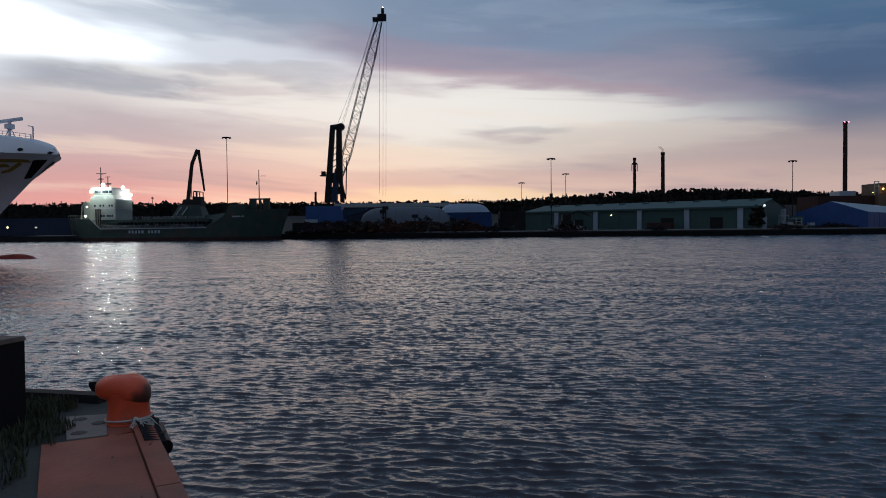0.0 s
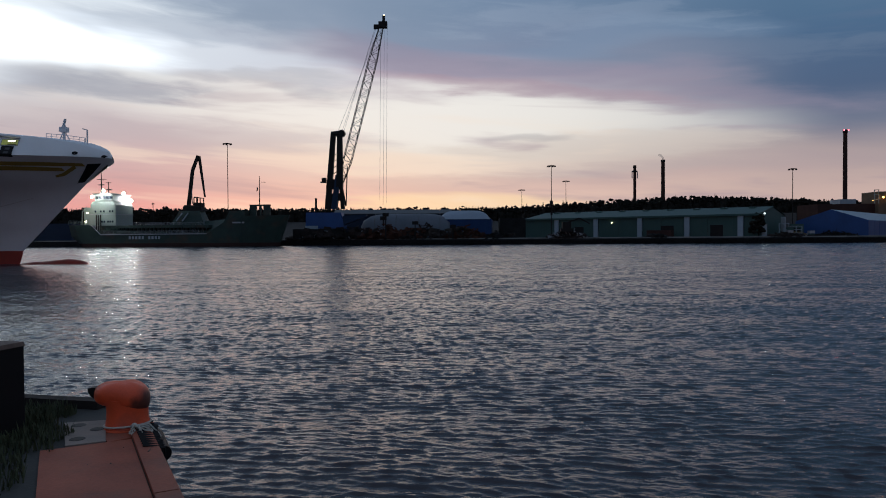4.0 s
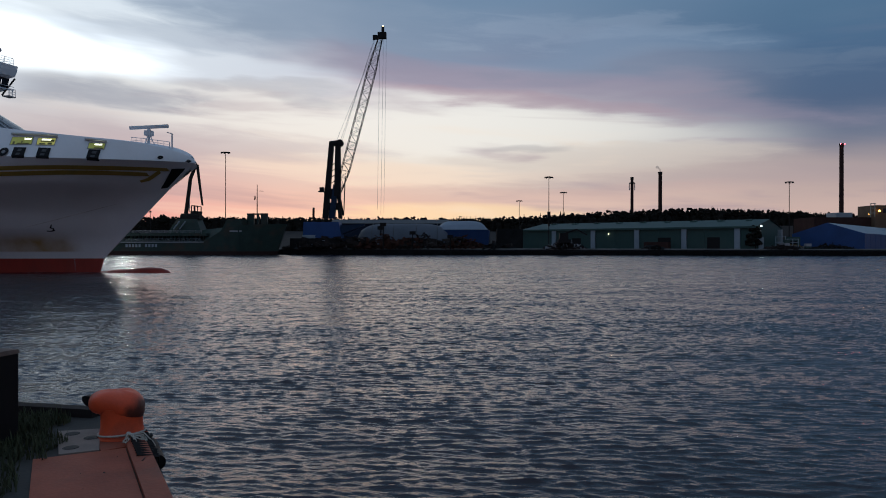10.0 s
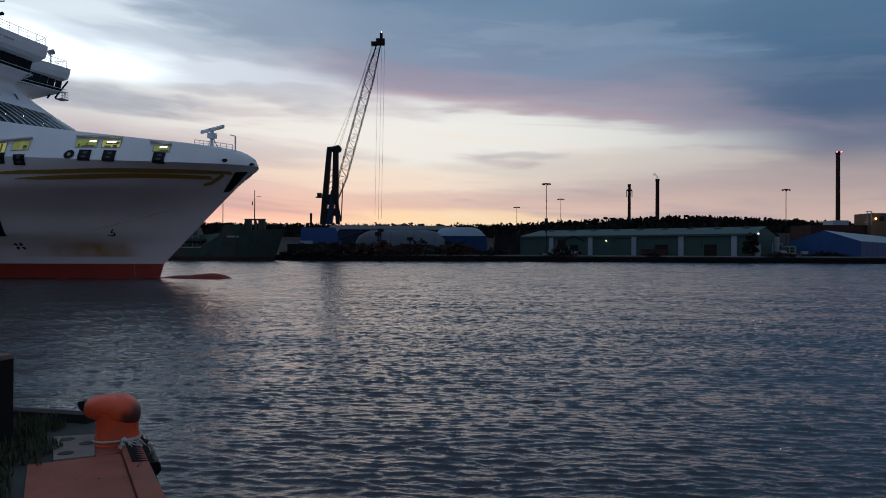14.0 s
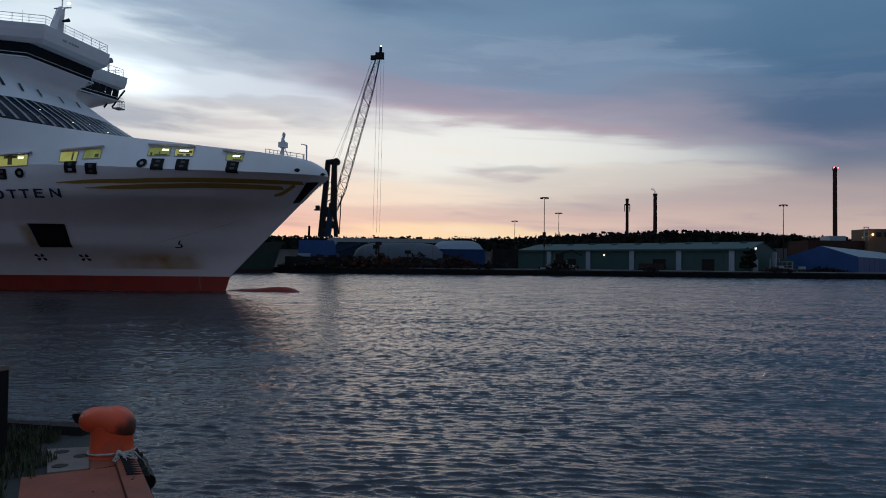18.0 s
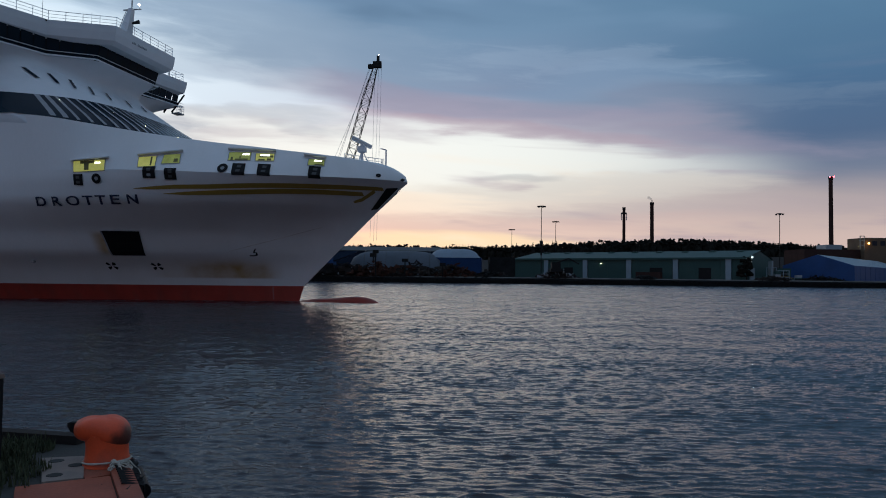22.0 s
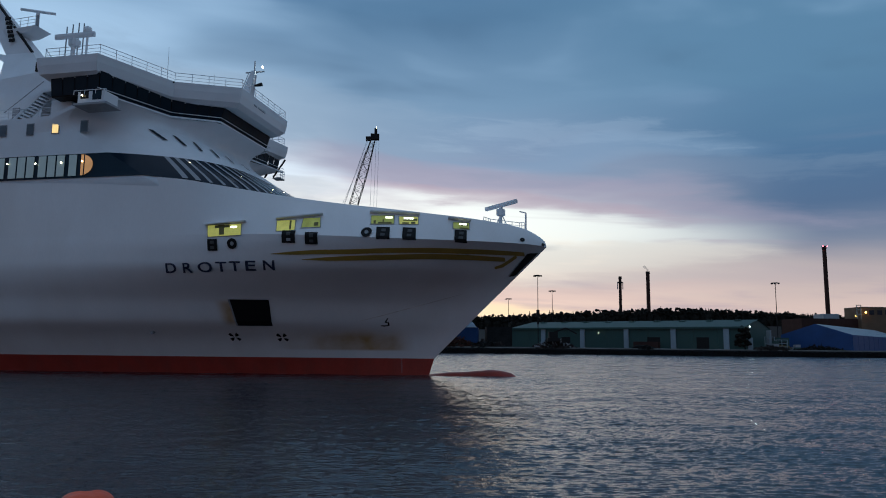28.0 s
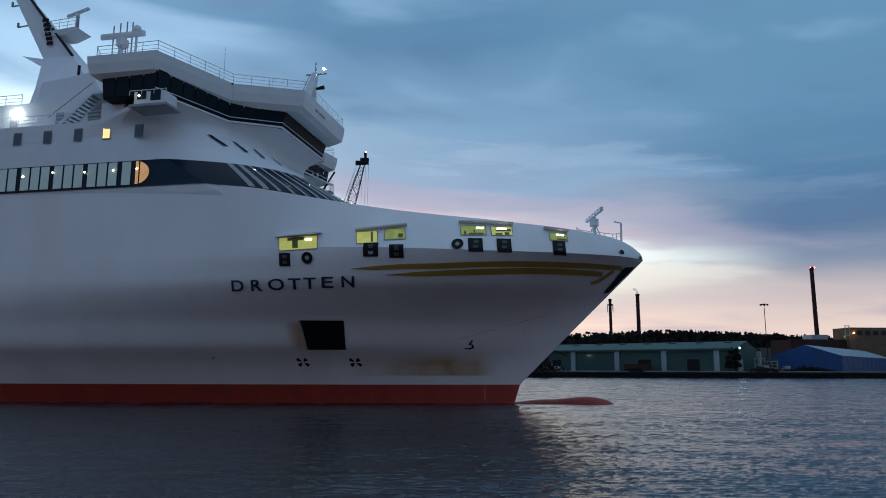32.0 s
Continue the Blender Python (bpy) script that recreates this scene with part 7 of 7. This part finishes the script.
for x, z in ((-67.4, 12.6), (-65.4, 12.6), (-64.2, 12.6), (-62.0, 12.6), (-61.0, 12.6), (-65.0, 9.0), (-64.1, 9.0), (-62.7, 9.0), (-61.9, 9.0), (-61.0, 9.0)):
    part("porthole", Geo().box(x - 0.28, x + 0.28, -5.5, -5.4, z - 0.35, z + 0.35), GLASS, house_)
for x in (-66.8, -66.0, -65.2):
    part("vent_pipe", Geo().tube((x, -5.9, 4.6), (x, -5.9, 11.4), 0.2, seg=6), DARKSTEEL, house_)
part("cargo_mast", Geo().tube((-68.4, 0, 18.6), (-68.4, 0, 26.6), 0.28, 0.12).beam((-68.4, -1.4, 24.2), (-68.4, 1.4, 24.2), 0.15, 0.15).beam((-70.2, 0, 24.4), (-66.4, 0, 24.4), 0.16, 0.16).beam((-69.5, 0, 22.4), (-67.4, 0, 22.4), 0.3, 0.3), DARKSTEEL, cargo)
part("cargo_mast", Geo().tube((-65.7, 0, 18.6), (-65.7, 0, 23.4), 0.22, 0.12).beam((-66.7, 0, 23.1), (-64.7, 0, 23.1), 0.16, 0.16).beam((-66.5, 0, 20.6), (-64.5, 0, 20.6), 0.5, 0.4), DARKSTEEL, cargo)
part("search_light", Geo().tube((-67.6, -1, 18.9), (-67.6, -1, 20.4), 0.3, 0.4, 8), DARKSTEEL, cargo)
part("funnel", Geo().box(-74.0, -71.0, -2, 2, 8.0, 14.2), CREAM, cargo)
part("davit", Geo().tube((-72.6, -5.4, 8), (-72.2, -5.6, 12.5), 0.18, seg=6).tube((-72.2, -5.6, 12.5), (-70.6, -5.6, 14.2), 0.16, seg=6), CREAM, cargo)
rail(cargo, [(-78.2, -4.6, 8.0), (-70, -5.9, 7.7)], 1.4, 1.1, mat=CREAM)
for x, y, z, r in ((-62.2, -6.6, 19.6, 0.42), (-61.4, 4.5, 19.3, 0.42), (-66.6, -6.3, 17.6, 0.38), (-67.8, -6.3, 17.4, 0.28), (-59.6, 6.4, 16.8, 0.4), (-69.8, -5.6, 12.2, 0.28), (-70.2, -5.8, 9.0, 0.32)):
    part("deck_lamp", Geo().turned([(0.03, -r), (0.7 * r, -0.7 * r), (r, 0), (0.7 * r, 0.7 * r), (0.03, r)], (x, y - (2.2 if r > 0.35 else 0.9), z), 10), LAMP if r > 0.35 else LAMPW, cargo, "glaring deck floodlight")
# added fill lights hung outboard, where no lamp stands, to glint on the water
for x, z, e in ((-65, 17.0, 60), (-60.5, 15.5, 55), (-70.6, 10.0, 80)):
    lo = new("outboard_fill_light", bpy.data.lights.new("outboard_fill_light", "POINT"))
    lo.data.energy, lo.data.shadow_soft_size, lo.data.color = e, 0.5, (1.0, 0.95, 0.86)
    lo.matrix_world = cargo.matrix_basis @ Matrix.Translation((x, -13.0 if x > -70 else -9.0, z))
# unreadable name in white bars
for i in range(10):
    if i != 5:
        part("name_bar", Geo().box(-54.5 + 1.2 * i, -53.75 + 1.2 * i, -6.47, -6.42, 2.75, 3.75), LIGHTROOF, cargo)
part("name_bar", Geo().box(-16.8, -12.6, -6.3, -6.1, 8.0, 8.5), GREY, cargo)
part("forecastle_house", Geo().loft([[(-21.5, -4.5, 7.0), (-13, -4.5, 7.0), (-13, 4.5, 7.0), (-21.5, 4.5, 7.0)], [(-18.5, -4.5, 12.4), (-13.0, -4.5, 12.4), (-13.0, 4.5, 12.4), (-18.5, 4.5, 12.4)]]), GREENHULL, cargo)
for x0, x1 in ((-12.8, -10.5), (-9.2, -8.8), (-7.9, -5.6)):
    part("breakwater_post", Geo().box(x0, x1, -0.5, 0.5, 10.4, 14.2), GREENHULL, cargo)
part("breakwater_beam", Geo().box(-12.9, -5.5, -0.5, 0.5, 14.1, 14.6), GREENHULL, cargo)
part("foremast", Geo().tube((-9.4, 0, 10.5), (-9.4, 0, 24.6), 0.25, 0.12).beam((-8.8, 0, 22.4), (-7.0, 0, 22.4), 0.12, 0.12), DARKSTEEL, cargo)
part("signal_flag", Geo().loft([[(-10.5, 0, 19.2), (-9.9, 0, 19.6)], [(-10.4, 0, 20.6), (-10.0, 0, 20.8)]], close=False), DARKSTEEL, cargo)
# deck excavator with raised arm
dex = part("deck_excavator", Geo().loft([[(-38, -3, 7.5), (-25.5, -3, 7.5), (-25.5, 3, 7.5), (-38, 3, 7.5)], [(-35.0, -2, 12.6), (-27.5, -2, 12.6), (-27.5, 2, 12.6), (-35.0, 2, 12.6)]]), GREENHULL, cargo, "dark deck excavator with a raised folding arm")
part("turntable", Geo().loft([[(-33.8, -1.9, 12.5), (-26.8, -1.9, 12.5), (-26.8, 1.9, 12.5), (-33.8, 1.9, 12.5)], [(-33.8, -1.9, 13.9), (-27.0, -1.9, 13.9), (-27.0, 1.9, 13.9), (-33.8, 1.9, 13.9)], [(-33.4, -1.7, 14.6), (-29.8, -1.7, 14.6), (-29.8, 1.7, 14.6), (-33.4, 1.7, 14.6)]]), DARKSTEEL, dex)
cab = part("cab", Geo().loft([[(-30.2, -1.5, 13.9), (-27.3, -1.5, 13.9), (-27.3, 1.5, 13.9), (-30.2, 1.5, 13.9)], [(-30.2, -1.5, 15.6), (-27.2, -1.5, 15.4), (-27.2, 1.5, 15.4), (-30.2, 1.5, 15.6)]]), DARKSTEEL, dex)
part("cab_roof", Geo().loft([[(-30.0, -1.5, 17.2), (-27.5, -1.5, 17.0), (-27.5, 1.5, 17.0), (-30.0, 1.5, 17.2)], [(-29.7, -1.4, 17.6), (-27.8, -1.4, 17.3), (-27.8, 1.4, 17.3), (-29.7, 1.4, 17.6)]]), DARKSTEEL, cab)
for x in (-29.9, -28.9, -27.6):
    for y in (-1.35, 1.35):
        part("cab_post", Geo().beam((x, y, 15.3), (x, y, 17.2), 0.28, 0.28), DARKSTEEL, cab)
part("boom", Geo().loft([[(-33.4, -0.45, 12.6), (-32.2, -0.45, 12.6), (-32.2, 0.45, 12.6), (-33.4, 0.45, 12.6)], [(-31.4, -0.35, 27.3), (-30.4, -0.35, 26.9), (-30.4, 0.35, 26.9), (-31.4, 0.35, 27.3)], [(-29.2, -0.35, 32.4), (-28.5, -0.35, 31.6), (-28.5, 0.35, 31.6), (-29.2, 0.35, 32.4)]]), DARKSTEEL, dex)
part("stick", Geo().loft([[(-28.9, -0.35, 32.2), (-28.0, -0.35, 32.0), (-28.0, 0.35, 32.0), (-28.9, 0.35, 32.2)], [(-26.7, -0.25, 17.5), (-26.2, -0.25, 17.5), (-26.2, 0.25, 17.5), (-26.7, 0.25, 17.5)]]), DARKSTEEL, dex)
part("ram", Geo().tube((-31.2, 0, 15.0), (-31.4, 0, 24.5), 0.16), GREY, dex)
for k in (0, 1):
    part("ramp", bar((-38.6 + 2.2 * k, -3.2, 9.0), (-36.4 + 2.2 * k, -3.2, 11.8), 0.45, 0.3), LIGHTROOF, cargo)
dex.location.x = -3.0


def motions():
    walk(ferry, [(t, pose(x, y, 0, 0, 0, h)) for t, x, y, h in FERRY_WAY])
    walk(water, [(0, pose(0, 0, 0)), (16, pose(-1.5, -5.0, 0)), (32, pose(-3.0, -10.0, 0))])
    for ob, rate, start in scanners:
        p = ob.location.copy()
        walk(ob, [(t / 2, pose(p.x, p.y, p.z, 0, 0, start + rate * t / 2)) for t in range(65)])


motions()
